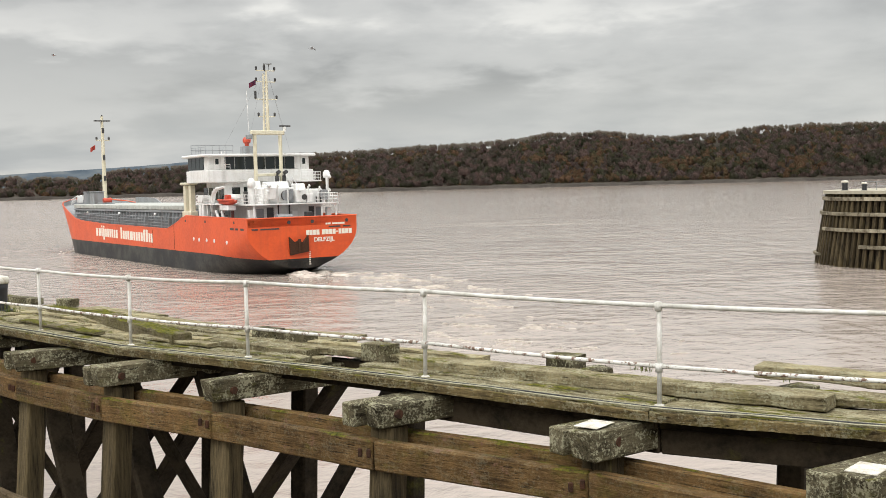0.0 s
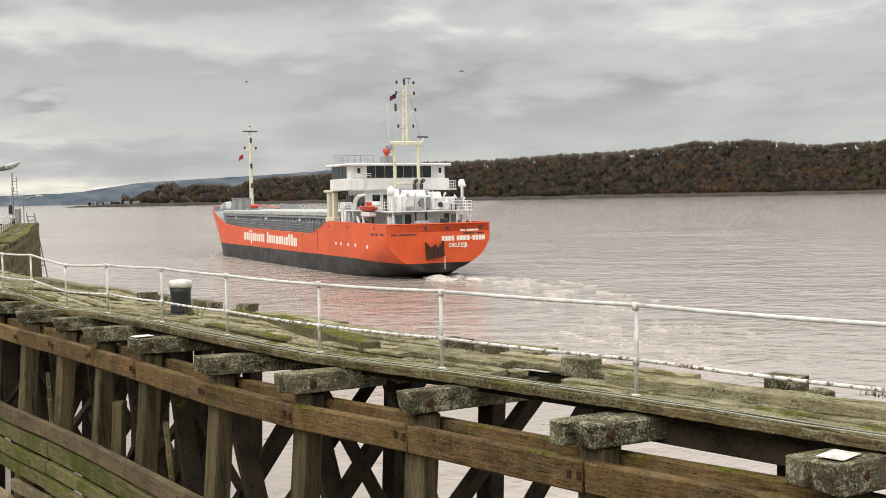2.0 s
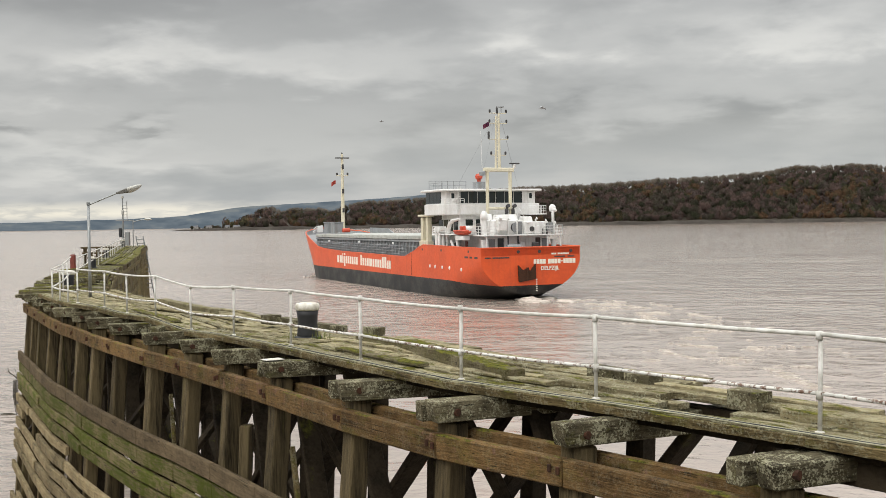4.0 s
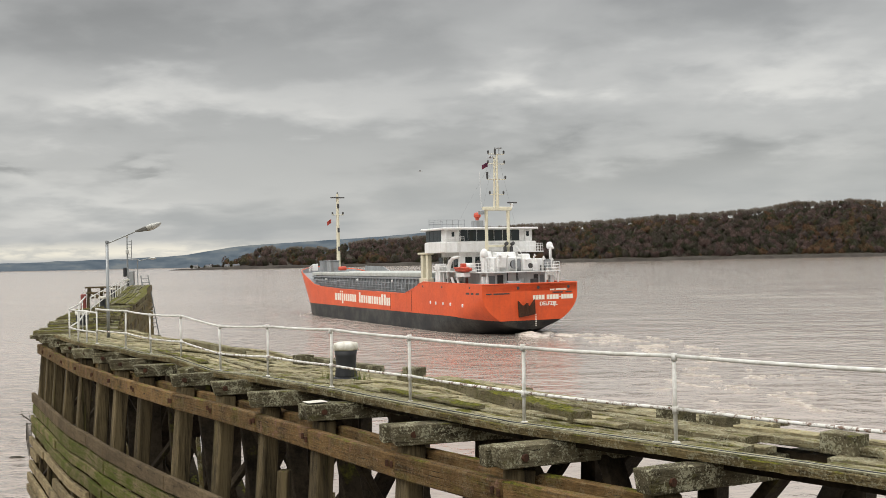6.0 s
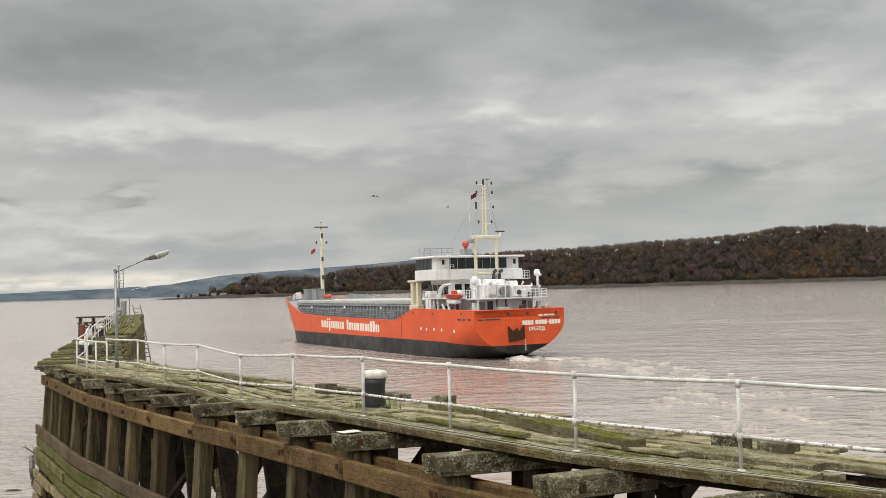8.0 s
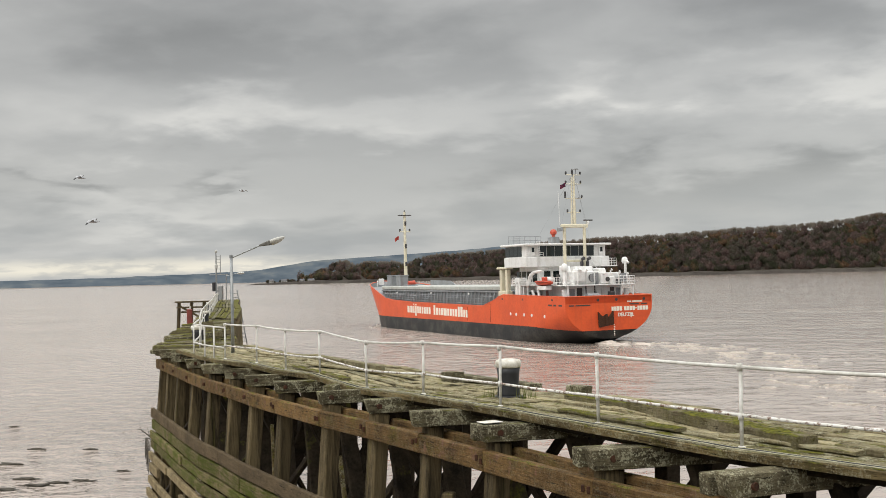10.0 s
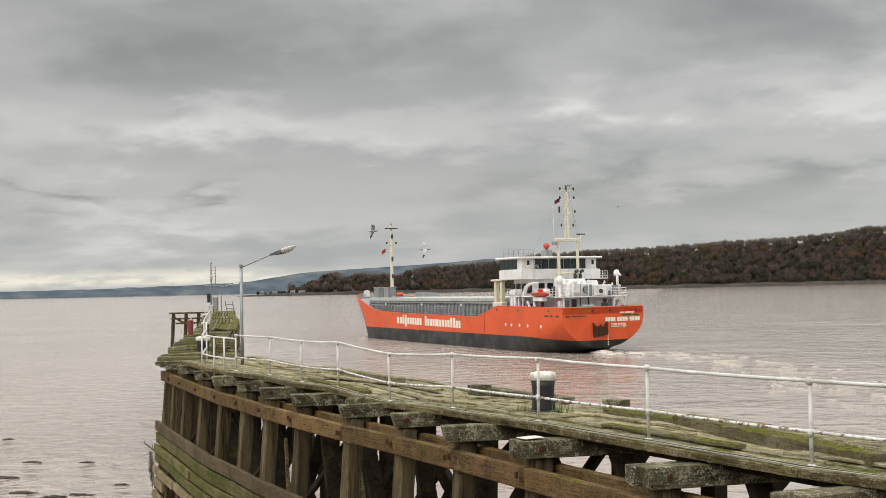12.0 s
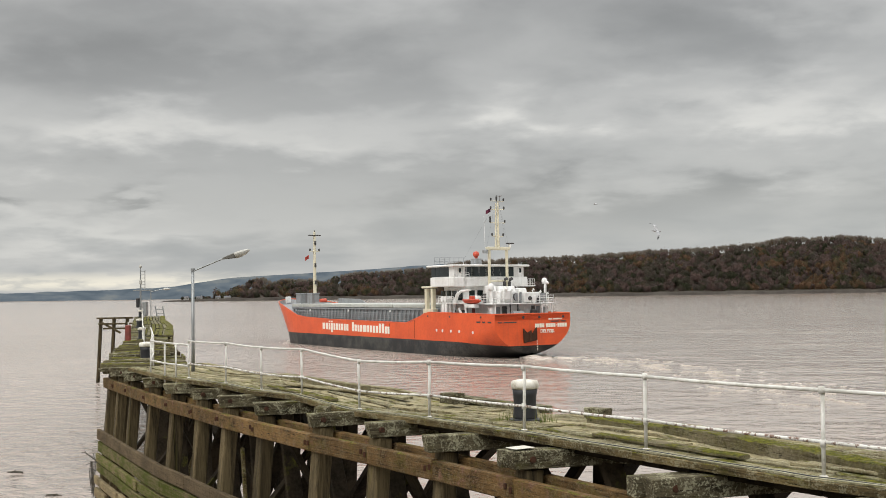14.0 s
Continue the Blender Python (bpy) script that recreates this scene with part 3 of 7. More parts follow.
def woods():
    """Each tree is a dense heart under a ragged shell of leaf clumps; along the skyline stand half-bare ones with twigs."""
    rng = np.random.default_rng(5)
    tmp = bmesh.new()
    bmesh.ops.create_icosphere(tmp, subdivisions=1, radius=1.0)
    tmp.verts.ensure_lookup_table()
    ball = np.array([v.co for v in tmp.verts])
    ball_faces = np.array([[v.index for v in f.verts] for f in tmp.faces])
    tmp.free()
    quads, tris, bare, count = [], [], [], 0
    verts = []

    def add(pts, faces, into):
        nonlocal count
        verts.append(pts)
        into.append(faces + count)
        count += len(pts)

    def shell(c, rx, rz, n, size, inner):
        d = rng.normal(size=(n, 3))
        d /= np.linalg.norm(d, axis=1)[:, None]
        d[:, 1] = -np.abs(d[:, 1]) + 0.25
        k = rng.uniform(0, 6.3, 3)
        lump = 1 + 0.20 * np.sin(d[:, 0] * 5 + k[0]) * np.sin(d[:, 2] * 4 + k[1]) + 0.12 * np.sin(d[:, 0] * 11 + k[2])
        q = rng.uniform(inner, 1.06, n) * lump
        p = c + d * q[:, None] * np.array((rx, rx, rz))
        a, s = rng.uniform(0, 6.3, n), size * rng.uniform(0.5, 1.35, n)
        u = np.stack((np.cos(a), 0.5 * np.sin(a), rng.uniform(-0.5, 0.5, n)), 1) * s[:, None]
        w = np.stack((rng.uniform(-0.4, 0.4, n), rng.uniform(-0.7, 0.7, n), np.ones(n)), 1) * s[:, None] * rng.uniform(0.7, 1.5, n)[:, None]
        pts = np.stack((p - u - w * 0.4, p + u * 0.8 - w * 0.5, p + u * 0.5 + w * 0.6, p - u * 0.7 + w * 0.5), 1).reshape(-1, 3)
        add(pts, np.arange(4 * n).reshape(-1, 4), quads)

    def twigs(c, rx, rz, n):
        """Slim upright twigs fanning out of a bare crown, and its trunk."""
        a, r = rng.uniform(0, 6.3, n), rng.uniform(0.1, 1.0, n) ** 0.7
        tip = c + np.stack((np.cos(a) * r * rx, np.sin(a) * r * rx, rz * (rng.uniform(0.25, 1.0, n) - 0.45 * r)), 1)
        root = c + np.stack((np.cos(a) * r * rx * 0.35, np.sin(a) * r * rx * 0.35, -rz * rng.uniform(0.3, 1.0, n)), 1)
        root[0] = c - np.array((0, 0, rz + 9))
        t = rng.uniform(0.10, 0.24, n)[:, None] * np.array((1.0, 0, 0))
        pts = np.stack((root - t, root + t, tip + t * 0.5, tip - t * 0.5), 1).reshape(-1, 3)
        add(pts, np.arange(4 * n).reshape(-1, 4), quads)

    def heart(c, rx, rz):
        d = 1 + 0.16 * rng.normal(size=len(ball)).clip(-1.5, 1.5)
        add(c + ball * d[:, None] * np.array((rx, rx, rz)), ball_faces, tris)

    x = -900.0
    while x < 1500:
        top = crest(x)
        low = top < 62
        rows_ = max(1, int(top / (11 if low else 8.0)))
        for row in range(rows_ + 1):
            k = min(max((row + rng.uniform(-0.6, 0.6)) / rows_, 0), 1)
            xx = x + rng.uniform(-8, 8)
            rx = rng.choice((4.0, 5.2, 6.2, 7.4, 9.0)) * rng.uniform(0.85, 1.15)
            rz = rx * rng.uniform(0.9, 1.45)
            zz = max(rz * 0.8 + 5, 5 + (crest(xx) - (8.0 if crest(xx) > 66 else 4.0) - rz) * k ** 0.85 + rng.uniform(-2.5, 2.5))
            if crest(xx) < 24:
                rx, rz, zz = rng.uniform(3.0, 5.0), rng.uniform(2.4, 4.0), rng.uniform(5.5, 8.0)
            c = np.array((xx, foot(xx) + 30 + 150 * k ** 1.4, zz))
            heart(c + np.array((0, 1.0, -0.3)), rx * 0.84, rz * 0.88)
            shell(c, rx, rz, int(34 * rx), 0.95, 0.80)
            if rng.random() < 0.3:
                twigs(c + np.array((0, -2.0, 0.5)), rx * 1.05, rz * 1.1, 40)
        for _ in range(4):
            xx = x + rng.uniform(-5, 5)
            rx = rng.uniform(3.6, 6.0)
            lone = noise.noise((xx * 0.012, 7, 0)) + 0.8 * noise.noise((xx * 0.045, 3, 0))
            rz = rx * rng.uniform(1.35, 1.7)
            c = np.array((xx, foot(xx) + rng.uniform(190, 230), crest(xx) + 4.6 - rz * 0.72 + 4.0 * lone + rng.uniform(-2.0, 1.6)))
            if crest(xx) > 24:
                bare.append(sum(len(f) for f in quads))
                twigs(c, rx, rz, 90)
                shell(c, rx, rz, 60, 0.40, 0.5)
                bare.append(sum(len(f) for f in quads))
                shell(c - np.array((0, 3, 2.5)), rx, rz * 0.8, int(120 * max(0, lone + 0.1)), 0.8, 0.4)
        x += 8.6
    vv = np.concatenate(verts)
    me = bpy.data.meshes.new("woodland")
    me.from_pydata(vv.tolist(), [], np.concatenate(quads).tolist() + np.concatenate(tris).tolist())
    me.materials.append(M["woods"]), me.materials.append(M["twigs"])
    n_quads = sum(len(f) for f in quads)
    me.polygons.foreach_set("use_smooth", np.arange(len(me.polygons)) >= n_quads)
    slot = np.zeros(len(me.polygons), dtype=np.int32)
    for a, b in zip(bare[::2], bare[1::2]):
        slot[a:b] = 1
    me.polygons.foreach_set("material_index", slot)
    tagged(new("woodland", me), "brown and dull green autumn woods on a river bluff", "woodland", kind="stuff")


woods()

HILLS = [(-4900, 34), (-3600, 35), (-2659, 36), (-2390, 41), (-2126, 45), (-1865, 54), (-1740, 72), (-1609, 89), (-1406, 98), (-1107, 110), (-862, 123), (-600, 136), (-200, 120), (600, 90)]


def far_hills():
    bm = bmesh.new()
    rows = []
    for i in range(0, 276):
        x = -4900 + i * 20
        h = next((p + (q - p) * (x - a) / (b - a) for (a, p), (b, q) in zip(HILLS, HILLS[1:]) if a <= x <= b), 90)
        h += 3.0 * noise.noise((x * 0.012, 3, 0)) + 2.6 * noise.noise((x * 0.05, 8, 0)) + 2.4 * noise.noise((x * 0.021, 15, 0)) ** 2
        near = min(1.0, 5000 / math.hypot(x, 4540))
        rows.append([bm.verts.new(Vector(p) * near) for p in ((x, 4480, 0), (x, 4500, h * 0.5), (x, 4540, h), (x, 4800, h * 0.9))])
    for a, b in zip(rows, rows[1:]):
        for k in range(3):
            bm.faces.new((a[k], b[k], b[k + 1], a[k + 1]))
    solid("backdrop", bm, M["distance"], "wooded hills on the horizon in a painted blue-grey haze", "hills", kind="structure", smooth=True)
    bm = bmesh.new()
    rows = []
    for i in range(0, 120):
        x = -3400 + i * 22
        y = 3300 + 60 * noise.noise((x * 0.004, 1, 0)) + (x + 1500) * 0.05
        t = max(0.2, 1.6 + 1.2 * noise.noise((x * 0.01, 5, 0)))
        rows.append([bm.verts.new(p) for p in ((x, y, -0.3), (x, y + 20, t), (x, y + 200, t), (x, y + 230, -0.3))])
    for a, b in zip(rows, rows[1:]):
        for k in range(3):
            bm.faces.new((a[k], b[k], b[k + 1], a[k + 1]))
    solid("sandbank", bm, M["mud"], "long low sandbank far down the estuary", "sandbank", kind="structure", smooth=True)


far_hills()


def cottage(x, y, z, w, d, h, turn):
    c = thing("cottage", "small pale rendered cottage with a slate roof by the shore", "house", pose(x, y, z, 0, 0, turn), "shore cottages")
    part("wall", one(box, -w / 2, w / 2, -d / 2, d / 2, 0, h, 0.05), M["wall"], c)
    bm = bmesh.new()
    o, r = 0.4, h + d * 0.42
    v = [bm.verts.new(p) for p in ((-w / 2 - o, -d / 2 - o, h - 0.2), (w / 2 + o, -d / 2 - o, h - 0.2), (w / 2 + o, 0, r), (-w / 2 - o, 0, r), (-w / 2 - o, d / 2 + o, h - 0.2), (w / 2 + o, d / 2 + o, h - 0.2))]
    for f in ((0, 1, 2, 3), (3, 2, 5, 4), (0, 3, 4), (1, 5, 2), (0, 4, 5, 1)):
        bm.faces.new([v[i] for i in f])
    roof = part("roof", bm, M["slate"], c)
    part("chimney", one(box, w * 0.3, w * 0.3 + 1, -0.5, 0.5, r - 0.8, r + 1.1, 0.05), M["wall"], roof)
    for k in (-0.28, 0.0, 0.28):
        part("window", one(box, k * w - 0.6, k * w + 0.6, -d / 2 - 0.06, -d / 2 + 0.05, h * 0.35, h * 0.8, 0.02), M["glass"], c)


for x, w in ((-880, 9), (-852, 12), (-812, 10), (-790, 14)):
    cottage(x, foot(x) + 16, 3.2, w, 7, 5.2, 8)

# ---------------------------------------------------------------- the coaster (x forward from the transom, y to port, z above the water)
def lerp_table(x, table):
    for (a, p), (b, q) in zip(table, table[1:]):
        if x <= b:
            return p + (q - p) * max(0.0, (x - a) / (b - a))
    return table[-1][1]


SHEER = [(0, 7.5), (20, 7.7), (21.5, 7.55), (24.3, 6.6), (26.5, 5.95), (28, 5.8), (60, 6.0), (75, 6.4), (78, 7.2), (82, 8.6), (86, 9.2), (96, 10.1)]
HALF = 7.4


def stem(z):
    return 92.3 + (0.0 if z < 3 else (z - 3) * 0.55) + max(0, z - 6) * 0.12


def half_breadth(s, z):
    k = min(s / 17.0, 1.0)
    z0, z1 = 1.35 - 6.0 * k ** 1.2, 6.0 - 5.2 * k ** 0.8
    b = HALF * (0.985 + 0.015 * k)
    if z < z1:
        b *= max(0.0, 1 - max(0.0, (z1 - z) / (z1 - z0)) ** 1.9) ** 0.55
    s0 = 70 + 1.1 * max(z, 0)
    if s > s0:
        b *= max(0.0, 1 - ((s - s0) / (stem(z) - s0)) ** 2.3)
    return b


def keel(s):
    return max(-0.7, 1.35 - 6.0 * min(s / 17.0, 1.0) ** 1.2 + 0.01)


def hull_strip(low, high, rows, inset=0.0, s_from=0.0, s_to=1.0, close_stern=True):
    """Both sides of the hull between two heights given along its length, with the transom closed."""
    bm = bmesh.new()
    us = [0, 0.006, 0.015, 0.03, 0.05, 0.075, 0.10, 0.13, 0.16, 0.19, 0.21, 0.225, 0.24, 0.255, 0.27, 0.285, 0.31, 0.36, 0.42, 0.48, 0.54, 0.6, 0.66, 0.72,
          0.76, 0.79, 0.81, 0.83, 0.85, 0.87, 0.89, 0.91, 0.93, 0.95, 0.965, 0.98, 0.99, 1.0]
    us = [u for u in us if s_from <= u <= s_to]
    grid = {1: [], -1: []}
    for u in us:
        for side in (1, -1):
            line = []
            for k in range(rows + 1):
                z_ref = 96 * u
                lo, hi = low(z_ref), high(z_ref)
                z = lo + (hi - lo) * k / rows
                s = u * stem(z)
                b = max(half_breadth(s, max(z, keel(s))) - inset, 0.0)
                line.append(bm.verts.new((s, side * b, z)))
            grid[side].append(line)
    for side in (1, -1):
        g = grid[side]
        for a, b in zip(g, g[1:]):
            for k in range(rows):
                bm.faces.new((a[k], b[k], b[k + 1], a[k + 1]))
    if close_stern and s_from == 0:
        a, b = grid[1][0], grid[-1][0]
        for k in range(rows):
            bm.faces.new((a[k], a[k + 1], b[k + 1], b[k]))
    bmesh.ops.remove_doubles(bm, verts=bm.verts, dist=0.004)
    return bm


def deck_plate(z_of, inset, u0, u1):
    bm = bmesh.new()
    prev = None
    n = 30
    for i in range(n + 1):
        u = u0 + (u1 - u0) * i / n
        z = z_of(96 * u)
        s = u * stem(z)
        b = max(half_breadth(s, z) - inset, 0.02)
        cur = bm.verts.new((s, b, z)), bm.verts.new((s, -b, z))
        if prev:
            bm.faces.new((prev[0], cur[0], cur[1], prev[1]))
        prev = cur
    return bm


def rail_run(bm, pts, height, bars=3, r=0.035, step=1.6, posts=True):
    """A ship's rail along a line of points on deck."""
    pts = [Vector(p) for p in pts]
    for k in range(bars):
        dz = Vector((0, 0, height * (k + 1) / bars))
        tube(bm, [p + dz for p in pts], r, 5)
    for a, b in zip(pts, pts[1:]):
        n = max(1, round((b - a).length / step))
        for i in range(n + 1):
            p = a + (b - a) * i / n
            tube(bm, [p, p + Vector((0, 0, height))], r, 5)


def coaster():
    ship = thing("cargo_ship", "orange-red coastal cargo ship with a white aft superstructure under way", "ship")
    part("boot_topping", hull_strip(lambda s: -0.7 if s > 8 else keel(s), lambda s: 3.0 if s > 10 else 2.55 + 0.045 * s, 8), M["boot"], ship, "scuffed black lower hull", True)
    hull = part("hull", hull_strip(lambda s: 3.0 if s > 10 else 2.55 + 0.045 * s, lambda s: lerp_table(s, SHEER), 10), M["red"], ship, "orange-red painted hull plating", True)
    hull.data.set_sharp_from_angle(angle=0.5)
    part("bulwark_lining", hull_strip(lambda s: lerp_table(s, SHEER) - 1.25, lambda s: lerp_table(s, SHEER) + 0.0, 2, 0.14, 0.79, 1.0), M["grey"], hull)
    part("bulwark_lining", hull_strip(lambda s: lerp_table(s, SHEER) - 1.0, lambda s: lerp_table(s, SHEER), 2, 0.14, 0, 0.24), M["red"], hull)
    cap = bmesh.new()
    for side in (1, -1):
        line = []
        for i in range(0, 25):
            u = i / 24
            z = lerp_table(96 * u, SHEER)
            line.append((u * stem(z), side * max(half_breadth(u * stem(z), z) - 0.06, 0.0), z + 0.02))
        tube(cap, line, 0.10, 6)
    tube(cap, [(0.02, -HALF + 0.1, 7.52), (0.02, HALF - 0.1, 7.52)], 0.10, 6)
    part("bulwark_cap", cap, M["red"], hull)
    part("main_deck", deck_plate(lambda s: 5.5, 0.1, 0.22, 0.83), M["grey"], ship)
    part("poop_deck", deck_plate(lambda s: 6.55, 0.1, 0.0, 0.23), M["grey"], ship)
    part("forecastle_deck", deck_plate(lambda s: min(lerp_table(s, SHEER) - 0.7, 8.8), 0.1, 0.82, 1.0), M["grey"], ship)
    # hatch coaming with its stays, and the row of hatch covers
    co = bmesh.new()
    box(co, 23.5, 80.5, -5.7, 5.7, 5.5, 8.35, 0.05)
    box(co, 23.4, 80.6, -6.0, 6.0, 8.0, 8.3, 0.04)
    coaming = part("hatch_coaming", co, M["grey"], ship, "grey steel hatch coaming")
    for side in (1, -1):
        for i in range(38):
            s = 24.2 + i * 1.5
            bm = bmesh.new()
            v = [bm.verts.new(p) for p in ((s - 0.06, 5.6, 5.5), (s - 0.06, 6.3, 5.5), (s - 0.06, 5.95, 8.0), (s - 0.06, 5.6, 8.0),
                                           (s + 0.06, 5.6, 5.5), (s + 0.06, 6.3, 5.5), (s + 0.06, 5.95, 8.0), (s + 0.06, 5.6, 8.0))]
            for f in ((0, 1, 2, 3), (4, 5, 6, 7), (0, 1, 5, 4), (1, 2, 6, 5), (2, 3, 7, 6), (3, 0, 4, 7)):
                bm.faces.new([v[j] for j in f])
            for q in bm.verts:
                q.co.y *= side
            part("coaming_stay", bm, M["grey"], coaming)
    for i in range(10):
        s = 23.6 + i * 5.7
        bm = bmesh.new()
        box(bm, s + 0.05, s + 5.62, -6.0, 6.0, 8.38, 9.05, 0.08)
        for k in range(3):
            for side in (1, -1):
                box(bm, s + 1.0 + 1.7 * k, s + 1.45 + 1.7 * k, side * 6.0 - 0.07, side * 6.0 + 0.07, 8.45, 8.8)
        part("hatch_cover", bm, M["hatch"], ship, "pale grey steel hatch cover")
    for side in (1, -1):
        bm = bmesh.new()
        rail_run(bm, [(27, side * 7.22, 5.75), (50, side * 7.25, 5.9), (76, side * 7.05, 6.3)], 1.25, 3, 0.04, 1.5)
        part("side_railing", bm, M["grey"], ship)
        bm = bmesh.new()
        tube(bm, [(25, side * 6.4, 7.35), (78, side * 6.4, 7.6)], 0.07, 6)
        part("deck_pipe", bm, M["grey"], ship)
    for s in (35, 52, 70):
        part("deck_light", one(lathe, [(0.16, 7.6), (0.18, 7.85), (0.05, 7.95)], 8, (s, 6.45, 0)), M["shipwhite"], ship)
    # forecastle
    for s, y in ((84.2, 2.0), (75.5, 3.2)):
        bm = bmesh.new()
        box(bm, s - 1.2, s + 1.2, y - 0.9, y + 0.9, 8.7, 11.1, 0.08)
        box(bm, s - 1.3, s + 1.3, y - 1.0, y + 1.0, 11.1, 11.3, 0.05)
        part("vent_housing", bm, M["grey"], ship)
    part("winch_drum", one(tube, [(72.5, 1.6, 9.7), (72.5, 3.0, 9.6)], 0.45, 12), M["boat"], ship, "red mooring winch drum")
    part("winch_bed", one(box, 71.6, 73.4, 1.2, 3.8, 8.35, 9.3, 0.05), M["grey"], ship)
    part("name_lamp_box", one(box, 92.0, 92.8, 1.2, 2.2, 9.2, 10.6, 0.06), M["shipwhite"], ship)
    bm = bmesh.new()
    v = [bm.verts.new(p) for p in ((68.2, -5.8, 8.4), (70.0, -5.8, 8.4), (81, -5.4, 9.0), (81, -5.4, 10.1), (71.5, -5.8, 9.9), (68.2, -5.9, 9.0))]
    f = bm.faces.new(v)
    r = bmesh.ops.extrude_face_region(bm, geom=[f])
    for q in r["geom"]:
        if isinstance(q, bmesh.types.BMVert):
            q.co.y -= 0.15
    part("breakwater", bm, M["grey"], ship)
    bm = bmesh.new()
    rail_run(bm, [(86, 5.0, 8.9), (92, 2.6, 9.4), (95.5, 0.2, 9.7)], 1.0, 2, 0.04, 1.5)
    part("bow_railing", bm, M["shipwhite"], ship)
    fm = part("fore_mast", one(tube, [(81.7, 0, 8.6), (81.7, 0, 16), (81.7, 0, 24.9)], [0.42, 0.34, 0.24], 10), M["cream"], ship, "cream steel foremast")
    part("crosstree", one(box, 81.3, 82.1, -1.4, 1.4, 24.0, 24.2, 0.03), M["steel"], fm)
    part("crosstree", one(box, 81.5, 81.9, -1.2, 1.2, 20.5, 20.65, 0.03), M["cream"], fm)
    for y in (-1.1, 1.1):
        part("mast_light", one(lathe, [(0.16, 20.6), (0.2, 20.9), (0.2, 21.1), (0.06, 21.2)], 8, (81.7, y, 0)), M["steel"], fm)
    part("mast_light", one(lathe, [(0.2, 24.2), (0.24, 24.6), (0.1, 25.2)], 8, (81.7, 0, 0)), M["steel"], fm)
    for z in (13.2, 17.0, 21.9):
        part("mast_box", one(box, 81.15, 81.4, -0.2, 0.2, z, z + 0.9, 0.03), M["steel"], fm)
    bm = bmesh.new()
    flag_mesh(bm, 81.7, 1.4, 18.9, 0.85, 0.8)
    part("signal_flag", bm, M["signal"], fm, "small red signal flag")
    # deckhouse in tiers
    dh = bmesh.new()
    box(dh, 4.9, 12.5, -5.2, 4.2, 6.5, 9.0, 0.06)
    box(dh, 12.6, 19.0, -4.9, 4.7, 6.5, 12.0, 0.06)
    house = part("deckhouse", dh, M["shipwhite"], ship, "white painted steel deckhouse")
    bd = bmesh.new()
    box(bd, 3.0, 13.0, -6.5, 5.4, 9.0, 9.16, 0.03)
    box(bd, 8.5, 17.5, -6.6, 6.9, 9.16, 9.28, 0.03)
    part("boat_deck", bd, M["shipwhite"], house)
    wh = bmesh.new()
    box(wh, 11.6, 19.0, -7.4, 7.4, 11.95, 13.5, 0.08)
    box(wh, 12.1, 19.2, -7.0, 7.0, 13.5, 15.25, 0.05)
    bridge = part("wheelhouse", wh, M["shipwhite"], ship, "white wheelhouse with a band of dark windows")
    rf = bmesh.new()
    box(rf, 11.3, 19.8, -7.7, 7.7, 15.22, 15.55, 0.1)
    part("wheelhouse_roof", rf, M["shipwhite"], bridge)
    for i in range(7):
        y0 = -4.9 + i * 1.4
        part("window", one(box, 12.03, 12.2, y0 + 0.03, y0 + 1.34, 13.6, 15.18, 0.02), M["glass"], bridge, "dark bridge window")
    for i in range(4):
        s0 = 13.6 + i * 1.4
        part("window", one(box, s0 + 0.03, s0 + 1.36, 6.95, 7.06, 13.6, 15.18, 0.02), M["glass"], bridge, "dark bridge window")
        part("window", one(box, s0 + 0.03, s0 + 1.36, -7.06, -6.95, 13.6, 15.18, 0.02), M["glass"], bridge, "dark bridge window")
    for i in range(9):
        y0 = -6.5 + i * 1.45
        part("window", one(box, 19.15, 19.27, y0 + 0.08, y0 + 1.37, 13.85, 15.12, 0.02), M["glass"], bridge, "dark bridge window")
    for y in (5.9, -6.2):
        door = part("door", one(box, 11.98, 12.06, y - 0.45, y + 0.45, 13.3, 15.15, 0.02), M["shipwhite"], bridge)
        part("window", one(box, 11.95, 12.0, y - 0.22, y + 0.22, 14.2, 14.95, 0.02), M["glass"], door)
    for run, hgt, bars, step in (([(11.65, 7.3, 13.6), (11.65, 4.3, 13.6)], 0.6, 2, 0.6), ([(11.5, -7.3, 12.0), (9.4, -7.3, 12.0), (9.4, -4.6, 12.0)], 1.1, 3, 0.8)):
        bm = bmesh.new()
        rail_run(bm, run, hgt, bars, 0.035, step)
        part("wing_railing", bm, M["shipwhite"], bridge)
    part("wing_platform", one(box, 9.3, 11.6, -7.4, -4.4, 11.85, 12.0, 0.02), M["shipwhite"], bridge)
    bm = bmesh.new()
    rail_run(bm, [(18.5, 6.8, 15.6), (18.5, 1.0, 15.6)], 1.3, 2, 0.04, 0.9)
    rail_run(bm, [(18.5, 6.8, 15.6), (13.5, 6.8, 15.6)], 0.9, 2, 0.03, 1.6)
    part("roof_railing", bm, M["grey"], bridge)
    lad = bmesh.new()
    for y in (5.0, 5.45):
        tube(lad, [(11.5, y, 12.1), (11.5, y, 15.9)], 0.035, 5)
    for k in range(10):
        tube(lad, [(11.5, 5.0, 12.3 + 0.36 * k), (11.5, 5.45, 12.3 + 0.36 * k)], 0.025, 4)
    part("ladder", lad, M["shipwhite"], bridge)
    part("searchlight_base", one(box, 15.4, 16.8, -0.7, 0.7, 15.6, 16.7, 0.05), M["grey"], bridge)
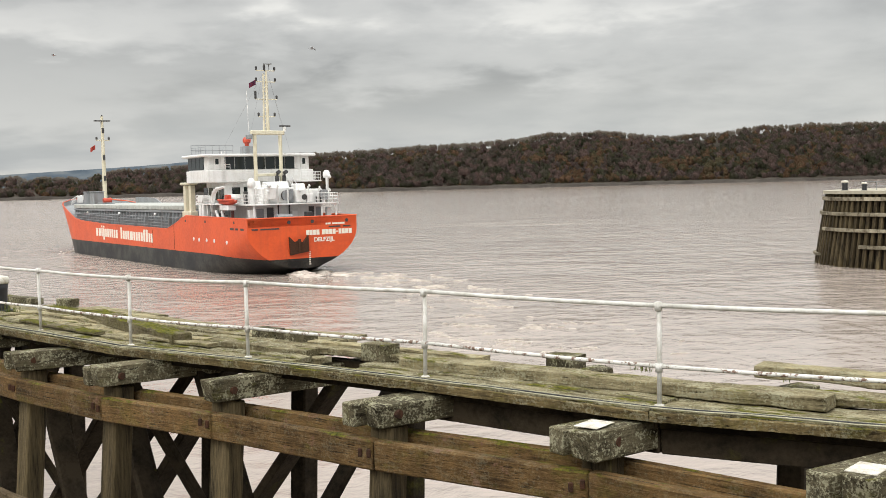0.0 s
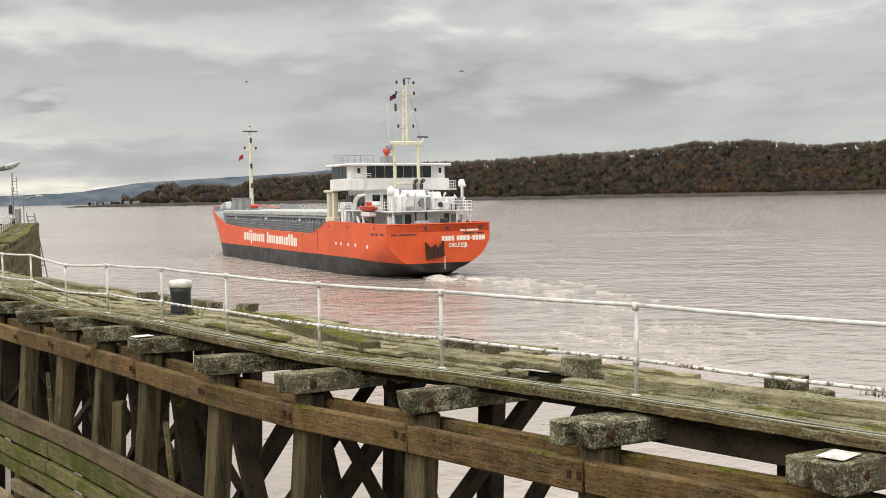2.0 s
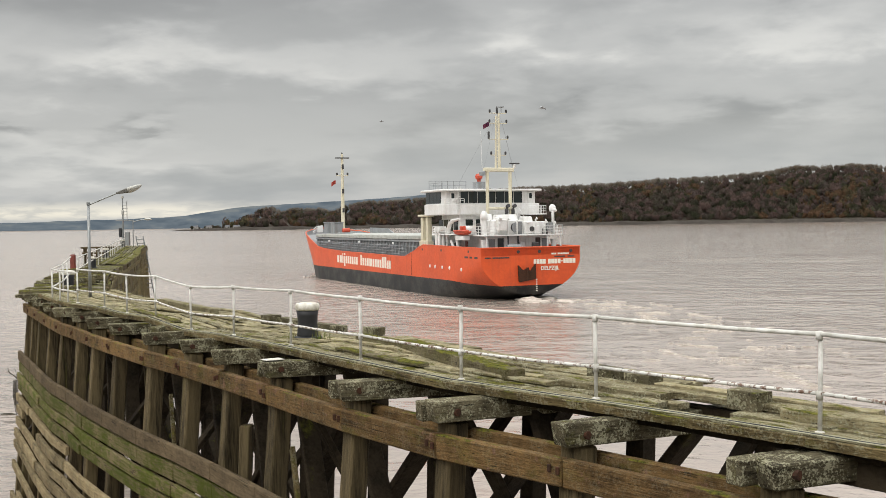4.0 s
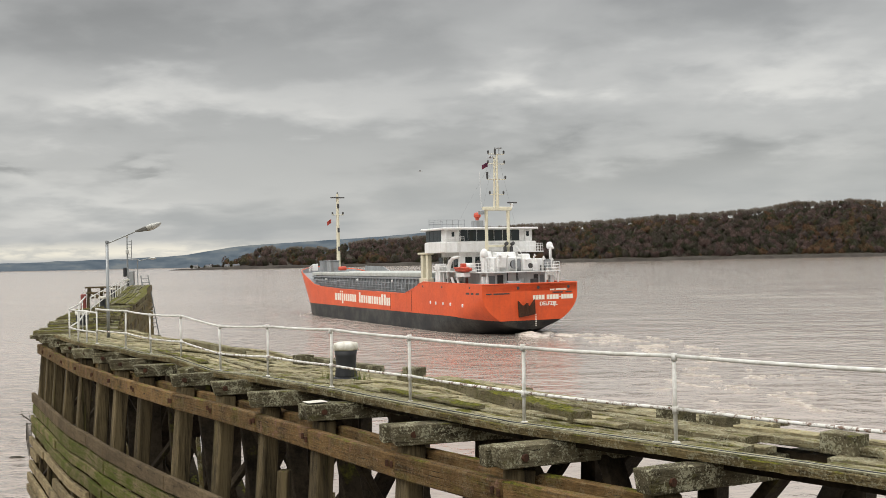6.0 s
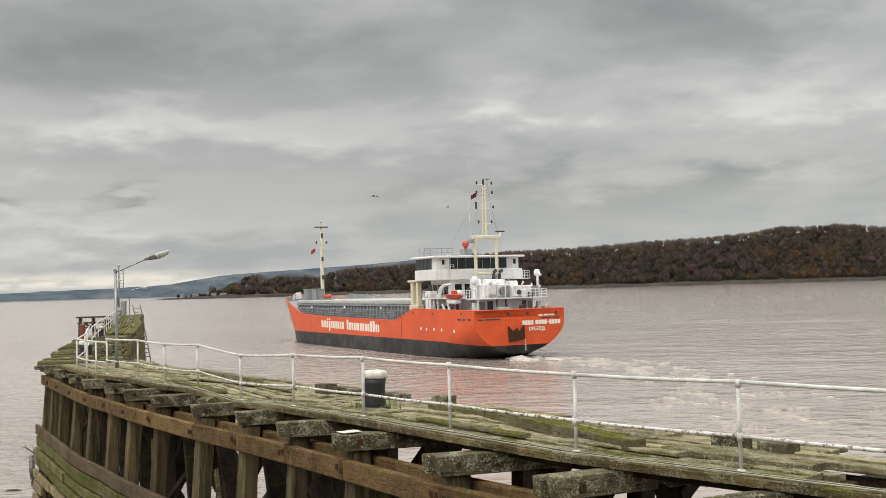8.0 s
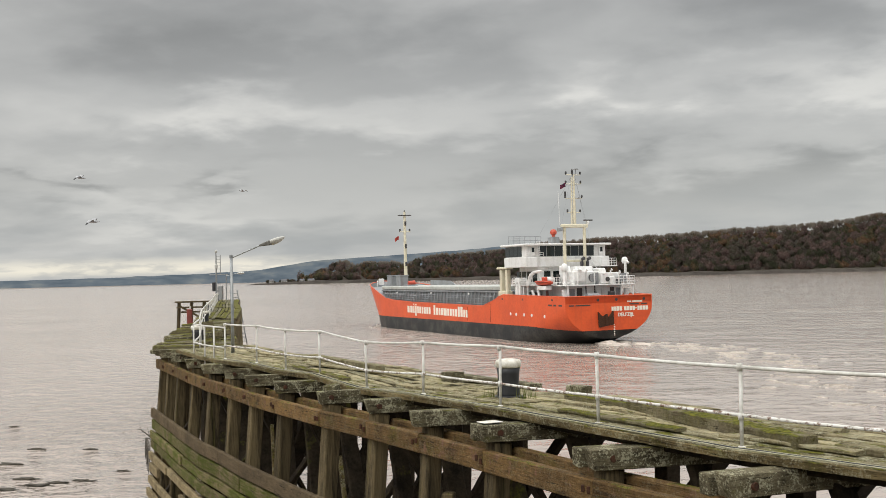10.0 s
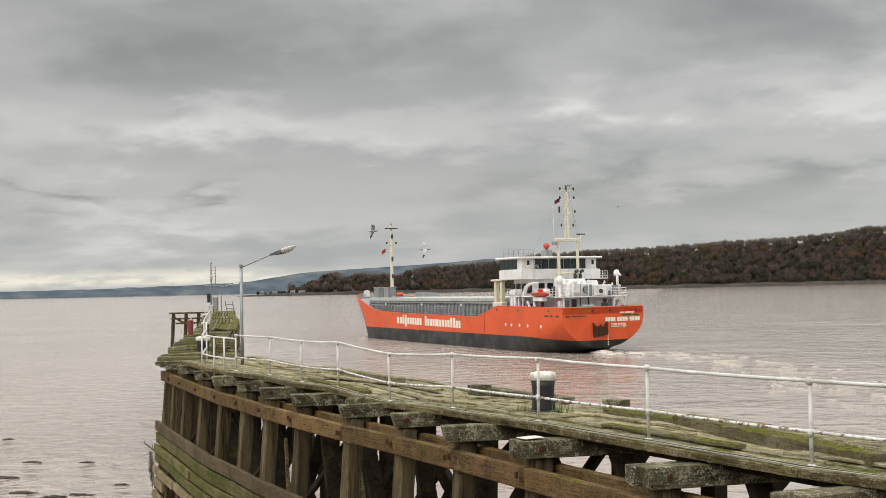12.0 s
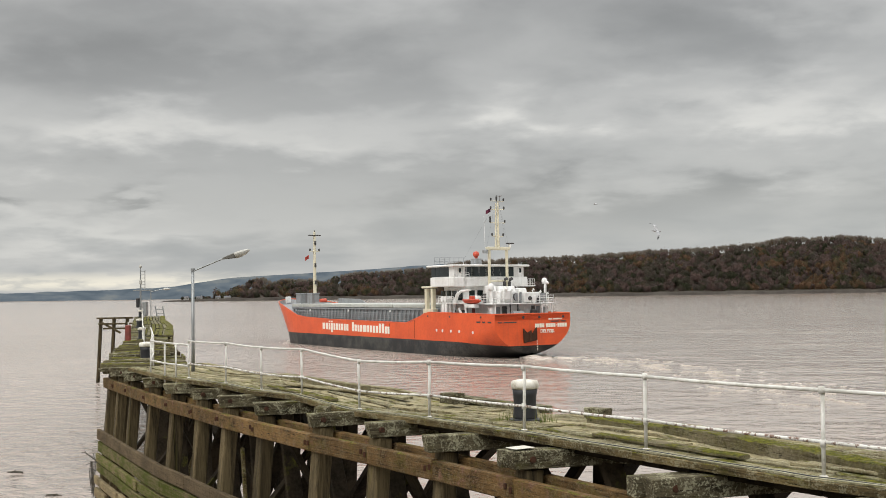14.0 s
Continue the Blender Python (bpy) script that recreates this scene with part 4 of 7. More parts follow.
    part("fire_monitor", one(lathe, [(0.25, 16.7), (0.3, 17.0), (0.5, 17.2), (0.55, 17.55), (0.38, 17.85), (0.1, 17.92)], 12, (16.1, 0, 0)), M["boat"], bridge, "red domed roof unit")
    # aft casings, vents and small deck gear
    ca = bmesh.new()
    box(ca, 4.2, 7.5, -1.0, 3.4, 9.1, 11.15, 0.12)
    box(ca, 4.6, 5.4, 1.8, 2.9, 9.9, 11.5, 0.08)
    casing = part("engine_casing", ca, M["shipwhite"], house)
    cb = bmesh.new()
    box(cb, 4.4, 6.8, -5.0, -3.4, 9.1, 10.9, 0.12)
    part("fan_housing", cb, M["shipwhite"], house)
    for y, z, s in ((0.25, 10.15, 4.1), (-4.9, 10.1, 4.1)):
        bm = bmesh.new()
        tube(bm, [(s - 0.45, y, z), (s + 0.5, y, z)], 0.62, 16)
        vent = part("vent_cowl", bm, M["steel"], house, "black round vent cowl")
        part("vent_rim", one(tube, [(s - 0.5, y, z), (s - 0.38, y, z)], 0.68, 16), M["grey"], vent)
    for y0, y1, z0, z1 in ((1.8, 3.1, 9.7, 11.2), (-2.2, -0.9, 9.3, 10.9), (-3.2, -2.3, 9.2, 10.3)):
        part("locker", one(box, 3.4, 4.2, y0, y1, z0, z1, 0.08), M["shipwhite"], house)
    for y0, y1 in ((2.9, 3.9), (0.6, 1.4), (-2.6, -1.7), (-4.9, -4.2)):
        part("door", one(box, 4.82, 4.9, y0, y1, 6.7, 8.6, 0.02), M["grey"] if y0 in (2.9, -4.9) else M["shipwhite"], house)
    # dark plate on the wall, standing for the shade inside an open doorway
    part("porthole", one(box, 4.8, 4.9, -3.9, -3.2, 6.8, 8.7, 0.02), M["steel"], house, "dark plate painted as the shade in an open doorway")
    for run, hgt, step in (([(3.1, -6.4, 9.15), (3.1, -2.6, 9.15)], 1.2, 0.9), ([(3.1, -6.4, 9.15), (12.5, -6.4, 9.15)], 1.2, 1.4),
                           ([(3.1, 3.4, 9.15), (3.1, 5.3, 9.15), (8.6, 5.3, 9.15)], 1.2, 1.0), ([(12.6, 6.8, 9.25), (17.4, 6.8, 9.25)], 1.1, 1.2)):
        bm = bmesh.new()
        rail_run(bm, run, hgt, 3, 0.04, step)
        part("deck_railing", bm, M["shipwhite"], house)
    # life lines, pipes, boxes and dark gaps round the casing
    rngc = random.Random(4)
    for k in range(16):
        y, z = rngc.uniform(-5.6, 4.6), 9.2
        s = rngc.uniform(3.6, 8.0)
        h = rngc.uniform(0.5, 1.8)
        part("deck_box", one(box, s, s + rngc.uniform(0.3, 0.8), y, y + rngc.uniform(0.25, 0.8), z, z + h, 0.06), M[("shipwhite", "grey", "shipwhite", "steel", "cream")[k % 5]], house)
    for k in range(8):
        y = -5.4 + 1.4 * k
        part("vent_pipe", one(tube, [(3.6, y, 9.15), (3.6, y, 10.6 + 0.3 * (k % 3)), (3.35, y, 10.8 + 0.3 * (k % 3)), (3.15, y, 10.6 + 0.3 * (k % 3))], 0.11, 8), M["shipwhite"], house, "", True)
    for k in range(5):
        s = 9.6 + 0.9 * k
        part("locker", one(box, s, s + 0.55, 5.3, 5.9, 6.6, 7.6 + 0.25 * (k % 3), 0.04), M[("shipwhite", "grey", "steel")[k % 3]], house)
    for y0, y1 in ((4.3, 5.2), (-5.9, -5.3)):
        part("gas_bottle_rack", one(box, 3.9, 4.5, y0, y1, 6.6, 8.5, 0.05), M["shipwhite"], house)
    # dark windows and openings on the accommodation block; upper panes add under-wing shade
    for y in (-4.0, -2.6, 1.6, 3.2):
        part("window", one(box, 12.54, 12.62, y - 0.55, y + 0.55, 9.6, 11.3, 0.02), M["glass"], house, "dark pane as cabin window and under-wing shade")
    for s_ in (13.8, 15.6, 17.4, 19.2):
        part("window", one(box, s_ - 0.7, s_ + 0.7, 4.68, 4.76, 9.7, 11.3, 0.02), M["glass"], house, "dark pane as cabin window and under-wing shade")
        part("window", one(box, s_ - 0.3, s_ + 0.3, 4.68, 4.76, 7.3, 8.1, 0.02), M["glass"], house, "dark pane as cabin window and under-wing shade")
    # another dark plate that paints the gloom of an opening
    part("passage", one(box, 4.84, 4.92, 1.6, 2.5, 6.6, 8.7, 0.02), M["steel"], house, "dark plate painted as the shade in an open doorway")
    part("hose_box", one(box, 4.6, 4.9, -1.5, -0.7, 7.0, 8.2, 0.03), M["shipwhite"], house)
    part("crate", one(box, 2.2, 3.0, -2.4, -1.6, 6.55, 8.1, 0.05), M["steel"], ship, "dark deck machinery")
    part("mooring_winch", one(tube, [(1.9, 0.6, 7.4), (1.9, 2.6, 7.4)], 0.5, 12), M["grey"], ship, "grey mooring winch")
    part("winch_bed", one(box, 1.5, 2.4, 0.4, 2.8, 6.55, 7.1, 0.03), M["grey"], ship)
    part("fire_hose_reel", one(tube, [(3.3, -1.9, 9.9), (3.5, -1.9, 9.9)], 0.35, 12), M["steel"], house, "black hose reel")
    for y in (-6.2, -4.2, 4.9):
        part("deck_pillar", one(tube, [(3.25, y, 6.5), (3.25, y, 9.0)], 0.11, 8), M["shipwhite"], house)
    bm = bmesh.new()
    lathe(bm, [(0.46, 11.2), (0.52, 11.6), (0.46, 12.0), (0.28, 12.3), (0.05, 12.38)], 18, (5.6, 4.1, 0))
    dome = part("satellite_dome", bm, M["shipwhite"], ship, "white satellite dome", True)
    part("dome_pedestal", one(tube, [(5.6, 4.1, 9.1), (5.6, 4.1, 11.25)], 0.3, 12), M["shipwhite"], dome)
    bm = bmesh.new()
    lathe(bm, [(0.38, 12.2), (0.48, 12.5), (0.44, 12.9), (0.25, 13.15), (0.05, 13.2)], 16, (4.4, -5.6, 0))
    dome = part("satellite_dome", bm, M["shipwhite"], ship, "white satellite dome", True)
    part("dome_pedestal", one(tube, [(4.4, -5.6, 9.1), (4.4, -5.6, 12.1)], 0.11, 8), M["shipwhite"], dome)
    for y in (-1.0, -2.0):
        part("exhaust_pipe", one(tube, [(9.2, y, 9.2), (9.2, y, 12.6), (9.0, y, 13.0), (8.5, y, 13.15)], 0.26, 10), M["steel"], ship, "black exhaust pipe")
    st = bmesh.new()
    for dy in (0, 0.8):
        tube(st, [(8.0, -3.2 - dy, 9.2), (11.4, -3.2 - dy, 12.0)], 0.05, 5)
        tube(st, [(8.0, -3.2 - dy, 10.1), (11.4, -3.2 - dy, 12.9)], 0.04, 5)
    for k in range(10):
        box(st, 8.0 + 0.34 * k, 8.25 + 0.34 * k, -4.0, -3.2, 9.3 + 0.28 * k, 9.34 + 0.28 * k)
    part("stairway", st, M["shipwhite"], ship)
    st = bmesh.new()
    for dy in (0, 0.8):
        tube(st, [(4.0, 3.9 + dy, 6.6), (6.2, 3.9 + dy, 9.1)], 0.05, 5)
    for k in range(9):
        box(st, 4.0 + 0.24 * k, 4.2 + 0.24 * k, 3.9, 4.7, 6.75 + 0.27 * k, 6.79 + 0.27 * k)
    part("stairway", st, M["shipwhite"], ship)
    # sloped fan trunks, tank and rails crowding the boat deck
    for y0, y1, z1 in ((2.2, 3.4, 12.0), (-1.6, 1.4, 11.9), (-3.9, -2.6, 11.6)):
        bm = bmesh.new()
        made = box(bm, 6.2, 8.6, y0, y1, 9.2, z1, 0.12)
        for q in made:
            if q.co.x < 7 and q.co.z > 10.5:
                q.co.x += 0.9
        part("fan_trunk", bm, M["shipwhite"], house, "white sloped fan trunk")
    for y, z in ((2.8, 10.0), (-5.4, 11.0)):
        part("vent_pipe", one(tube, [(3.9, y, 9.1), (3.9, y, z + 1.2), (3.5, y, z + 1.5), (3.1, y, z + 1.3)], 0.2, 8), M["shipwhite"], house, "", True)
    part("storage_tank", one(tube, [(8.0, 4.7, 9.9), (8.0, 6.2, 9.9)], 0.55, 14), M["shipwhite"], house, "white deck tank", True)
    part("tank_cradle", one(box, 7.6, 8.4, 4.8, 6.1, 9.2, 9.5, 0.04), M["shipwhite"], house)
    for y in (-0.6, 0.9):
        part("cable_tray", one(box, 4.75, 4.86, y, y + 0.16, 6.6, 9.0, 0.01), M["steel"], house)
    bm = bmesh.new()
    rail_run(bm, [(12.3, 4.8, 9.3), (9.0, 4.8, 9.3)], 1.1, 3, 0.04, 0.8)
    part("deck_railing", bm, M["shipwhite"], house)
    # portal mast over the casing
    pm = bmesh.new()
    for y in (-1.75, 1.75):
        tube(pm, [(9.5, y, 9.1), (9.5, y, 18.0)], 0.25, 8)
    box(pm, 9.2, 9.8, -2.3, 2.3, 17.85, 18.4, 0.1)
    box(pm, 9.3, 9.7, -1.7, 1.7, 12.6, 12.95, 0.05)
    mast = part("portal_mast", pm, M["cream"], ship, "cream portal mast with a tall lattice topmast")
    tm = bmesh.new()
    tube(tm, [(9.5, -0.12, 18.3), (9.5, -0.1, 26.0)], [0.24, 0.15], 8)
    tube(tm, [(9.5, 0.42, 18.3), (9.5, 0.3, 25.6)], [0.16, 0.1], 8)
    for k in range(14):
        tube(tm, [(9.5, -0.1, 18.8 + 0.5 * k), (9.5, 0.38, 18.8 + 0.5 * k)], 0.05, 4)
    part("topmast", tm, M["cream"], mast)
    for z, w in ((20.1, 1.1), (22.3, 1.45), (24.5, 1.3), (25.9, 1.25)):
        part("yard", one(box, 9.4, 9.6, -w, w, z, z + 0.1, 0.02), M["cream"], mast)
        for y in (-w, w):
            part("mast_light", one(lathe, [(0.10, z + 0.1), (0.15, z + 0.25), (0.15, z + 0.5), (0.05, z + 0.6)], 8, (9.5, y, 0)), M["steel"], mast)
    part("antenna", one(lathe, [(0.14, 25.9), (0.16, 26.6), (0.05, 26.9)], 8, (9.5, 0.15, 0)), M["steel"], mast)
    part("antenna", one(lathe, [(0.05, 25.9), (0.05, 26.7), (0.5, 26.8), (0.45, 26.9)], 8, (9.5, -0.5, 0)), M["grey"], mast)
    part("antenna", one(box, 9.3, 9.6, 1.35, 1.6, 22.4, 23.4, 0.05), M["steel"], mast)
    part("whip_antenna", one(tube, [(9.5, 2.5, 18.2), (9.5, 2.65, 23.4)], 0.03, 5), M["shipwhite"], mast)
    radar = part("radar_scanner", one(box, 9.3, 9.7, -3.2, -1.7, 18.9, 19.1, 0.05), M["steel"], mast)
    part("radar_base", one(lathe, [(0.2, 18.3), (0.25, 18.8), (0.15, 18.95)], 10, (9.5, -2.4, 0)), M["shipwhite"], radar)
    radar = part("radar_scanner", one(box, 9.0, 10.0, 2.2, 2.8, 17.3, 17.9, 0.1), M["grey"], mast)
    for y, y2 in ((-1.2, -2.2), (1.2, 2.2), (-1.2, -4.8), (1.2, 5.0)):
        part("stay", one(tube, [(9.5, y * 0.3, 25.6), (9.5 if abs(y2) < 3 else 13.0, y2, 18.4 if abs(y2) < 3 else 15.6)], 0.012, 4), M["grey"], mast)
    bm = bmesh.new()
    flag_mesh(bm, 9.4, 1.4, 24.1, 0.85, 0.62)
    part("ensign", bm, M["flag"], mast, "dark red ensign flying from the mast")
    # cargo gantry legs, davit, rescue boat and rafts at the port side
    for y in (6.5, -6.5):
        g = bmesh.new()
        for s in (19.6, 21.6):
            box(g, s - 0.35, s + 0.35, y - 0.35, y + 0.35, 6.9, 11.7, 0.08)
        box(g, 18.9, 22.8, y - 0.6, y + 0.5, 11.75, 12.1, 0.1)
        box(g, 19.0, 22.2, y - 0.5, y + 0.5, 6.9, 8.3, 0.06)
        part("gantry_leg", g, M["cream"], ship, "cream hatch gantry leg")
    dv = bmesh.new()
    for dy in (0,):
        tube(dv, [(13.2, 6.4, 6.6), (12.9, 6.4, 9.3), (11.8, 6.5, 10.7), (10.6, 6.6, 11.15), (7.4, 6.9, 11.35)], [0.36, 0.34, 0.3, 0.24, 0.14], 8)
    tube(dv, [(9.0, 6.4, 6.6), (9.6, 6.4, 8.4)], 0.2, 8)
    tube(dv, [(10.2, 6.4, 6.6), (11.6, 6.4, 8.4)], 0.2, 8)
    part("davit", dv, M["shipwhite"], ship, "white boat davit")
    bt = bmesh.new()
    prof = [(5.4, 0.25, 9.45), (6.0, 0.6, 9.2), (7.6, 0.75, 9.1), (9.0, 0.7, 9.15), (9.9, 0.3, 9.4)]
    rings = []
    for s, w, z in prof:
        rings.append([bt.verts.new(p) for p in ((s, 6.4 - w, 9.75), (s, 6.4 - w * 0.9, z + 0.2), (s, 6.4, z), (s, 6.4 + w * 0.9, z + 0.2), (s, 6.4 + w, 9.75), (s, 6.4, 9.6))])
    for a, b in zip(rings, rings[1:]):
        for k in range(6):
            bt.faces.new((a[k], a[(k + 1) % 6], b[(k + 1) % 6], b[k]))
    bt.faces.new(rings[0]), bt.faces.new(rings[-1][::-1])
    boat = part("rescue_boat", bt, M["boat"], ship, "orange rescue boat in its davit")
    part("fender_tube", one(tube, [(5.4, 6.5, 9.75), (6.0, 7.0, 9.75), (7.6, 7.2, 9.75), (9.0, 7.1, 9.75), (9.9, 6.7, 9.75)], 0.13, 8), M["boat"], boat)
    part("console", one(box, 7.2, 8.0, 6.1, 6.7, 9.6, 10.4, 0.05), M["boat"], boat)
    part("boat_cradle", one(box, 6.4, 9.2, 5.9, 6.9, 8.5, 9.1, 0.05), M["shipwhite"], boat)
    for k in range(2):
        raft = part("life_raft", one(tube, [(15.0 + 0.9 * k, 5.8, 9.9), (15.0 + 0.9 * k, 7.0, 9.9)], 0.46, 12), M["shipwhite"], ship, "white life raft canister")
        part("raft_cradle", one(box, 14.7 + 0.9 * k, 15.3 + 0.9 * k, 5.9, 6.9, 6.9, 9.5, 0.05), M["shipwhite"], raft)
    for s in (14.0, 15.3, 16.8):
        part("deck_pillar", one(tube, [(s, 6.6, 6.6), (s, 6.6, 9.2)], 0.12, 8), M["shipwhite"], house)
    part("deck_locker", one(box, 8.6, 9.4, 5.2, 5.3, 7.2, 8.4, 0.03), M["lifebuoy"], house, "dark red hatch door")
    # marks on the plating
    def plate(name, s0, s1, z0, z1, mat, label="", y_add=0.02, skew=0.0):
        bm = bmesh.new()
        vs = []
        for d in (0.0, 0.03):
            for s, z in ((s0, z0), (s1, z0), (s1 + skew, z1), (s0 + skew, z1)):
                vs.append(bm.verts.new((s, half_breadth(s, z) + y_add - 0.03 + d, z)))
        for f in ((0, 1, 2, 3), (4, 7, 6, 5), (0, 4, 5, 1), (1, 5, 6, 2), (2, 6, 7, 3), (3, 7, 4, 0)):
            bm.faces.new([vs[i] for i in f])
        return part(name, bm, mat, ship, label)

    # company lettering as plain cream blocks of its size: widths per letter, wide ones split by a gap
    s = 62.0
    widths = [2.9, 0.85, 1.0, 2.2, 2.2, 2.2, 0.0, 2.25, 2.15, 1.6, 2.2, 2.2, 2.25, 1.9]
    tall = [0, 1, 2, 0, 0, 0, 0, 1, 0, 0, 0, 0, 1, 0]
    for w, k in zip(widths, tall):
        if w == 0:
            s -= 1.2
            continue
        zb = 4.02 - 0.010 * (62 - s)
        z0, z1 = zb - (0.5 if k == 2 else 0), zb + (1.75 if k else 1.28)
        if w > 1.8:
            bar = w * 0.40
            plate("lettering", s - bar, s - 0.1, z0, z1 if k else zb + 1.28, M["letters"])
            plate("lettering", s - w + 0.12, s - w + 0.12 + bar, z0 if not k else z0, zb + 1.28 if s > 47 or not k else z1, M["letters"])
        else:
            plate("lettering", s - w + 0.12, s - 0.1, z0, z1 - (0.45 if k else 0), M["letters"])
            if k:
                plate("lettering", s - w + 0.12, s - 0.1, z1 - 0.3, z1, M["letters"])
        s -= w + 0.12
    for s, z in ((17.1, 4.75), (15.2, 4.7), (12.6, 4.7), (10.1, 4.68), (6.1, 4.6)):
        bm = bmesh.new()
        y = half_breadth(s, z)
        tube(bm, [(s, y - 0.05, z), (s, y + 0.06, z)], 0.24, 12)
        rim = part("porthole", bm, M["shipwhite"], ship, "pale round porthole")
    for s0, s1 in ((0.9, 1.9), (2.6, 3.4), (3.9, 5.0)):
        plate("freeing_port", s0, s1, 6.15, 6.4, M["steel"])
    for s in (24.5, 33.5):
        plate("draught_mark", s, s + 0.06, 3.2, 6.4 if s < 30 else 5.6, M["iron"])
    for s in (20, 13, 3.8):
        plate("fairlead", s - 0.2, s + 0.2, 6.9, 7.2, M["steel"])

    def transom_plate(name, y0, y1, z0, z1, mat, label=""):
        part(name, one(box, -0.04, 0.02, y0, y1, z0, z1, 0.0), mat, ship, label)

    # ship's name as bars, and the port of registry
    y = -0.35
    for w in (0.36, 0.4, 0.4, 0.4, 0, 0.4, 0.42, 0.42, 0.4, 0.3, 0.36, 0.4, 0.42, 0.42):
        if w == 0:
            y -= 0.28
            continue
        hgt = 0.62 if w != 0.3 else 0.14
        zc = 5.62
        transom_plate("name_bar", y - w, y, zc - hgt / 2, zc + hgt / 2, M["letters"])
        y -= w + 0.07
    y = -3.0
    for w in (0.2, 0.2, 0.2, 0, 0.22, 0.2, 0.22, 0.2, 0.2, 0.2, 0.2):
        if w:
            transom_plate("number_bar", y - w, y, 6.5, 6.72, M["letters"])
        y -= (w or 0.15) + 0.04
    cu = bpy.data.curves.new("port_of_registry", "FONT")
    cu.body, cu.size, cu.extrude, cu.align_x = "DELFZIJL", 0.72, 0.02, "LEFT"
    cu.offset = 0.018
    cu.materials.append(M["letters"])
    tx = new("port_of_registry", cu)
    tx.parent = ship
    tx.matrix_basis = Matrix(((0, 0, -1, -0.05), (-1, 0, 0, -1.35), (0, 1, 0, 4.5), (0, 0, 0, 1)))
    tx["label"] = "cream port of registry lettering"
    for y0, y1 in ((3.2, 5.6), (5.9, 6.7), (-3.4, -5.0), (-5.4, -6.4)):
        transom_plate("freeing_port", min(y0, y1), max(y0, y1), 6.15, 6.32, M["steel"])
    for y in (1.9, -1.2, -5.9):
        part("fairlead", one(tube, [(-0.06, y, 6.95), (0.1, y, 6.95)], 0.22, 10), M["steel"], ship)
    an = bmesh.new()
    pts = [(2.0, 5.2), (1.3, 4.5), (0.8, 4.75), (0.2, 4.45), (-0.5, 5.35), (-0.55, 3.35), (1.9, 3.0)]
    a = [an.verts.new((-0.32, y, z)) for y, z in pts]
    b = [an.verts.new((0.05, y, z)) for y, z in pts]
    an.faces.new(a), an.faces.new(b[::-1])
    for k in range(len(pts)):
        an.faces.new((a[k], b[k], b[(k + 1) % len(pts)], a[(k + 1) % len(pts)]))
    anchor = part("stern_anchor", an, M["iron"], ship, "rusty stern anchor housed on the transom")
    part("anchor_shank", one(tube, [(-0.4, 0.75, 3.2), (-0.4, 0.75, 4.9)], 0.18, 8), M["iron"], anchor)
    for k in range(7):
        transom_plate("draught_mark", -0.85, -0.65, 1.75 + 0.25 * k, 1.87 + 0.25 * k, M["letters"])
    return ship


def flag_mesh(bm, s, y, z, w, h):
    """A flag blowing out to port, with folds and a hem's thickness."""
    n = 8
    rows = []
    for i in range(n + 1):
        u = i / n
        dx = 0.22 * math.sin(u * 7.0) * u
        sag = -0.35 * u * u * h
        rows.append([bm.verts.new((s + dx + e, y + u * w, z + k * h + sag - 0.5 * u * h * 0.6)) for e, k in ((0, 0), (0, 1), (0.03, 1), (0.03, 0))])
    for a, b in zip(rows, rows[1:]):
        for k in range(4):
            bm.faces.new((a[k], a[(k + 1) % 4], b[(k + 1) % 4], b[k]))
    bm.faces.new(rows[0]), bm.faces.new(rows[-1][::-1])


SHIP = coaster()


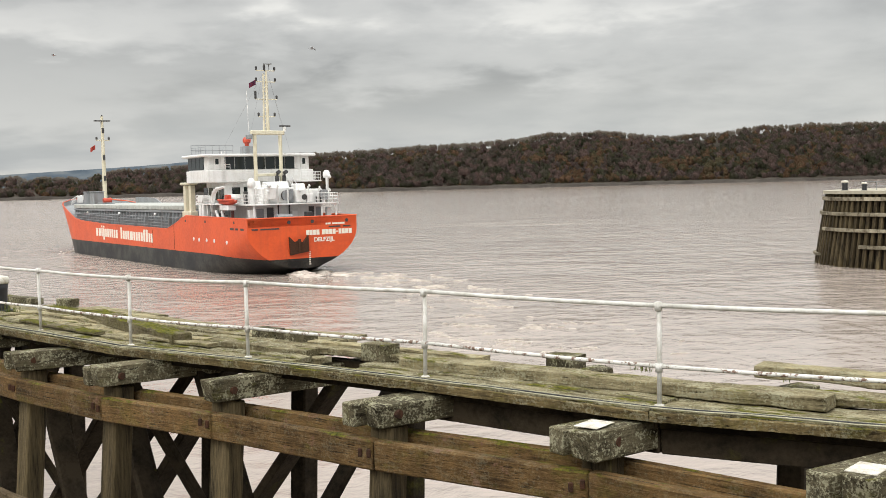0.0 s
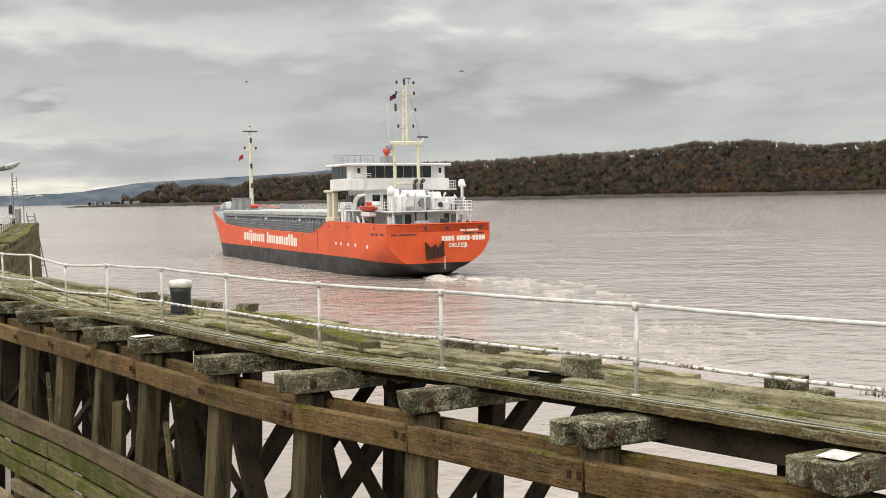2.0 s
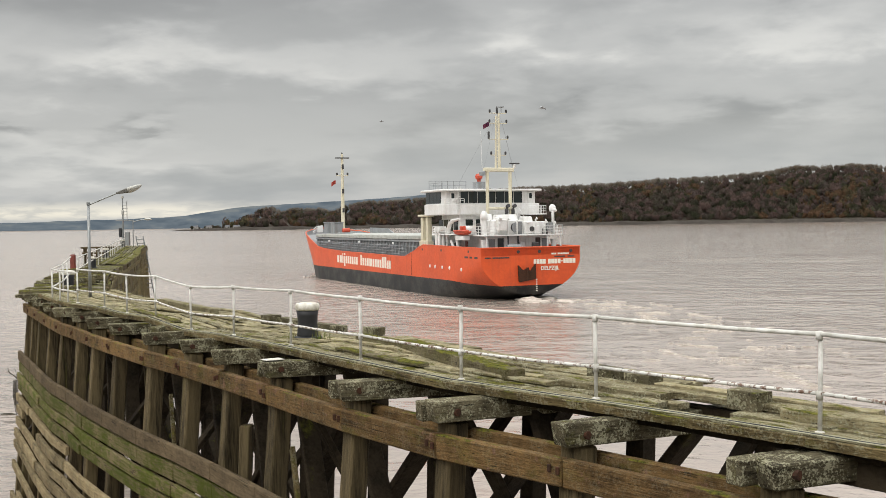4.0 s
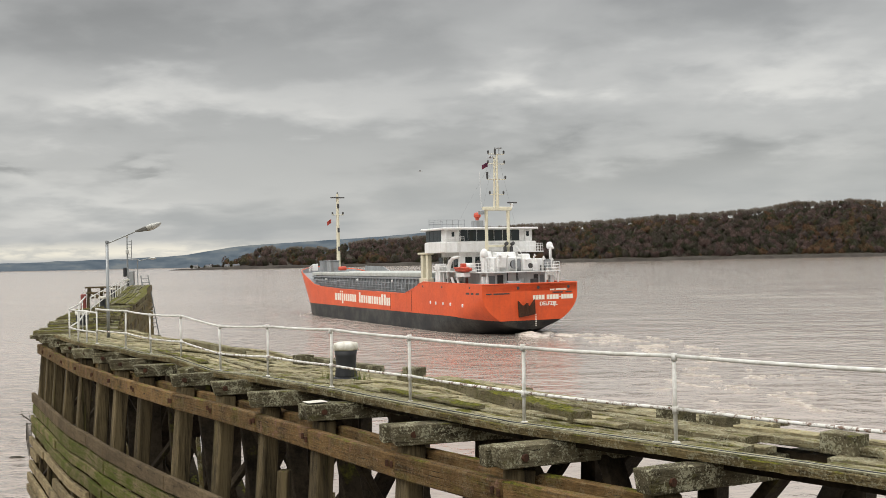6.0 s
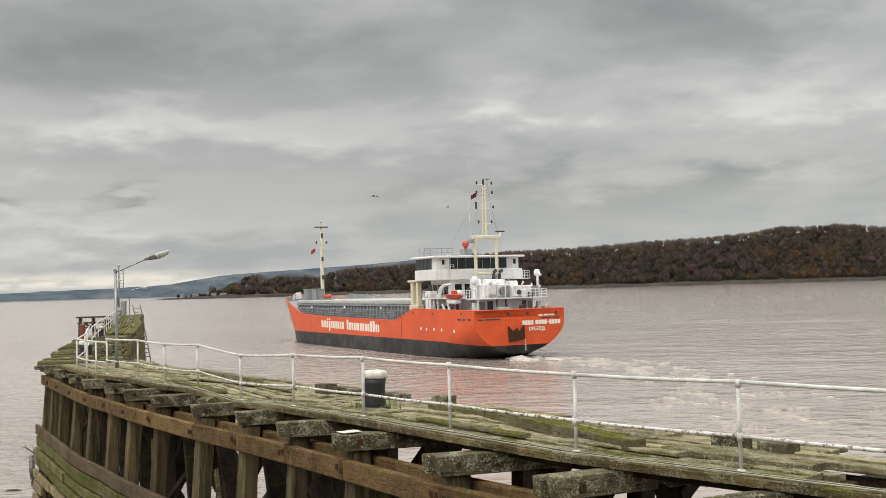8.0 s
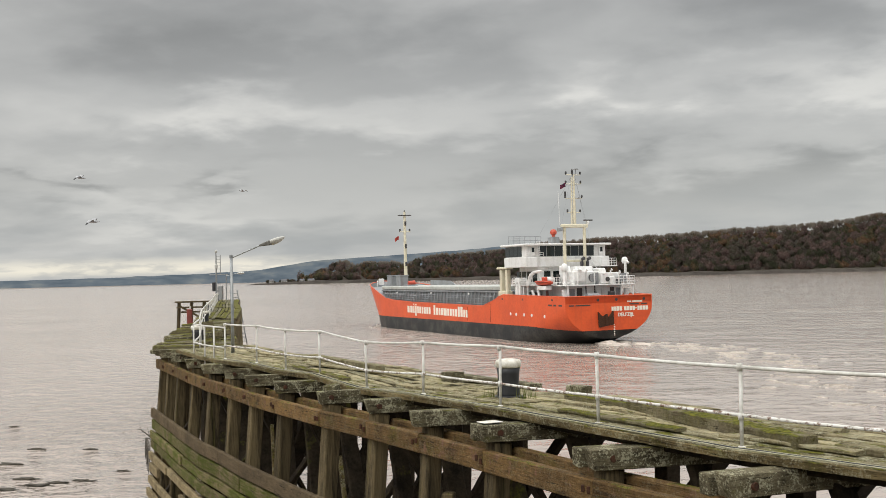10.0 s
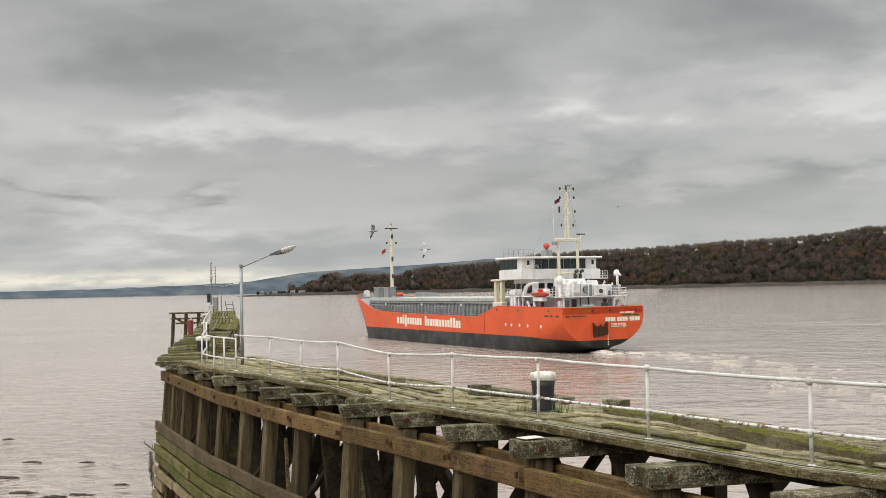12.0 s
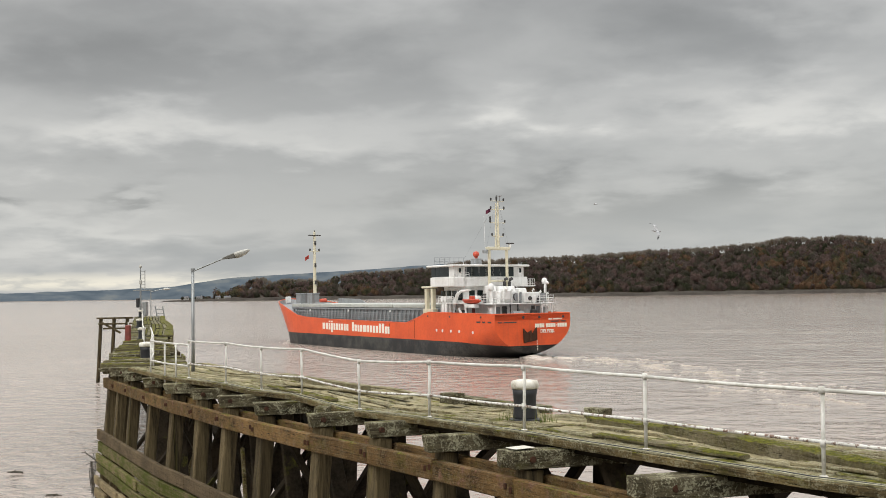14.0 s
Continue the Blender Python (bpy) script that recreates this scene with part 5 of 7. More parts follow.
def wake():
    """Churned water astern and along the hull, in rigid pieces that follow the ship."""
    rng = random.Random(9)
    w = thing("wake", "churned pale brown foam trailing from the ship's stern", "wake")
    for k in range(7):
        bm = bmesh.new()
        bmesh.ops.create_icosphere(bm, subdivisions=3, radius=1.0)
        sx, sy, sz = rng.uniform(1.4, 2.6), rng.uniform(0.8, 1.7), rng.uniform(0.25, 0.6) if k < 4 else 0.2
        c = Vector((1.2 - 1.1 * k + rng.uniform(-0.5, 0.5), rng.uniform(-3.0, 2.2), 0.03))
        for v in bm.verts:
            d = noise.noise(v.co * 2.2 + Vector((k * 7, 0, 0))) * 0.35 + noise.noise(v.co * 6 + Vector((k, 3, 0))) * 0.2
            v.co = Vector((v.co.x * sx, v.co.y * sy, v.co.z * sz)) * (1 + d) + c
        part("wash_crest", bm, M["foam"], w, "", True)
    verts, faces = [], []

    def fleck(x, y, l, b, turn, h):
        """One irregular low ridge of foam."""
        i, n = len(verts), 9
        ca, sa = math.cos(turn), math.sin(turn)
        for ring, (kk, z) in enumerate(((1.0, 0.0), (0.55, h))):
            for j in range(n):
                t = 2 * math.pi * j / n
                r = kk * (0.65 + 0.6 * rng.random())
                u, v = l * math.cos(t) * r, b * math.sin(t) * r
                verts.append((x + ca * u - sa * v, y + sa * u + ca * v, z + 0.004))
        for j in range(n):
            faces.append((i + j, i + (j + 1) % n, i + n + (j + 1) % n, i + n + j))
        faces.append(tuple(range(i + n, i + 2 * n)))

    trail = [(0, -1.0), (8, -4.0), (13, -4.8), (28, -2.0), (45, 6.6), (58, 13.7), (76, 21.0)]
    for _ in range(2700):
        d = rng.uniform(0, 1) ** 1.25 * 74
        spread = 1.7 + d * 0.028
        y = lerp_table(d, trail) + rng.gauss(0, spread)
        thick = 0.16 - d * 0.006 if d < 50 else 0.02 - (d - 50) * 0.002
        if noise.noise((d * 0.22, y * 0.5, 2.0)) + thick < 0.19:
            continue
        l = rng.uniform(0.12, 0.75)
        fleck(-1 - d, y, l, rng.uniform(0.02, 0.055), rng.gauss(1.03, 0.45), 0.04 + 0.04 * rng.random())
    for _ in range(60):
        s = rng.uniform(74, 93)
        for side in (1, -1):
            y = half_breadth(s, 0.2) + abs(rng.gauss(0.3, 1.0)) + max(0, 88 - s) * 0.08
            l = rng.uniform(0.2, 0.9)
            fleck(s, side * y, l, l * 0.25, side * -0.5, 0.08)
    me = bpy.data.meshes.new("foam")
    me.from_pydata(verts, [], faces)
    me.materials.append(M["foam"])
    ob = new("foam", me)
    ob.parent = w
    ob["kind"] = "stuff"
    return w


WAKE = wake()
# built at 90 m, drawn out to her true length
for whole in (SHIP, WAKE):
    for piece in whole.children:
        piece.matrix_basis = Matrix.Scale(1.058, 4) @ piece.matrix_basis

# ---------------------------------------------------------------- timber jetty
DECK = 8.6
FRONT = [(12.6, 1.9), (10.0, 4.0), (7.6, 6.2), (5.62, 8.3), (3.37, 10.06), (1.16, 12.0), (-0.69, 13.5), (-2.55, 15.4), (-4.6, 17.8), (-6.2, 19.65), (-7.75, 21.35),
         (-9.35, 23.0), (-11.3, 25.2), (-12.8, 26.95), (-14.2, 28.75), (-15.6, 30.4), (-17.3, 32.7), (-19.0, 35.1), (-20.3, 36.9), (-21.3, 38.3)]
POSTS = [(11.7, 5.4), (9.1, 7.05), (6.52, 8.63), (4.11, 10.88), (1.64, 13.01), (-0.40, 14.65), (-2.48, 16.90), (-4.44, 19.2), (-6.45, 21.5), (-8.35, 23.75),
         (-10.3, 26.1), (-11.75, 27.45), (-13.4, 29.4), (-15.1, 31.0)]
BATTER = 0.085


def tangent(k, line=FRONT):
    a, b = Vector(line[max(k - 1, 0)]), Vector(line[min(k + 1, len(line) - 1)])
    return (b - a).normalized()


def inward(k, line=FRONT):
    """The level direction across the jetty, away from its front face."""
    t = tangent(k, line)
    return Vector((t.y, -t.x))


def at(k, back=0.0, shift=0.0):
    p = Vector(FRONT[k]) + inward(k) * back + tangent(k) * shift
    return p


def up3(p, z):
    return Vector((p.x, p.y, z))


def dip(k):
    """The deck sags in the middle of its length and rises again towards the outer end."""
    return lerp_table(k, [(0, 0.0), (6, 0.0), (7, -0.02), (8, -0.06), (9, -0.16), (10, -0.05), (11, -0.06), (12, -0.04), (15, -0.04)])


rngj = random.Random(21)
frame_thing = thing("timber_jetty", "weathered timber jetty frame of piles, walings and braces", "jetty")


def jetty_frame():
    n = len(FRONT)
    rng = rngj
    for k in range(n):
        i3, t3 = inward(k), tangent(k)
        # front pile, battered outwards towards its foot
        bm = bmesh.new()
        top, bot = up3(at(k, 0.42), 8.13), up3(at(k, 0.42 - BATTER * 9.4), -1.2)
        baulk(bm, bot, top, rng.uniform(0.33, 0.38), rng.uniform(0.32, 0.36), 0.03, up=(i3.x, i3.y, 0))
        part("support_post", bm, M["pile"], frame_thing)
        # inner and rear piles, coloured darker for the shade under the deck
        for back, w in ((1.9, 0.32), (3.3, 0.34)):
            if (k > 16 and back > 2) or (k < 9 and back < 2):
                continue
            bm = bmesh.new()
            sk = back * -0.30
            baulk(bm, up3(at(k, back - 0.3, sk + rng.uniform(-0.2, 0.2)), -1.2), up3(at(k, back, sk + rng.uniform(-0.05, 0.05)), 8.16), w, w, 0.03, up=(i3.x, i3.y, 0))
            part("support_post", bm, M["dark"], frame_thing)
        # cap beam with a proud end
        twin = k in (4, 6, 7, 8, 3, 2)
        bm = bmesh.new()
        drop = rng.uniform(-0.02, 0.02)
        skew = -0.30 + rng.uniform(-0.04, 0.04)
        nose = rng.uniform(-0.10, 0.08)
        made = baulk(bm, up3(at(k, nose), 8.3 + drop), up3(at(k, 3.7, 3.7 * skew), 8.3), rng.uniform(0.28, 0.34), 0.30, 0.014)
        end = up3(at(k, nose), 8.3)
        for q in made:
            if (q.co - end).length < 0.4 and q.co.z < 8.3:
                q.co += up3(inward(k), 0) * 0.07
        worn(bm, 0.022, 3.6, k)
        cap = part("cap_beam", bm, M["beam"], frame_thing, "lichen-covered cap beam")
        part("bolt", one(tube, [up3(at(k, 0.30, -0.20), 8.3), up3(at(k, 0.30, -0.27), 8.3)], 0.055, 8), M["iron"], cap)
        part("bolt", one(tube, [up3(at(k, 0.30, 0.05), 8.3), up3(at(k, 0.30, 0.10), 8.3)], 0.055, 8), M["iron"], cap)
        if twin:
            bm = bmesh.new()
            baulk(bm, up3(at(k, 0.10, 0.40), 8.26), up3(at(k, 3.4, 0.40 - 1.0), 8.26), 0.24, 0.28, 0.014)
            worn(bm, 0.018, 2.5, k + 3)
            part("cap_beam", bm, M["beam"], frame_thing, "lichen-covered cap beam")
        if k in (2, 3, 8):
            bm = bmesh.new()
            m, ln = along(up3(at(k, 0.05), 8.462), up3(at(k, 0.42), 8.462))
            box(bm, 0, ln, -0.14, 0.14, 0, 0.012, 0.004, m)
            part("lead_cap", bm, M["capwhite"], cap, "pale metal capping")
        # transverse brace in the bent
        if k < 5:
            continue
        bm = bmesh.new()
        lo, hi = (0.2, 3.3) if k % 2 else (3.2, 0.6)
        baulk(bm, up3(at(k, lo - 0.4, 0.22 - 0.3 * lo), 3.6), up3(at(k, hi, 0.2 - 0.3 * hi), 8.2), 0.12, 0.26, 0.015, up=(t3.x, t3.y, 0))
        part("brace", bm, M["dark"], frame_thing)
    # walings: outer and inner, in overlapping lengths
    for k in range(0, n - 1):
        for back, z0, z1, th, mat in ((0.16, 7.63, 7.99, 0.16, "waling"), (0.70, 7.70, 8.02, 0.15, "waling")):
            a, b = at(k, back), at(k + 1, back)
            d = (b - a).normalized()
            if back < 0.5:
                e = 0.35 if k == n - 2 else 0.0
                a, b = a + d * 0.006, b + d * e - d * 0.006
            bm = bmesh.new()
            baulk(bm, up3(a, (z0 + z1) / 2), up3(b, (z0 + z1) / 2), th, z1 - z0, 0.02)
            worn(bm, 0.012, 3.0, k)
            w = part("waling", bm, M[mat], frame_thing, "brown rust-stained waling")
            if back < 0.5:
                o = inward(k)
                for dx in (-0.07, 0.07):
                    bb = bmesh.new()
                    q = at(k, 0.16) + (b - a).normalized() * dx + d * 0.12
                    box(bb, -0.026, 0.026, -0.022, 0.022, -0.05, 0.05, 0.008, Matrix.Translation(up3(q - o * 0.095, 7.83 + rng.uniform(-0.03, 0.03))))
                    part("bolt", bb, M["iron"], w)
    # long stringers under the deck
    for off in (0.05, 1.05, 1.9):
        for k in range(len(POSTS) - 1):
            if k < 4 and off > 1.5:
                continue
            p, q = Vector(POSTS[k]) + inward(k, POSTS) * off, Vector(POSTS[k + 1]) + inward(k + 1, POSTS) * off
            bm = bmesh.new()
            baulk(bm, up3(p, 8.43 + dip(k)), up3(q, 8.43 + dip(k + 1)), 0.2, 0.13, 0.01)
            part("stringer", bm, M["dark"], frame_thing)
    # deep beams under the landward stretch of the deck
    for k in range(3):
        for off in (0.12, 1.0):
            p, q = Vector(POSTS[k]) + inward(k, POSTS) * off, Vector(POSTS[k + 1]) + inward(k + 1, POSTS) * off
            bm = bmesh.new()
            baulk(bm, up3(p, 8.22), up3(q, 8.22), 0.24, 0.28, 0.015)
            part("stringer", bm, M["dark"], frame_thing)
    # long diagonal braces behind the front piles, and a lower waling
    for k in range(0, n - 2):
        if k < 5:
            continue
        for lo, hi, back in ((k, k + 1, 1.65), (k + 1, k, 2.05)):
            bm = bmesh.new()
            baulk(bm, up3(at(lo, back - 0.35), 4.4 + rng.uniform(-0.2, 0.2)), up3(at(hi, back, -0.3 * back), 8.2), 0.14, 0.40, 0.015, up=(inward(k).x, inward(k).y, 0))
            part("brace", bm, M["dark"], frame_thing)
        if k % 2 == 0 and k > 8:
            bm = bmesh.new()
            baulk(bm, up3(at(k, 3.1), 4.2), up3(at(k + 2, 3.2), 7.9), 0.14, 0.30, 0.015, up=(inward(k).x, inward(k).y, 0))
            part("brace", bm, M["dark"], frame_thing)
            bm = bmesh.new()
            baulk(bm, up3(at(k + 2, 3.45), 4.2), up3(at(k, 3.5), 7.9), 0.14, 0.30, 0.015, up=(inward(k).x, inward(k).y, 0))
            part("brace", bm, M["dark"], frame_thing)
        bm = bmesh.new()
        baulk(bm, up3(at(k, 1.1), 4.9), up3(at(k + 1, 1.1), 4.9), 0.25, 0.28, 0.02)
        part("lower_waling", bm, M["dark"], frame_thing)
    # lone pile head standing proud between the beams
    bm = bmesh.new()
    baulk(bm, up3(at(11, 0.5, 0.1), 7.6), up3(at(11, 0.45, 0.1), 8.56), 0.34, 0.32, 0.03, up=(1, 0, 0))
    worn(bm, 0.02, 3, 4)
    part("pile_head", bm, M["beam"], frame_thing, "weathered pile head")
    # small broken struts leaning among the piles
    for k, dz in ((8, -0.2), (11, 0), (13, 0.2)):
        bm = bmesh.new()
        baulk(bm, up3(at(k, 1.0, 0.5), 5.0 + dz), up3(at(k, 1.3, 1.6), 6.6 + dz), 0.10, 0.2, 0.015)
        part("loose_strut", bm, M["timber"], frame_thing)
    for k in (9,):
        bm = bmesh.new()
        baulk(bm, up3(at(k, 0.35, -0.42), 4.2), up3(at(k, 0.5, -0.42), 6.9), 0.3, 0.22, 0.02, up=(1, 0, 0))
        part("fender_stub", bm, M["pile"], frame_thing)


jetty_frame()


def fender_wall():
    """Horizontal fender planks bolted to the battered piles, green with algae higher up, gaps where some are lost."""
    rng = random.Random(31)
    wall = thing("fender_wall", "horizontal timber fender planks green with algae on the jetty piles", "fender")
    n = len(FRONT)
    z = 6.12
    for row in range(15):
        hgt = 0.37 if row < 2 else rng.uniform(0.27, 0.33)
        gap = 0.065 if row < 3 else rng.uniform(0.10, 0.16)
        z0 = z - hgt
        k = row % 2
        while k < n - 1:
            span = 3 if rng.random() < 0.6 else 2
            e = min(k + span, n - 1)
            lost = row >= 4 and rng.random() < 0.16
            if not lost:
                bm = bmesh.new()
                for q in range(k, e):
                    push = BATTER * (8.1 - (z + z0) / 2) + 0.02 + (0.05 if row == 0 else 0.03 * math.sin(row * 2.3 + k))
                    a, b = at(q, 0.16 - push), at(q + 1, 0.16 - push)
                    d = (b - a).normalized()
                    ga = 0.012 if q == k else 0.0
                    gb = 0.012 if q == e - 1 else 0.0
                    last = 0.25 if q + 1 == n - 1 else 0.0
                    baulk(bm, up3(a + d * ga, (z + z0) / 2), up3(b + d * (last - gb), (z + z0) / 2), 0.14, hgt, 0.02)
                worn(bm, 0.014, 2.0, row)
                mat = "topplank" if row == 0 else "green" if row in (1, 2, 3) else "fender"
                part("plank", bm, M[mat], wall)
            k = e
        z = z0 - gap


fender_wall()


RAIL = [Vector(p) for p in POSTS]
DECKLINE = POSTS + [(-17.0, 33.3), (-18.9, 35.9)]
DK = [Vector(p) for p in DECKLINE]
deck_thing = thing("jetty_deck", "uneven mossy timber deck of long planks with missing boards", "deck")


def rough_timber(bm, a, b, w, h, seed, amount, step=0.22, scale=5.5):
    """A plank cut into short lengths so that its edges can wander with rot and wear."""
    m, ln = along(a, b)
    n = max(2, int(ln / step))
    e = 0.012
    ring = [(-w / 2 + e, -h / 2), (w / 2 - e, -h / 2), (w / 2, h / 2 - e), (w / 2 - e, h / 2), (-w / 2 + e, h / 2), (-w / 2, h / 2 - e)]
    rows = []
    for i in range(n + 1):
        rows.append([bm.verts.new(m @ Vector((ln * i / n, p, q))) for p, q in ring])
    for p, q in zip(rows, rows[1:]):
        for j in range(6):
            bm.faces.new((p[j], p[(j + 1) % 6], q[(j + 1) % 6], q[j]))
    bm.faces.new(rows[0][::-1]), bm.faces.new(rows[-1])
    for v in bm.verts:
        v.co += noise.noise_vector(v.co * scale + Vector((seed * 1.7, 0, 0))) * amount * Vector((1, 1, 0.8)).length / 1.6


def jetty_deck():
    rng = random.Random(41)
    n = len(DECKLINE)
    for k in range(n - 1):
        t, i = tangent(k, DECKLINE), inward(k, DECKLINE)
        near = k < 4
        width = 1.35 if near else 2.5
        d, c = -0.235, 0
        while d < width:
            w = rng.uniform(0.20, 0.27)
            hole = (k == 3 and 0.0 < d < 0.65) or (k == 7 and d > 2.1)
            a0, b0 = DK[k] + inward(k, DECKLINE) * (d + w / 2), DK[k + 1] + inward(k + 1, DECKLINE) * (d + w / 2)
            u = (b0 - a0).normalized()
            lift = 0.0 if c < 2 else rng.uniform(-0.025, 0.04) + (0.05 if near and d > 0.5 else 0)
            za, zb = DECK - 0.045 + dip(k) + lift, DECK - 0.045 + dip(k + 1) + lift
            cuts = [0.0, rng.uniform(0.35, 0.65), 1.0] if rng.random() < 0.5 and c > 0 else [0.0, 1.0]
            pairs = list(zip(cuts, cuts[1:]))
            if hole:
                pairs = [(0.0, 0.42 + rng.uniform(-0.05, 0.05)), (0.72 + rng.uniform(-0.06, 0.04), 1.0)] if k == 3 else pairs[:1] if len(pairs) > 1 else []
            for f, g in pairs:
                p, q = a0 + (b0 - a0) * f + u * 0.006, a0 + (b0 - a0) * g - u * 0.006
                bm = bmesh.new()
                rough_timber(bm, up3(p, za + (zb - za) * f), up3(q, za + (zb - za) * g), w - 0.022, 0.085 if c else 0.11, k * 5 + c, 0.02)
                part("plank", bm, M["edge" if c < 3 else "deck"], deck_thing)
            d += w
            c += 1
    # front edge board
    for k in range(n - 1):
        a, b = DK[k] - inward(k, DECKLINE) * 0.27, DK[k + 1] - inward(k + 1, DECKLINE) * 0.27
        u = (b - a).normalized()
        bm = bmesh.new()
        rough_timber(bm, up3(a + u * 0.004, DECK - 0.06 + dip(k)), up3(b - u * 0.004, DECK - 0.06 + dip(k + 1)), 0.05, 0.11, k, 0.010, 0.1, 9)
        part("edge_board", bm, M["timber"], deck_thing, "grey lichened edge board")


jetty_deck()


def railing():
    rail = thing("jetty_railing", "white tubular handrail with a flaking lower rail along the jetty", "railing")
    n = len(POSTS)
    rng = random.Random(3)
    top = [up3(RAIL[k], DECK + 1.09 + dip(k) * 1.2 + rng.uniform(-0.015, 0.015)) for k in range(n)]
    mid = [up3(RAIL[k], DECK + 0.43 + dip(k) * 1.2 + rng.uniform(-0.012, 0.012)) for k in range(n)]
    corner = [Vector((RAIL[-1].x, RAIL[-1].y, DECK + 0.93)), Vector((-16.3, 32.1, DECK + 0.95)), Vector((-17.4, 33.6, DECK + 0.95)), Vector((-18.6, 36.6, DECK + 1.0)), Vector((-20.6, 41.0, DECK + 1.15))]
    corner_mid = [c - Vector((0, 0, 0.62)) for c in corner]
    for pts, mat, lab, r in ((top, "white", "white painted top rail", 0.026), (mid, "flaking", "lower rail with flaking paint", 0.023)):
        for k in range(n - 1):
            a, b = pts[k], pts[k + 1]
            sag = Vector((0, 0, -0.012))
            part("top_rail" if mat == "white" else "lower_rail", one(tube, [a, (a * 2 + b) / 3 + sag, (a + b * 2) / 3 + sag, b], r, 10), M[mat], rail, lab, True)
    for line in (corner, corner_mid):
        for a, b in zip(line, line[1:]):
            part("top_rail" if line is corner else "lower_rail", one(tube, [a, b], 0.028, 8), M["white"], rail, "", True)
    for k in range(n):
        p = RAIL[k]
        post = part("post", one(tube, [up3(p, DECK - 0.03 + dip(k)), up3(p + Vector((rng.uniform(-0.02, 0.02), 0)), DECK + 1.08 + dip(k) * 1.2)], 0.026, 10), M["white"], rail, "", True)
        for zz in (0.43, 1.09):
            part("collar", one(tube, [up3(p, DECK + zz - 0.06 + dip(k) * 1.2), up3(p, DECK + zz + 0.035 + dip(k) * 1.2)], 0.04, 10), M["white"], post, "", True)
        part("base_plate", one(lathe, [(0.055, -0.03), (0.055, 0.005), (0.03, 0.015)], 10, up3(p, DECK + 0.01 + dip(k))), M["white"], post)
    for c in corner[1:4] + [Vector((-15.7, 31.5, DECK + 0.94)), Vector((-19.6, 38.8, DECK + 1.05))]:
        part("post", one(tube, [Vector((c.x, c.y, DECK - 0.3)), c], 0.028, 8), M["white"], rail, "", True)


railing()


def lamp_post():
    lp = thing("street_lamp", "galvanised lamp post with an angled arm and a grey lantern", "lamp post", pose(-15.94, 33.5, DECK - 0.2))
    part("pole", one(tube, [(0, 0, 0), (0, 0, 1.2), (0.0, 0, 3.42)], [0.062, 0.05, 0.05], 12), M["galv"], lp, "", True)
    part("base_plate", one(box, -0.14, 0.14, -0.14, 0.14, 0.0, 0.03, 0.005), M["galv"], lp)
    part("cap", one(lathe, [(0.062, 3.36), (0.062, 3.44), (0.02, 3.46)], 12), M["galv"], lp)
    part("arm", one(tube, [(0.02, 0.01, 3.36), (0.95, 0.36, 3.78)], 0.026, 8), M["galv"], lp)
    bm = bmesh.new()
    ring = []
    for u, w, h in ((0.40, 0.10, 0.09), (0.46, 0.135, 0.115), (0.62, 0.14, 0.115), (0.78, 0.115, 0.09), (0.90, 0.05, 0.04), (0.93, 0.02, 0.02)):
        ring.append([(u, w * math.cos(t), h * math.sin(t) * (1.25 if math.sin(t) < 0 else 0.6)) for t in (2 * math.pi * i / 12 for i in range(12))])
    m, ln = along((0.85, 0.325, 3.74), (1.72, 0.66, 4.06))
    vs = [[bm.verts.new(m @ Vector(p)) for p in r] for r in ring]
    for a, b in zip(vs, vs[1:]):
        for i in range(12):
            bm.faces.new((a[i], a[(i + 1) % 12], b[(i + 1) % 12], b[i]))
    bm.faces.new(vs[0][::-1]), bm.faces.new(vs[-1])
    part("lantern", bm, M["lamp"], lp, "weathered grey lantern", True)
    bm = bmesh.new()
    gear = box(bm, 0.02, 0.44, -0.10, 0.10, -0.12, 0.06, 0.03, m)
    for q in gear:
        u = m.inverted() @ q.co
        if u.x < 0.2:
            q.co = m @ Vector((u.x, u.y * 0.4, u.z * 0.4 + 0.01))
    part("gear_box", bm, M["geargrey"], lp, "dark stained gear housing")


lamp_post()


def bollard(x, y, z, s, label):
    b = thing("bollard", label, "bollard", pose(x, y, z), "mooring bollards")
    part("body", one(lathe, [(0.235 * s, 0), (0.225 * s, 0.1 * s), (0.205 * s, 0.3 * s), (0.215 * s, 0.48 * s), (0.235 * s, 0.62 * s)], 24), M["black"], b, "black painted cast iron body", True)
    part("cap", one(lathe, [(0.240 * s, 0.60 * s), (0.255 * s, 0.63 * s), (0.258 * s, 0.69 * s), (0.235 * s, 0.745 * s), (0.14 * s, 0.765 * s), (0.01, 0.775 * s)], 24), M["capwhite"], b, "chalky white domed cap", True)
    part("base_flange", one(lathe, [(0.30 * s, 0), (0.30 * s, 0.04 * s), (0.24 * s, 0.06 * s)], 20), M["black"], b)
    return b


bollard(-4.53, 20.72, DECK - 0.04, 1.0, "black bollard with a white top on the mossy deck")
bollard(-20.9, 41.3, 8.30, 1.15, "stout bollard with a worn pale top by the corner rail")
bollard(-30.3, 62.1, 8.42, 0.95, "black bollard with a white top on the outer pier")
bollard(-40.6, 84.9, 8.42, 1.0, "black bollard with a white top on the outer pier")


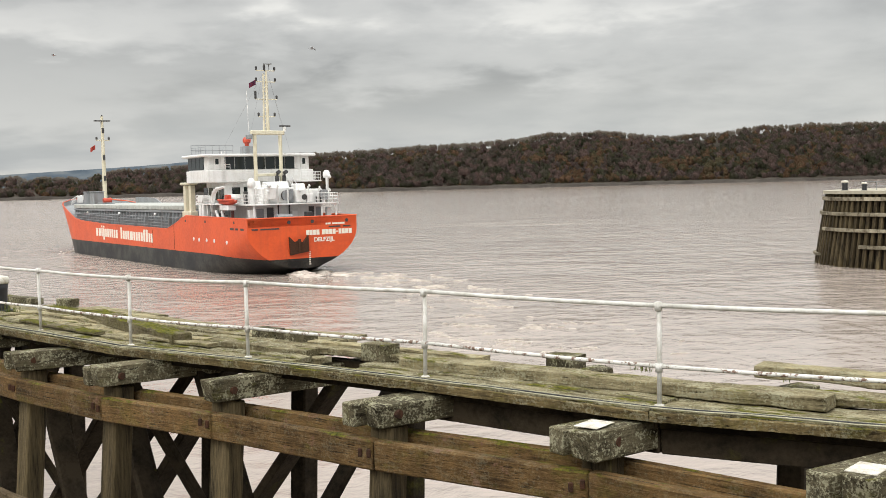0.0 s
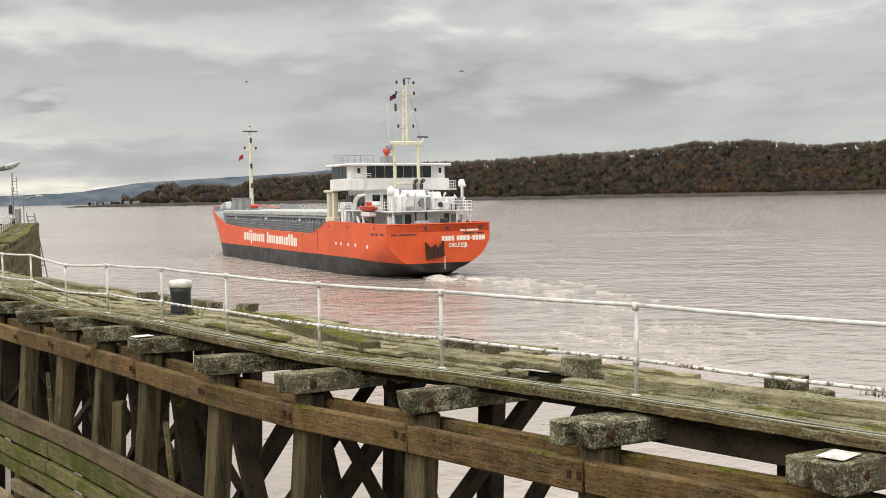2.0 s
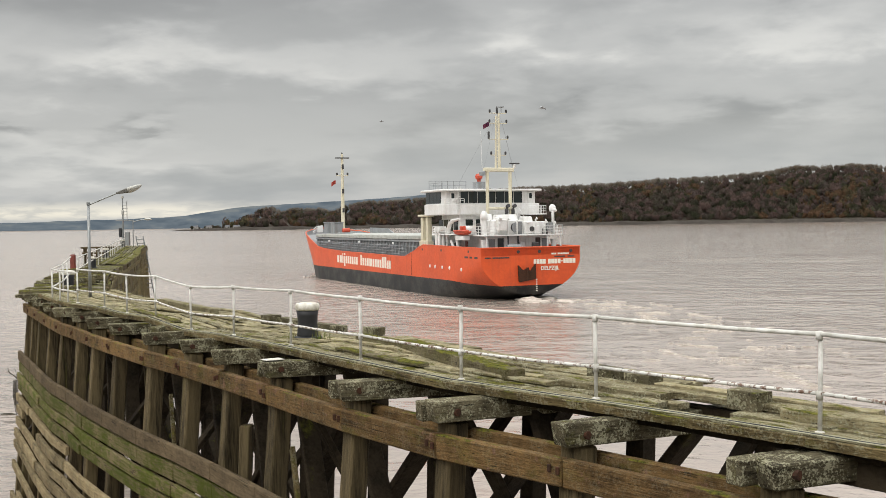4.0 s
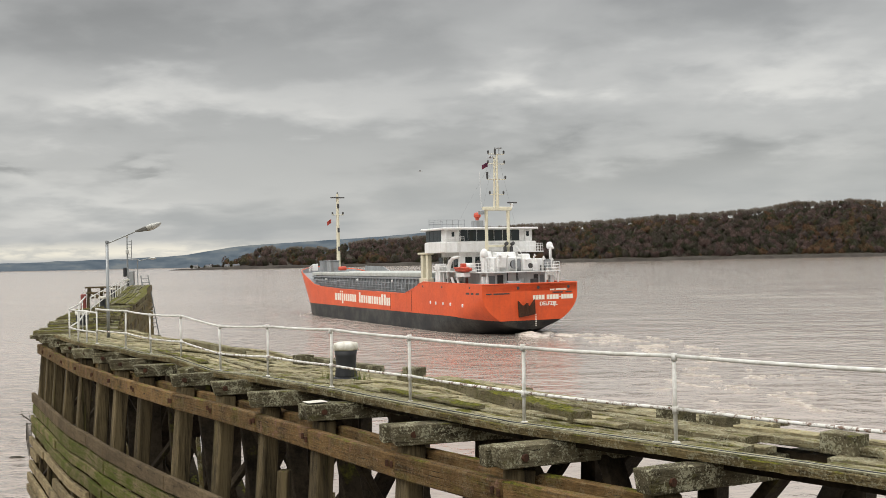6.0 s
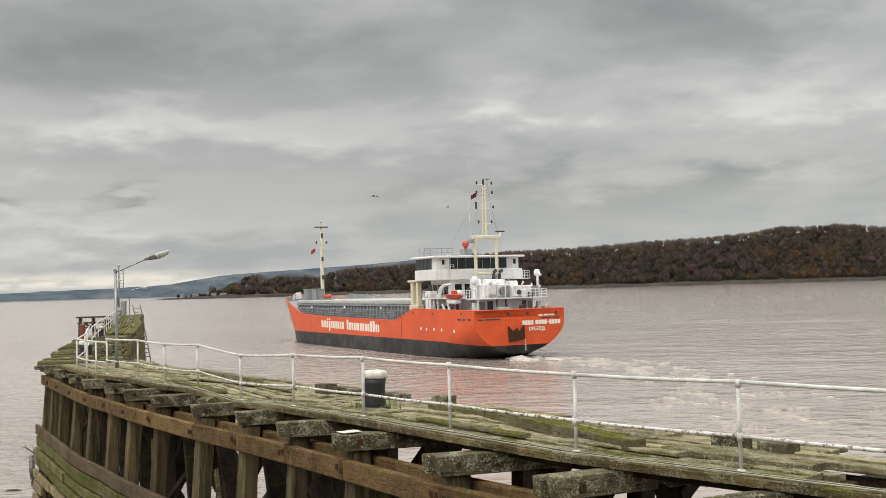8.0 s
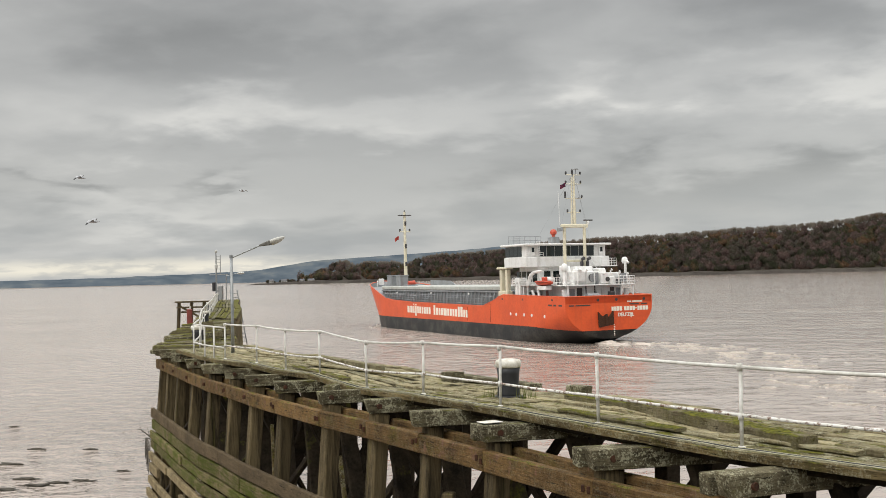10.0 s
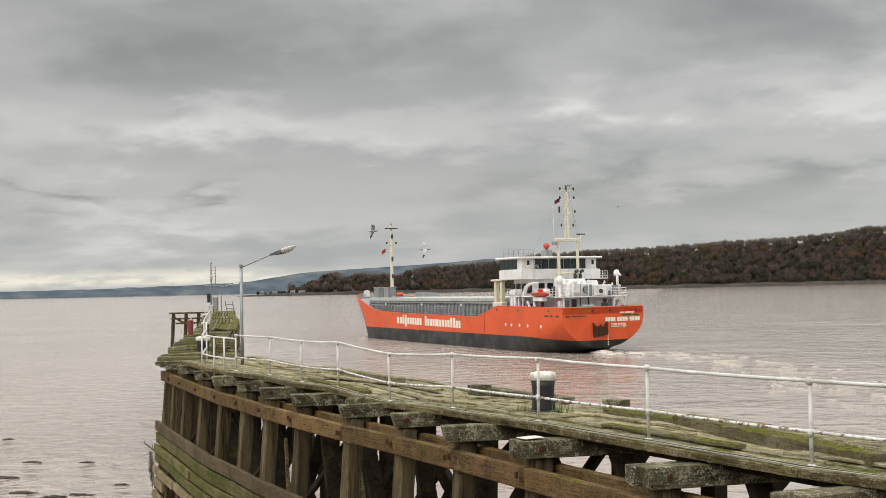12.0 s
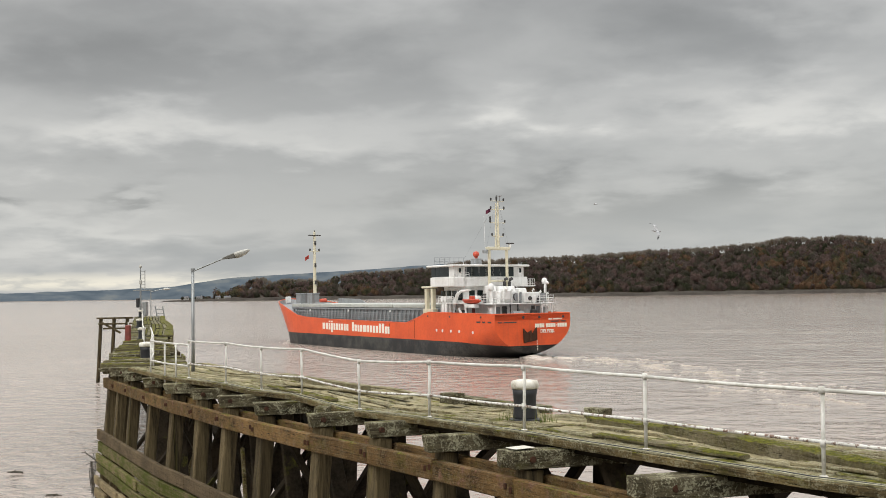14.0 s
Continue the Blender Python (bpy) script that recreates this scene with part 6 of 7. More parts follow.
def loose_timber(name, pts, w, h, label, mat="timber", seed=0, group="", ragged=0.022):
    bm = bmesh.new()
    for a, b in zip(pts, pts[1:]):
        m, ln = along(a, b)
        n = max(2, int(ln / 0.09))
        rings = []
        for i in range(n + 1):
            u = ln * i / n
            e = 0.012
            ring = [(-w / 2 + e, -h / 2), (w / 2 - e, -h / 2), (w / 2, -h / 2 + e), (w / 2, h / 2 - e), (w / 2 - e, h / 2), (-w / 2 + e, h / 2), (-w / 2, h / 2 - e), (-w / 2, -h / 2 + e)]
            rings.append([bm.verts.new(m @ Vector((u, p, q))) for p, q in ring])
        for p, q in zip(rings, rings[1:]):
            for j in range(8):
                bm.faces.new((p[j], p[(j + 1) % 8], q[(j + 1) % 8], q[j]))
        bm.faces.new(rings[0][::-1]), bm.faces.new(rings[-1])
    for v in bm.verts:
        v.co += noise.noise_vector(v.co * 2.3 + Vector((seed, 0, 0))) * 0.016 + noise.noise_vector(v.co * 11 + Vector((seed, 0, 0))) * ragged * 0.45
    return solid(name, bm, M[mat], label, "timber", group)


D = DECK
PLANKS = [((-8.0, 25.6, D - 0.02), (-11.3, 28.2, D + 0.03), 0.30, "deck", 21), ((-7.5, 25.1, D - 0.05), (-10.0, 27.3, D + 0.0), 0.26, "edge", 22),
          ((-9.2, 24.9, D - 0.06), (-11.6, 27.75, D + 0.0), 0.20, "mossy", 23), ((-1.2, 15.9, D + 0.05), (-3.2, 18.3, D + 0.04), 0.22, "mossy", 24),
          ((1.0, 14.0, D + 0.05), (-0.6, 15.5, D + 0.05), 0.24, "deck", 25)]
mossy = material("thick_moss_timber", (0.20, 0.17, 0.11), (0.05, 0.04, 0.02), 2.2, 0.95, bump=1.0, bump_scale=18, moss=0.98, lichen=0.2, grain=2.2)
M["mossy"] = mossy
M["pierdeck"] = material("silvered_pier_timber", (0.170, 0.152, 0.104), (0.040, 0.034, 0.022), 1.6, 0.9, bump=1.0, bump_scale=20, per_object=0.7, moss=0.5, lichen=0.5, grain=1.1)
loose_timber("baulk", [(-2.0, 18.7, D + 0.07), (0.42, 14.55, D + 0.08)], 0.33, 0.19, "broken mossy baulk lying along the deck", "mossy", 1, ragged=0.05)
loose_timber("kerb_timber", [(-3.3, 20.4, D + 0.02), (-2.05, 18.95, D + 0.02)], 0.24, 0.13, "mossy kerb timber at the deck's far edge", "mossy", 13, ragged=0.035)
loose_timber("baulk", [(8.2, 8.15, D + 0.07), (5.0, 10.85, D + 0.07), (3.9, 11.75, D + 0.07)], 0.34, 0.14, "long grey lichened baulk lying beside the rail", "deck", 2)
loose_timber("baulk", [(12.0, 6.9, D + 0.05), (8.2, 10.25, D + 0.07)], 0.34, 0.15, "grey baulk with grass growing on it", "deck", 3)
loose_timber("baulk", [(2.6, 13.1, D + 0.03), (0.9, 14.7, D + 0.02)], 0.4, 0.10, "grey lichened board lying loose on the deck", "deck", 4)
loose_timber("kerb_timber", [(-4.2, 22.4, D - 0.01), (-6.3, 24.6, D + 0.0)], 0.25, 0.14, "broken kerb timber at the deck's far edge", "beam", 5)
loose_timber("kerb_timber", [(-8.8, 26.5, D + 0.02), (-12.3, 31.2, D - 0.02)], 0.24, 0.2, "mossy kerb timber at the deck's far edge", "deck", 6)
for a, b, w, mat, seed in PLANKS:
    loose_timber("loose_plank", [a, b], w, 0.05, "loose weathered plank lying askew on the deck", mat, seed, "loose planks", 0.012)
for x, y, w, h, s, lab in ((3.55, 12.45, 0.30, 0.2, 7, "square timber block at the deck edge"), (6.0, 11.4, 0.24, 0.14, 8, "weathered pile stub at the deck edge"), (1.75, 14.9, 0.3, 0.16, 9, "low timber block at the deck edge"),
                           (2.3, 14.4, 0.3, 0.14, 10, "low timber block at the deck edge"), (-3.2, 21.2, 0.26, 0.14, 11, "mossy timber stub at the deck edge"), (-6.3, 23.7, 0.3, 0.18, 12, "square timber block at the deck edge")):
    loose_timber("timber_block", [(x - 0.17, y + 0.16, D + h * 0.62 - 0.02), (x + 0.17, y - 0.16, D + h * 0.62 - 0.02)], w, h * 1.25, lab, "beam", s, "timber stubs")


def cables():
    for off, r, mat, lab, zz in ((-0.262, 0.010, "rope", "pale cable clipped along the deck edge", 0.030), (-0.19, 0.011, "cable", "black cable lying along the deck planks", 0.026), (-0.12, 0.006, "rope", "thin pale cable lying along the deck planks", 0.022)):
        pts = []
        for k in range(len(POSTS) - 1):
            for j in range(6):
                u = j / 6
                p = RAIL[k].lerp(RAIL[k + 1], u) + inward(k, POSTS) * (off + 0.03 * noise.noise((k * 6 + j, off * 9, 0)))
                sag = 0.012 * noise.noise((k * 3 + j * 0.7, 4, off))
                pts.append(up3(p, DECK + zz + dip(k + u) + sag))
        bm = bmesh.new()
        tube(bm, pts, r, 6)
        solid("cable", bm, M[mat], lab, "cable", smooth=True)


cables()


def grass_tufts():
    rng = random.Random(77)
    verts, faces = [], []
    spots = [(-4.15, 20.3, 0.28), (-4.85, 20.5, 0.2), (8.4, 10.0, 0.12), (6.9, 10.9, 0.1), (-3.3, 20.9, 0.15)] + [(-1.4 + 0.12 * i, 17.7 - 0.18 * i, 0.1) for i in range(9)]
    for x, y, h in spots:
        for _ in range(34):
            a, r = rng.uniform(0, 6.3), rng.uniform(0, 0.22)
            px, py = x + r * math.cos(a), y + r * math.sin(a)
            l, b = h * rng.uniform(0.4, 1.1), rng.uniform(0, 6.3)
            i = len(verts)
            dx, dy = 0.006 * math.cos(b), 0.006 * math.sin(b)
            lx, ly = l * 0.4 * math.cos(b + 1.5), l * 0.4 * math.sin(b + 1.5)
            verts += [(px - dx, py - dy, D - 0.02), (px + dx, py + dy, D - 0.02), (px + lx, py + ly, D + l)]
            faces.append((i, i + 1, i + 2))
    me = bpy.data.meshes.new("grass")
    me.from_pydata(verts, [], faces)
    me.materials.append(material("short_grass", (0.09, 0.12, 0.02), (0.14, 0.13, 0.05), 6, 0.9))
    tagged(new("grass", me), "tufts of short grass growing from the rotten deck", "grass", kind="stuff")


grass_tufts()


# ---------------------------------------------------------------- outer pier beyond the corner
PIER_L = [(-20.8, 38.5), (-22.7, 43.5), (-28.0, 55.2), (-39.8, 82.0), (-52.7, 111.0), (-63.0, 134.5)]
PIER_R = [(-17.2, 36.8), (-20.9, 44.6), (-26.2, 56.0), (-38.4, 86.0), (-49.6, 111.0), (-59.4, 134.5)]


def outer_pier():
    rng = random.Random(51)
    pier = thing("outer_pier", "mossy timber pier head on dark piles reaching into the river", "pier")
    wl, wr = [Vector(p) for p in PIER_L], [Vector(p) for p in PIER_R]

    def walk_line(line, u):
        seg = [(b - a).length for a, b in zip(line, line[1:])]
        d = u * sum(seg)
        for s, a, b in zip(seg, line, line[1:]):
            if d <= s:
                return a.lerp(b, d / s)
            d -= s
        return line[-1]

    n = 104
    for i in range(n):
        u0, u1 = i / n, (i + rng.uniform(0.74, 0.92)) / n
        if i < 2:
            continue
        z = 8.42 + rng.uniform(-0.03, 0.03)
        bm = bmesh.new()
        q = [walk_line(wl, u0), walk_line(wl, u1), walk_line(wr, u1), walk_line(wr, u0)]
        out = rng.uniform(0, 0.4) if i < 26 else rng.uniform(0, 0.3)
        ac = (q[3] - q[0]).normalized()
        q[0], q[1] = q[0] - ac * out, q[1] - ac * out
        v = [bm.verts.new((p.x, p.y, zz + rng.uniform(-0.035, 0.035))) for zz in (z - 0.12, z) for p in q]
        for f in ((0, 1, 2, 3), (4, 5, 6, 7), (0, 1, 5, 4), (1, 2, 6, 5), (2, 3, 7, 6), (3, 0, 4, 7)):
            bm.faces.new([v[j] for j in f])
        part("deck_board", bm, M[("mossy", "pierdeck", "pierdeck")[i % 3]], pier)
    for i in range(0, 80):
        u = 0.04 + 0.955 * i / 79
        for line, lean in ((wl, 0.4), (wr, -0.3)):
            p = walk_line(line, u)
            bm = bmesh.new()
            baulk(bm, (p.x - lean, p.y, -1.0), (p.x, p.y, 8.28), 0.36, 0.36, 0.03, up=(1, 0, 0))
            part("support_post", bm, M["pile"] if line is wl else M["timber"], pier)
    # mossy sheeting between the piles of the river side
    for i in range(50):
        a, b = walk_line(wr, 0.06 + 0.0186 * i), walk_line(wr, 0.06 + 0.0186 * i + 0.0182)
        for j in range(5):
            if rng.random() < 0.12:
                continue
            z = 8.22 - 0.52 * j
            bm = bmesh.new()
            baulk(bm, up3(a + Vector((0.22, 0)), z + rng.uniform(-0.05, 0.05)), up3(b + Vector((0.22, 0)), z + rng.uniform(-0.05, 0.05)), 0.1, 0.46, 0.02)
            worn(bm, 0.03, 2.0, i)
            part("plank", bm, M["mossy"] if rng.random() < 0.5 else M["pile"], pier)
    # cap beams stacked in steps where the pier leaves the corner
    for i in range(30):
        p = Vector((-20.7, 37.4)).lerp(Vector((-25.7, 50.0)), i / 29)
        d = Vector((0.93, 0.36 + rng.uniform(-0.22, 0.22))).normalized()
        a = p - d * rng.uniform(0.0, 0.35)
        z = 8.36 + 0.012 * i + rng.uniform(-0.06, 0.10)
        bm = bmesh.new()
        baulk(bm, up3(a, z), up3(a + d * rng.uniform(1.4, 2.6), z + rng.uniform(-0.05, 0.12)), rng.uniform(0.16, 0.32), rng.uniform(0.12, 0.28), 0.02)
        worn(bm, 0.04, 3.0, i)
        part("cap_beam", bm, M["mossy"] if i % 3 else M["beam"], pier, "weathered mossy beam end")
    for line in (wl, wr):
        for z in (8.0, 6.0, 4.2, 2.4):
            for a, b in zip(line, line[1:]):
                bm = bmesh.new()
                o = Vector((-0.22, 0.0)) if line is wl else Vector((0.22, 0))
                baulk(bm, up3(a + o, z), up3(b + o, z), 0.16, 0.32, 0.02)
                part("waling", bm, M["timber"], pier)
    # raised mossy edge on the river side
    for i in range(6):
        a, b = walk_line(wr, 0.30 + 0.11 * i), walk_line(wr, 0.30 + 0.11 * i + 0.105)
        bm = bmesh.new()
        baulk(bm, up3(a, 8.50), up3(b, 8.51), 0.55, 0.14, 0.03)
        worn(bm, 0.05, 1.0, i)
        part("kerb", bm, M["mossy"], pier)
    # long boards laid down the middle of the pier
    for i in range(5):
        for j in range(6):
            u0 = 0.30 + 0.135 * i + rng.uniform(0, 0.012)
            a, b, c, d = walk_line(wl, u0), walk_line(wr, u0), walk_line(wl, u0 + 0.12), walk_line(wr, u0 + 0.12)
            f = 0.36 + 0.105 * j
            bm = bmesh.new()
            baulk(bm, up3(a.lerp(b, f), 8.48 + rng.uniform(-0.01, 0.05)), up3(c.lerp(d, f), 8.48 + rng.uniform(-0.01, 0.05)), 0.23, 0.07, 0.012)
            worn(bm, 0.02, 1.5, i * 6 + j)
            part("deck_board", bm, M["pierdeck" if rng.random() < 0.6 else "mossy"], pier)
    # open timber frame on the seaward side
    f = bmesh.new()
    for p in (-67.2, -65.4, -63.6):
        baulk(f, (p - 0.5, 133.0, -1.0), (p, 133.0, 8.2), 0.36, 0.36, 0.03, up=(1, 0, 0))
    for z, e in ((8.28, 0.0), (7.55, 0.2), (6.95, 0.9)):
        baulk(f, (-67.7 + e, 132.8, z), (-62.8, 132.9, z + 0.04), 0.26, 0.22, 0.03)
    baulk(f, (-66.9, 132.7, 7.7), (-64.4, 132.7, 6.4), 0.2, 0.26, 0.03)
    part("fender_frame", f, M["pile"], pier, "open frame of dark timbers")
    # railing along the pier
    rl = bmesh.new()
    pts = [walk_line(wl, 0.10 + 0.05 * i) + Vector((0.7, 0.2)) for i in range(18)]
    for zz in (8.95, 9.5):
        tube(rl, [up3(p, zz) for p in pts], 0.03, 6)
    for p in pts:
        tube(rl, [up3(p, 8.35), up3(p, 9.5)], 0.03, 6)
    part("railing", rl, M["white"], pier, "white railing along the pier")
    lad = bmesh.new()
    base = Vector((-55.6, 126.4, 0))
    for dx in (0, 0.95):
        tube(lad, [base + Vector((dx, 0, 2)), base + Vector((dx - 1.4, 0, 9.8))], 0.07, 6)
    for k in range(13):
        z = 3.4 + 0.5 * k
        tube(lad, [base + Vector((-0.18 * (z - 2), 0, z)), base + Vector((0.95 - 0.18 * (z - 2), 0, z))], 0.05, 5)
    part("ladder", lad, M["galv"], pier, "grey steel ladder")
    lp = thing("beacon_mast", "slender navigation light mast on the pier head", "mast", pose(-61.9, 133.2, 8.42))
    part("pole", one(tube, [(0, 0, 0), (0, 0, 3.4), (0, 0, 6.3)], [0.15, 0.11, 0.07], 8), M["galv"], lp)
    part("pole", one(tube, [(0.6, 0, 3.4), (0.6, 0, 6.0)], 0.05, 6), M["galv"], lp)
    for k in range(6):
        part("bracket", one(box, -0.05, 0.65, -0.03, 0.03, 3.7 + 0.42 * k, 3.75 + 0.42 * k), M["galv"], lp)
    part("crossarm", one(box, -1.0, 1.6, -0.06, 0.06, 3.35, 3.45, 0.01), M["galv"], lp)
    part("light", one(lathe, [(0.12, 6.3), (0.18, 6.4), (0.18, 6.6), (0.05, 6.7)], 8), M["lamp"], lp)
    part("light", one(lathe, [(0.16, 4.2), (0.2, 4.3), (0.2, 4.7), (0.08, 4.8)], 8), M["lamp"], lp)
    part("side_post", one(tube, [(1.4, 0, 0), (1.4, 0, 3.3)], 0.06, 6), M["galv"], lp)
    arm = part("lamp_arm", one(tube, [(1.4, 0, 3.2), (2.6, 0, 3.45), (3.4, 0, 3.5)], 0.05, 6), M["galv"], lp)
    part("lantern", one(lathe, [(0.1, 3.36), (0.45, 3.44), (0.5, 3.56), (0.2, 3.68)], 12, (3.5, 0, 0)), M["lamp"], arm)
    part("cabinet", one(box, 0.3, 0.9, -0.2, 0.2, 0.1, 1.9, 0.03), M["galv"], lp)
    part("cabinet", one(box, -0.55, -0.14, -0.2, 0.2, 1.2, 2.4, 0.06), M["black"], lp, "dark hood on the mast")
    hs = thing("lifebuoy_housing", "red lifebuoy housing on the pier railing", "lifebuoy housing", pose(-28.3, 55.8, 8.42))
    part("panel", one(box, -0.16, 0.16, -0.09, 0.09, 0.15, 1.05, 0.06), M["lifebuoy"], hs)
    part("post", one(tube, [(0, 0.06, 0), (0, 0.06, 1.2)], 0.04, 8), M["white"], hs)
    bollard(-60.2, 129.4, 8.42, 1.2, "black bollard on the far pier head")


outer_pier()


# ---------------------------------------------------------------- round pier head across the entrance
def pier_head():
    head = thing("pier_head", "round timber pier head of vertical piles with pale rubbing strips", "pier")
    cx, cy, r = 73.8, 127.0, 14.2
    top = 9.05

    def pt(a, rr, z):
        return Vector((cx + rr * math.cos(a), cy + rr * math.sin(a), z))

    a0, a1, n = math.radians(150), math.radians(330), 52
    for i in range(n):
        a = a0 + (a1 - a0) * i / (n - 1)
        bm = bmesh.new()
        d = Vector((math.cos(a), math.sin(a), 0))
        baulk(bm, pt(a, r + 1.25, -1.5), pt(a, r - 0.35, top - 0.3), 0.46, 0.42, 0.04, up=d)
        part("support_post", bm, M["oldpile"], head)
    # dark sheet behind the piles, added as the shade in their gaps
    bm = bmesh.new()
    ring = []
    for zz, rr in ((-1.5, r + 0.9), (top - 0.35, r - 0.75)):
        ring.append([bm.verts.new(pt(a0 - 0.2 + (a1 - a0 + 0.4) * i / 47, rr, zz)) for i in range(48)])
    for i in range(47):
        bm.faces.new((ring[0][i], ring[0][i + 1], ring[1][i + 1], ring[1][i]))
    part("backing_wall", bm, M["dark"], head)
    for z, h, w, u0, u1 in ((8.1, 0.45, 0.3, 0.0, 1.0), (6.3, 0.42, 0.34, 0.0, 1.0), (4.4, 0.40, 0.38, 0.11, 1.0), (2.5, 0.40, 0.42, 0.3, 1.0), (1.2, 0.3, 0.42, 0.0, 0.14)):
        m = 40
        for i in range(m):
            t0, t1 = i / m, (i + 1) / m
            if t0 < u0 - 1e-6 or t1 > u1 + 1e-6:
                continue
            bm = bmesh.new()
            rr = r - 0.05 + (top - z) * 0.155
            baulk(bm, pt(a0 + (a1 - a0) * t0, rr, z), pt(a0 + (a1 - a0) * t1, rr, z), w, h, 0.03)
            part("rubbing_strip", bm, M["paletimber"], head, "pale timber rubbing strip")
    bm = bmesh.new()
    rim = [[bm.verts.new(pt(2 * math.pi * i / 72, rr, zz)) for i in range(72)] for rr, zz in ((r - 0.6, top - 0.4), (r + 0.15, top - 0.35), (r + 0.15, top), (r - 0.5, top + 0.04))]
    for p, q in zip(rim, rim[1:]):
        for i in range(72):
            bm.faces.new((p[i], p[(i + 1) % 72], q[(i + 1) % 72], q[i]))
    bm.faces.new(rim[-1])
    part("deck_slab", bm, M["concrete"], head, "pale concrete deck slab")
    rl = bmesh.new()
    pts = [pt(a0 + 0.75 + 0.16 * i, r - 2.4, top) for i in range(8)]
    for zz in (0.55, 1.1):
        tube(rl, [p + Vector((0, 0, zz)) for p in pts], 0.04, 6)
    for p in pts:
        tube(rl, [p, p + Vector((0, 0, 1.1))], 0.04, 6)
    part("railing", rl, M["galv"], head)
    p = pt(a0 + 0.48, r - 1.6, top)
    bollard(p.x, p.y, top + 0.03, 1.6, "black bollard with a white top on the concrete pier head")
    p = pt(a0 + 0.80, r - 1.8, top)
    bollard(p.x, p.y, top + 0.03, 1.3, "dark bollard on the concrete pier head")


pier_head()


# ---------------------------------------------------------------- drift weed and gulls
def drift():
    rng = random.Random(12)
    for x, y, l in ((-35.4, 53.7, 1.3), (-36.2, 52.9, 1.7), (-37.6, 51.6, 1.9), (-39.9, 64.8, 0.9), (-43.8, 64.6, 1.1), (-52.4, 74.7, 0.8), (-54.8, 74.6, 1.3), (-37.9, 54.6, 1.4), (-34.2, 54.4, 1.2), (-33.5, 57.5, 0.7), (-42.0, 59.0, 1.6)):
        bm = bmesh.new()
        bmesh.ops.create_icosphere(bm, subdivisions=3, radius=1.0)
        turn = rng.uniform(-0.3, 0.3)
        for v in bm.verts:
            k = 1 + 0.8 * noise.noise(v.co * 1.9 + Vector((x, y, 0))) + 0.4 * noise.noise(v.co * 5 + Vector((y, x, 0)))
            v.co = Vector((v.co.x * l * 0.55 * k, v.co.y * l * 0.16 * k, v.co.z * 0.09 * k)) + Vector((x, y, 0.0))
        solid("drift_weed", bm, M["weed"], "dark clump of drift weed floating on the brown water", "drift weed", "floating drift", smooth=True)


drift()


def caught_branch():
    """A bare branch and hanging weed caught on the end of the fender planks."""
    b = thing("driftwood_branch", "thin bare driftwood branch with hanging weed caught on the fender planks", "driftwood", pose(-21.45, 38.5, 4.6))
    part("stem", one(tube, [(0.0, -0.1, 0.1), (-0.28, 0.2, 0.3), (-0.55, 0.35, 0.42), (-0.85, 0.4, 0.60), (-1.0, 0.42, 0.57)], [0.035, 0.03, 0.024, 0.018, 0.008], 6), M["weed"], b)
    for dx, dz, tip in ((-0.4, 0.36, (-0.5, 0.3, 0.72)), (-0.7, 0.5, (-0.95, 0.5, 0.80)), (-0.3, 0.3, (-0.75, 0.1, 0.15))):
        part("twig", one(tube, [(dx, 0.28, dz), tip], [0.014, 0.006], 5), M["weed"], b)
    for k in range(5):
        x = -0.34 - 0.05 * k
        part("weed_strand", one(tube, [(x, 0.22, 0.3), (x - 0.04, 0.26, -0.3), (x + 0.03 * (k - 2), 0.24, -0.9 - 0.12 * (k % 3))], [0.012, 0.02, 0.008], 5), M["weed"], b)


caught_branch()


def gull(span):
    g = thing("gull", "grey and white gull in gliding flight", "gull", None, "gulls")
    b = bmesh.new()
    lathe(b, [(0.01, -0.30), (0.05, -0.2), (0.085, 0.0), (0.07, 0.14), (0.045, 0.22), (0.045, 0.28), (0.01, 0.36)], 10)
    for v in b.verts:
        v.co = Vector((v.co.z, v.co.y, v.co.x))
    part("body", b, M["gull"], g, "white body", True)
    for side in (1, -1):
        w = bmesh.new()
        prof = [(0.0, 0.10, -0.12, 0.02), (0.25, 0.13, -0.10, 0.13), (0.5, 0.06, -0.12, 0.10), (0.62, 0.0, -0.12, 0.03)]
        rows = [[w.verts.new((x, side * (y + 0.03), z + e)) for x, e in ((a, 0), (c, 0), (c, 0.012), (a, 0.02))] for y, a, c, z in prof]
        for p, q in zip(rows, rows[1:]):
            for k in range(4):
                w.faces.new((p[k], p[(k + 1) % 4], q[(k + 1) % 4], q[k]))
        w.faces.new(rows[0]), w.faces.new(rows[-1])
        wing = part("wing", w, M["gull"], g, "grey wing")
        t = bmesh.new()
        rows = [[t.verts.new((x, side * (y + 0.03), z + e)) for x, e in ((a, 0), (c, 0), (c, 0.012), (a, 0.012))] for y, a, c, z in ((0.625, 0.0, -0.12, 0.03), (0.78, -0.10, -0.15, -0.06))]
        for k in range(4):
            t.faces.new((rows[0][k], rows[0][(k + 1) % 4], rows[1][(k + 1) % 4], rows[1][k]))
        t.faces.new(rows[0]), t.faces.new(rows[1])
        part("wing_tip", t, M["gulldark"], wing, "black wing tip")
    return g


GULLS = [gull(1.4), gull(1.4), gull(1.4), gull(1.4)]


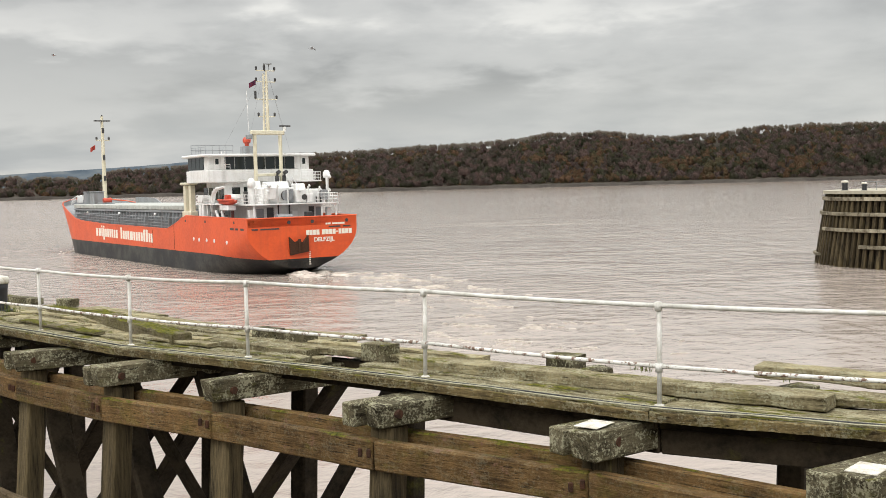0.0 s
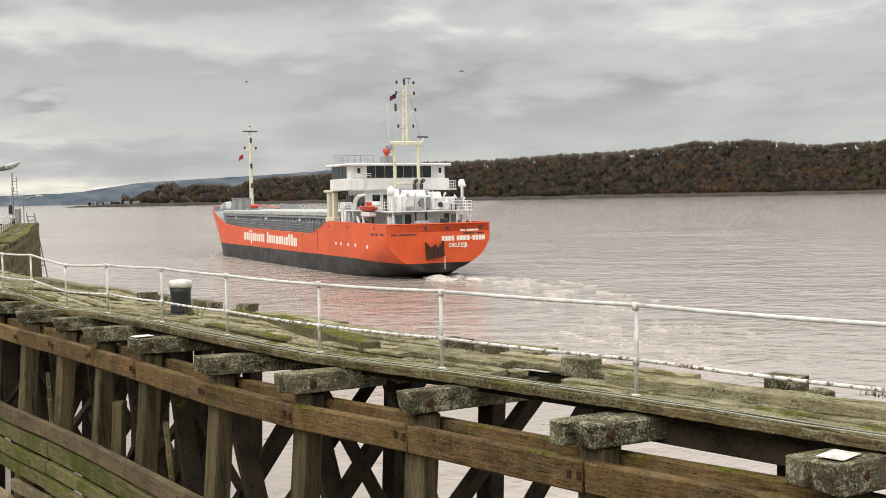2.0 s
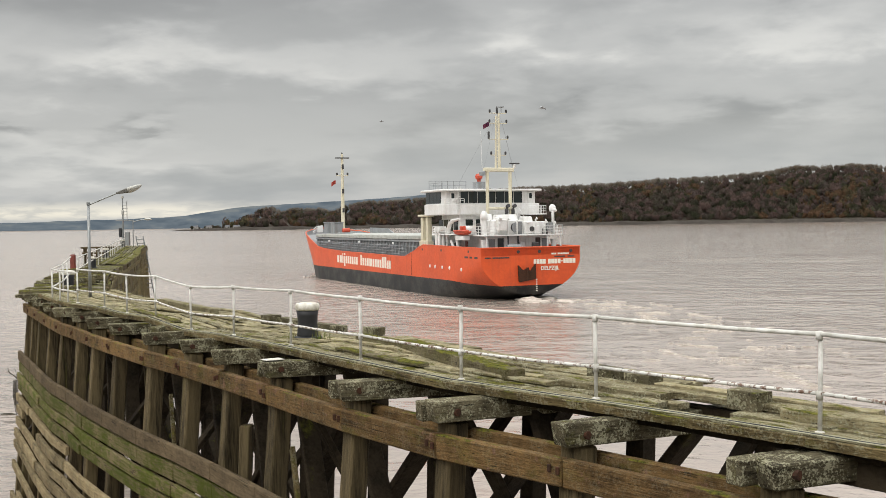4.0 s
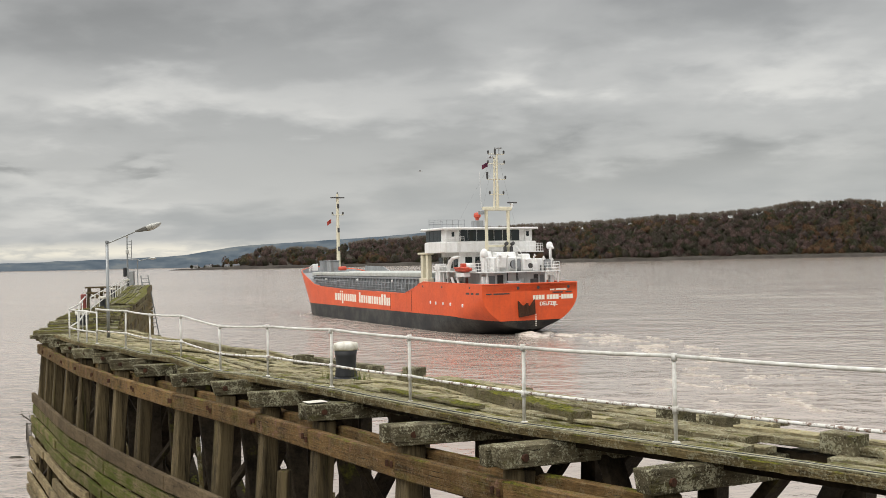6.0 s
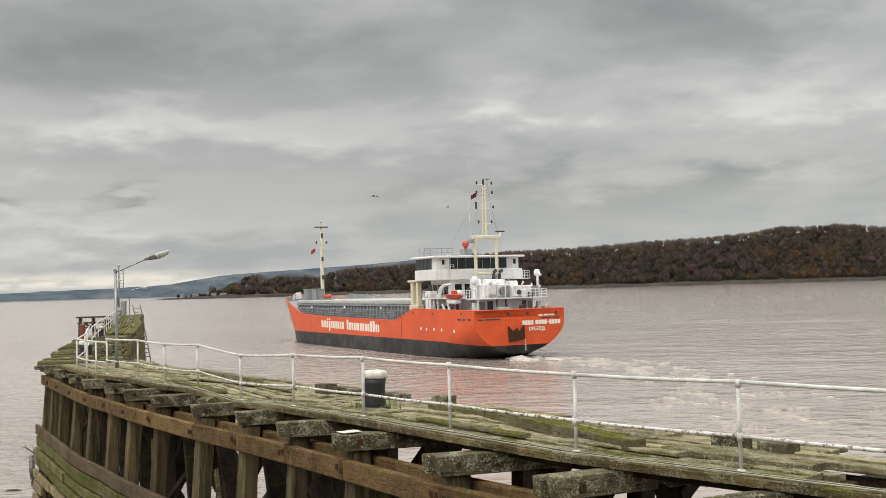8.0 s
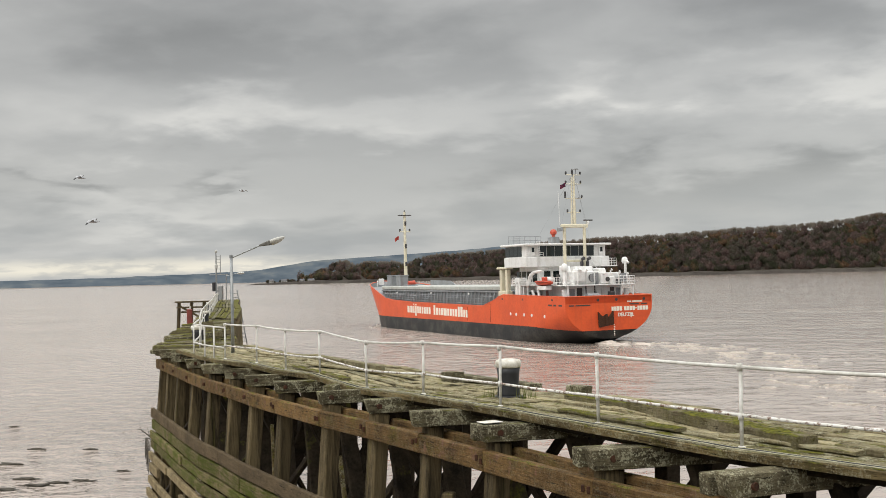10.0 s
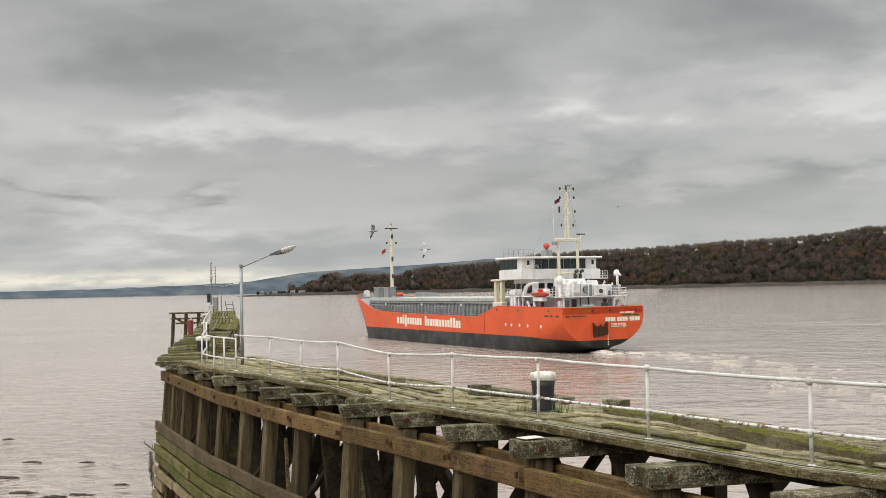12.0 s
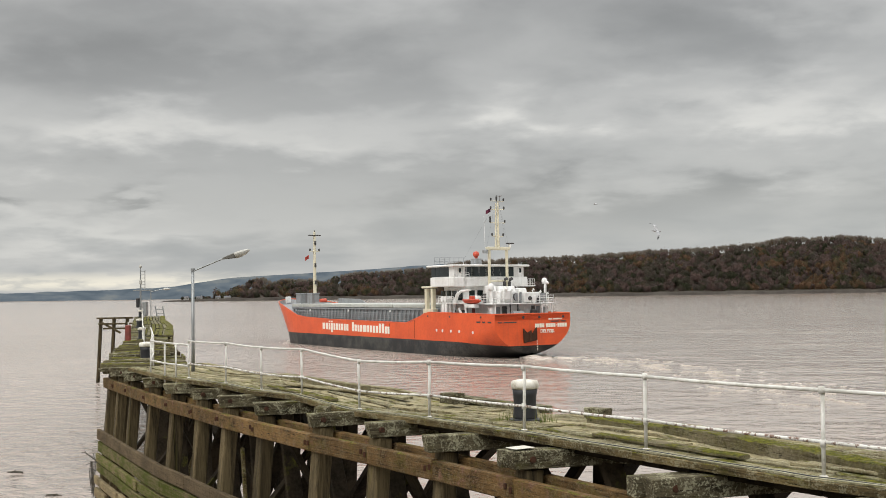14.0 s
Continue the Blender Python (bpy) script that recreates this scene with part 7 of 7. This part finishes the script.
# ---------------------------------------------------------------- what moves
def motions():
    course = [(0, -5.78, 136.04, 119.85), (1.5, -7.27, 140.99, 120.23), (3, -8.48, 145.63, 121.01), (6.5, -10.94, 155.58, 123.05), (7.5, -11.42, 158.58, 123.77),
              (9, -12.23, 163.4, 124.81), (12.5, -13.76, 176.29, 128.19), (14, -14.4, 180.71, 129.59)]
    walk(SHIP, [(t, pose(x, y, -0.63, 0, 0, h)) for t, x, y, h in course])
    walk(WAKE, [(t, pose(x, y, 0, 0, 0, h)) for t, x, y, h in course])
    walk(GULLS[0], [(0, pose(-96, 34, 27, 0, 0, 10)), (9, pose(-52, 56, 20, 0, 8, 10)), (11.5, pose(-23.1, 66.9, 15.0, 30, 0, 20)), (12, pose(-21.1, 67.6, 14.7, -30, 0, 20)), (12.5, pose(-17.8, 68.4, 15.25, -18, 0, 18)),
                    (13, pose(-13.1, 69.4, 15.6, 5, 0, 8)), (13.5, pose(-7.1, 70.2, 15.7, 32, 0, 15)), (14, pose(0.4, 70.4, 14.7, 42, 5, 25))])
    walk(GULLS[1], [(0, pose(-40, 150, 30, 0, 0, 10)), (11.5, pose(-11.6, 159.4, 21.7, 0, 0, 10)), (12.5, pose(-8.4, 159.7, 23.0, 0, 0, 10)), (14, pose(-3.7, 160.1, 23.6, 10, 0, 10))])
    walk(GULLS[3], [(0, pose(-84, 24, 24, 0, 0, 10)), (9, pose(-44, 48, 16, 10, 0, 10)), (11.5, pose(-18.6, 57.7, 13.0, 25, 0, 15)), (12, pose(-15.6, 58.6, 13.1, 35, 0, 15)), (12.5, pose(-9.2, 60.1, 11.6, 20, 0, 10)),
                    (13, pose(-1.8, 61.5, 10.1, -25, 0, 12)), (13.5, pose(6.8, 62.9, 8.7, 30, 0, 10)), (14, pose(16.6, 64.2, 8.1, 20, 0, 10))])
    walk(GULLS[2], [(0, pose(-2, 100, 24, 0, 0, 170)), (9, pose(-29.9, 105.2, 20.0, 0, 0, 170)), (11.3, pose(-80, 112, 22, 0, 0, 170)), (14, pose(-130, 118, 24, 0, 0, 170))])


motions()
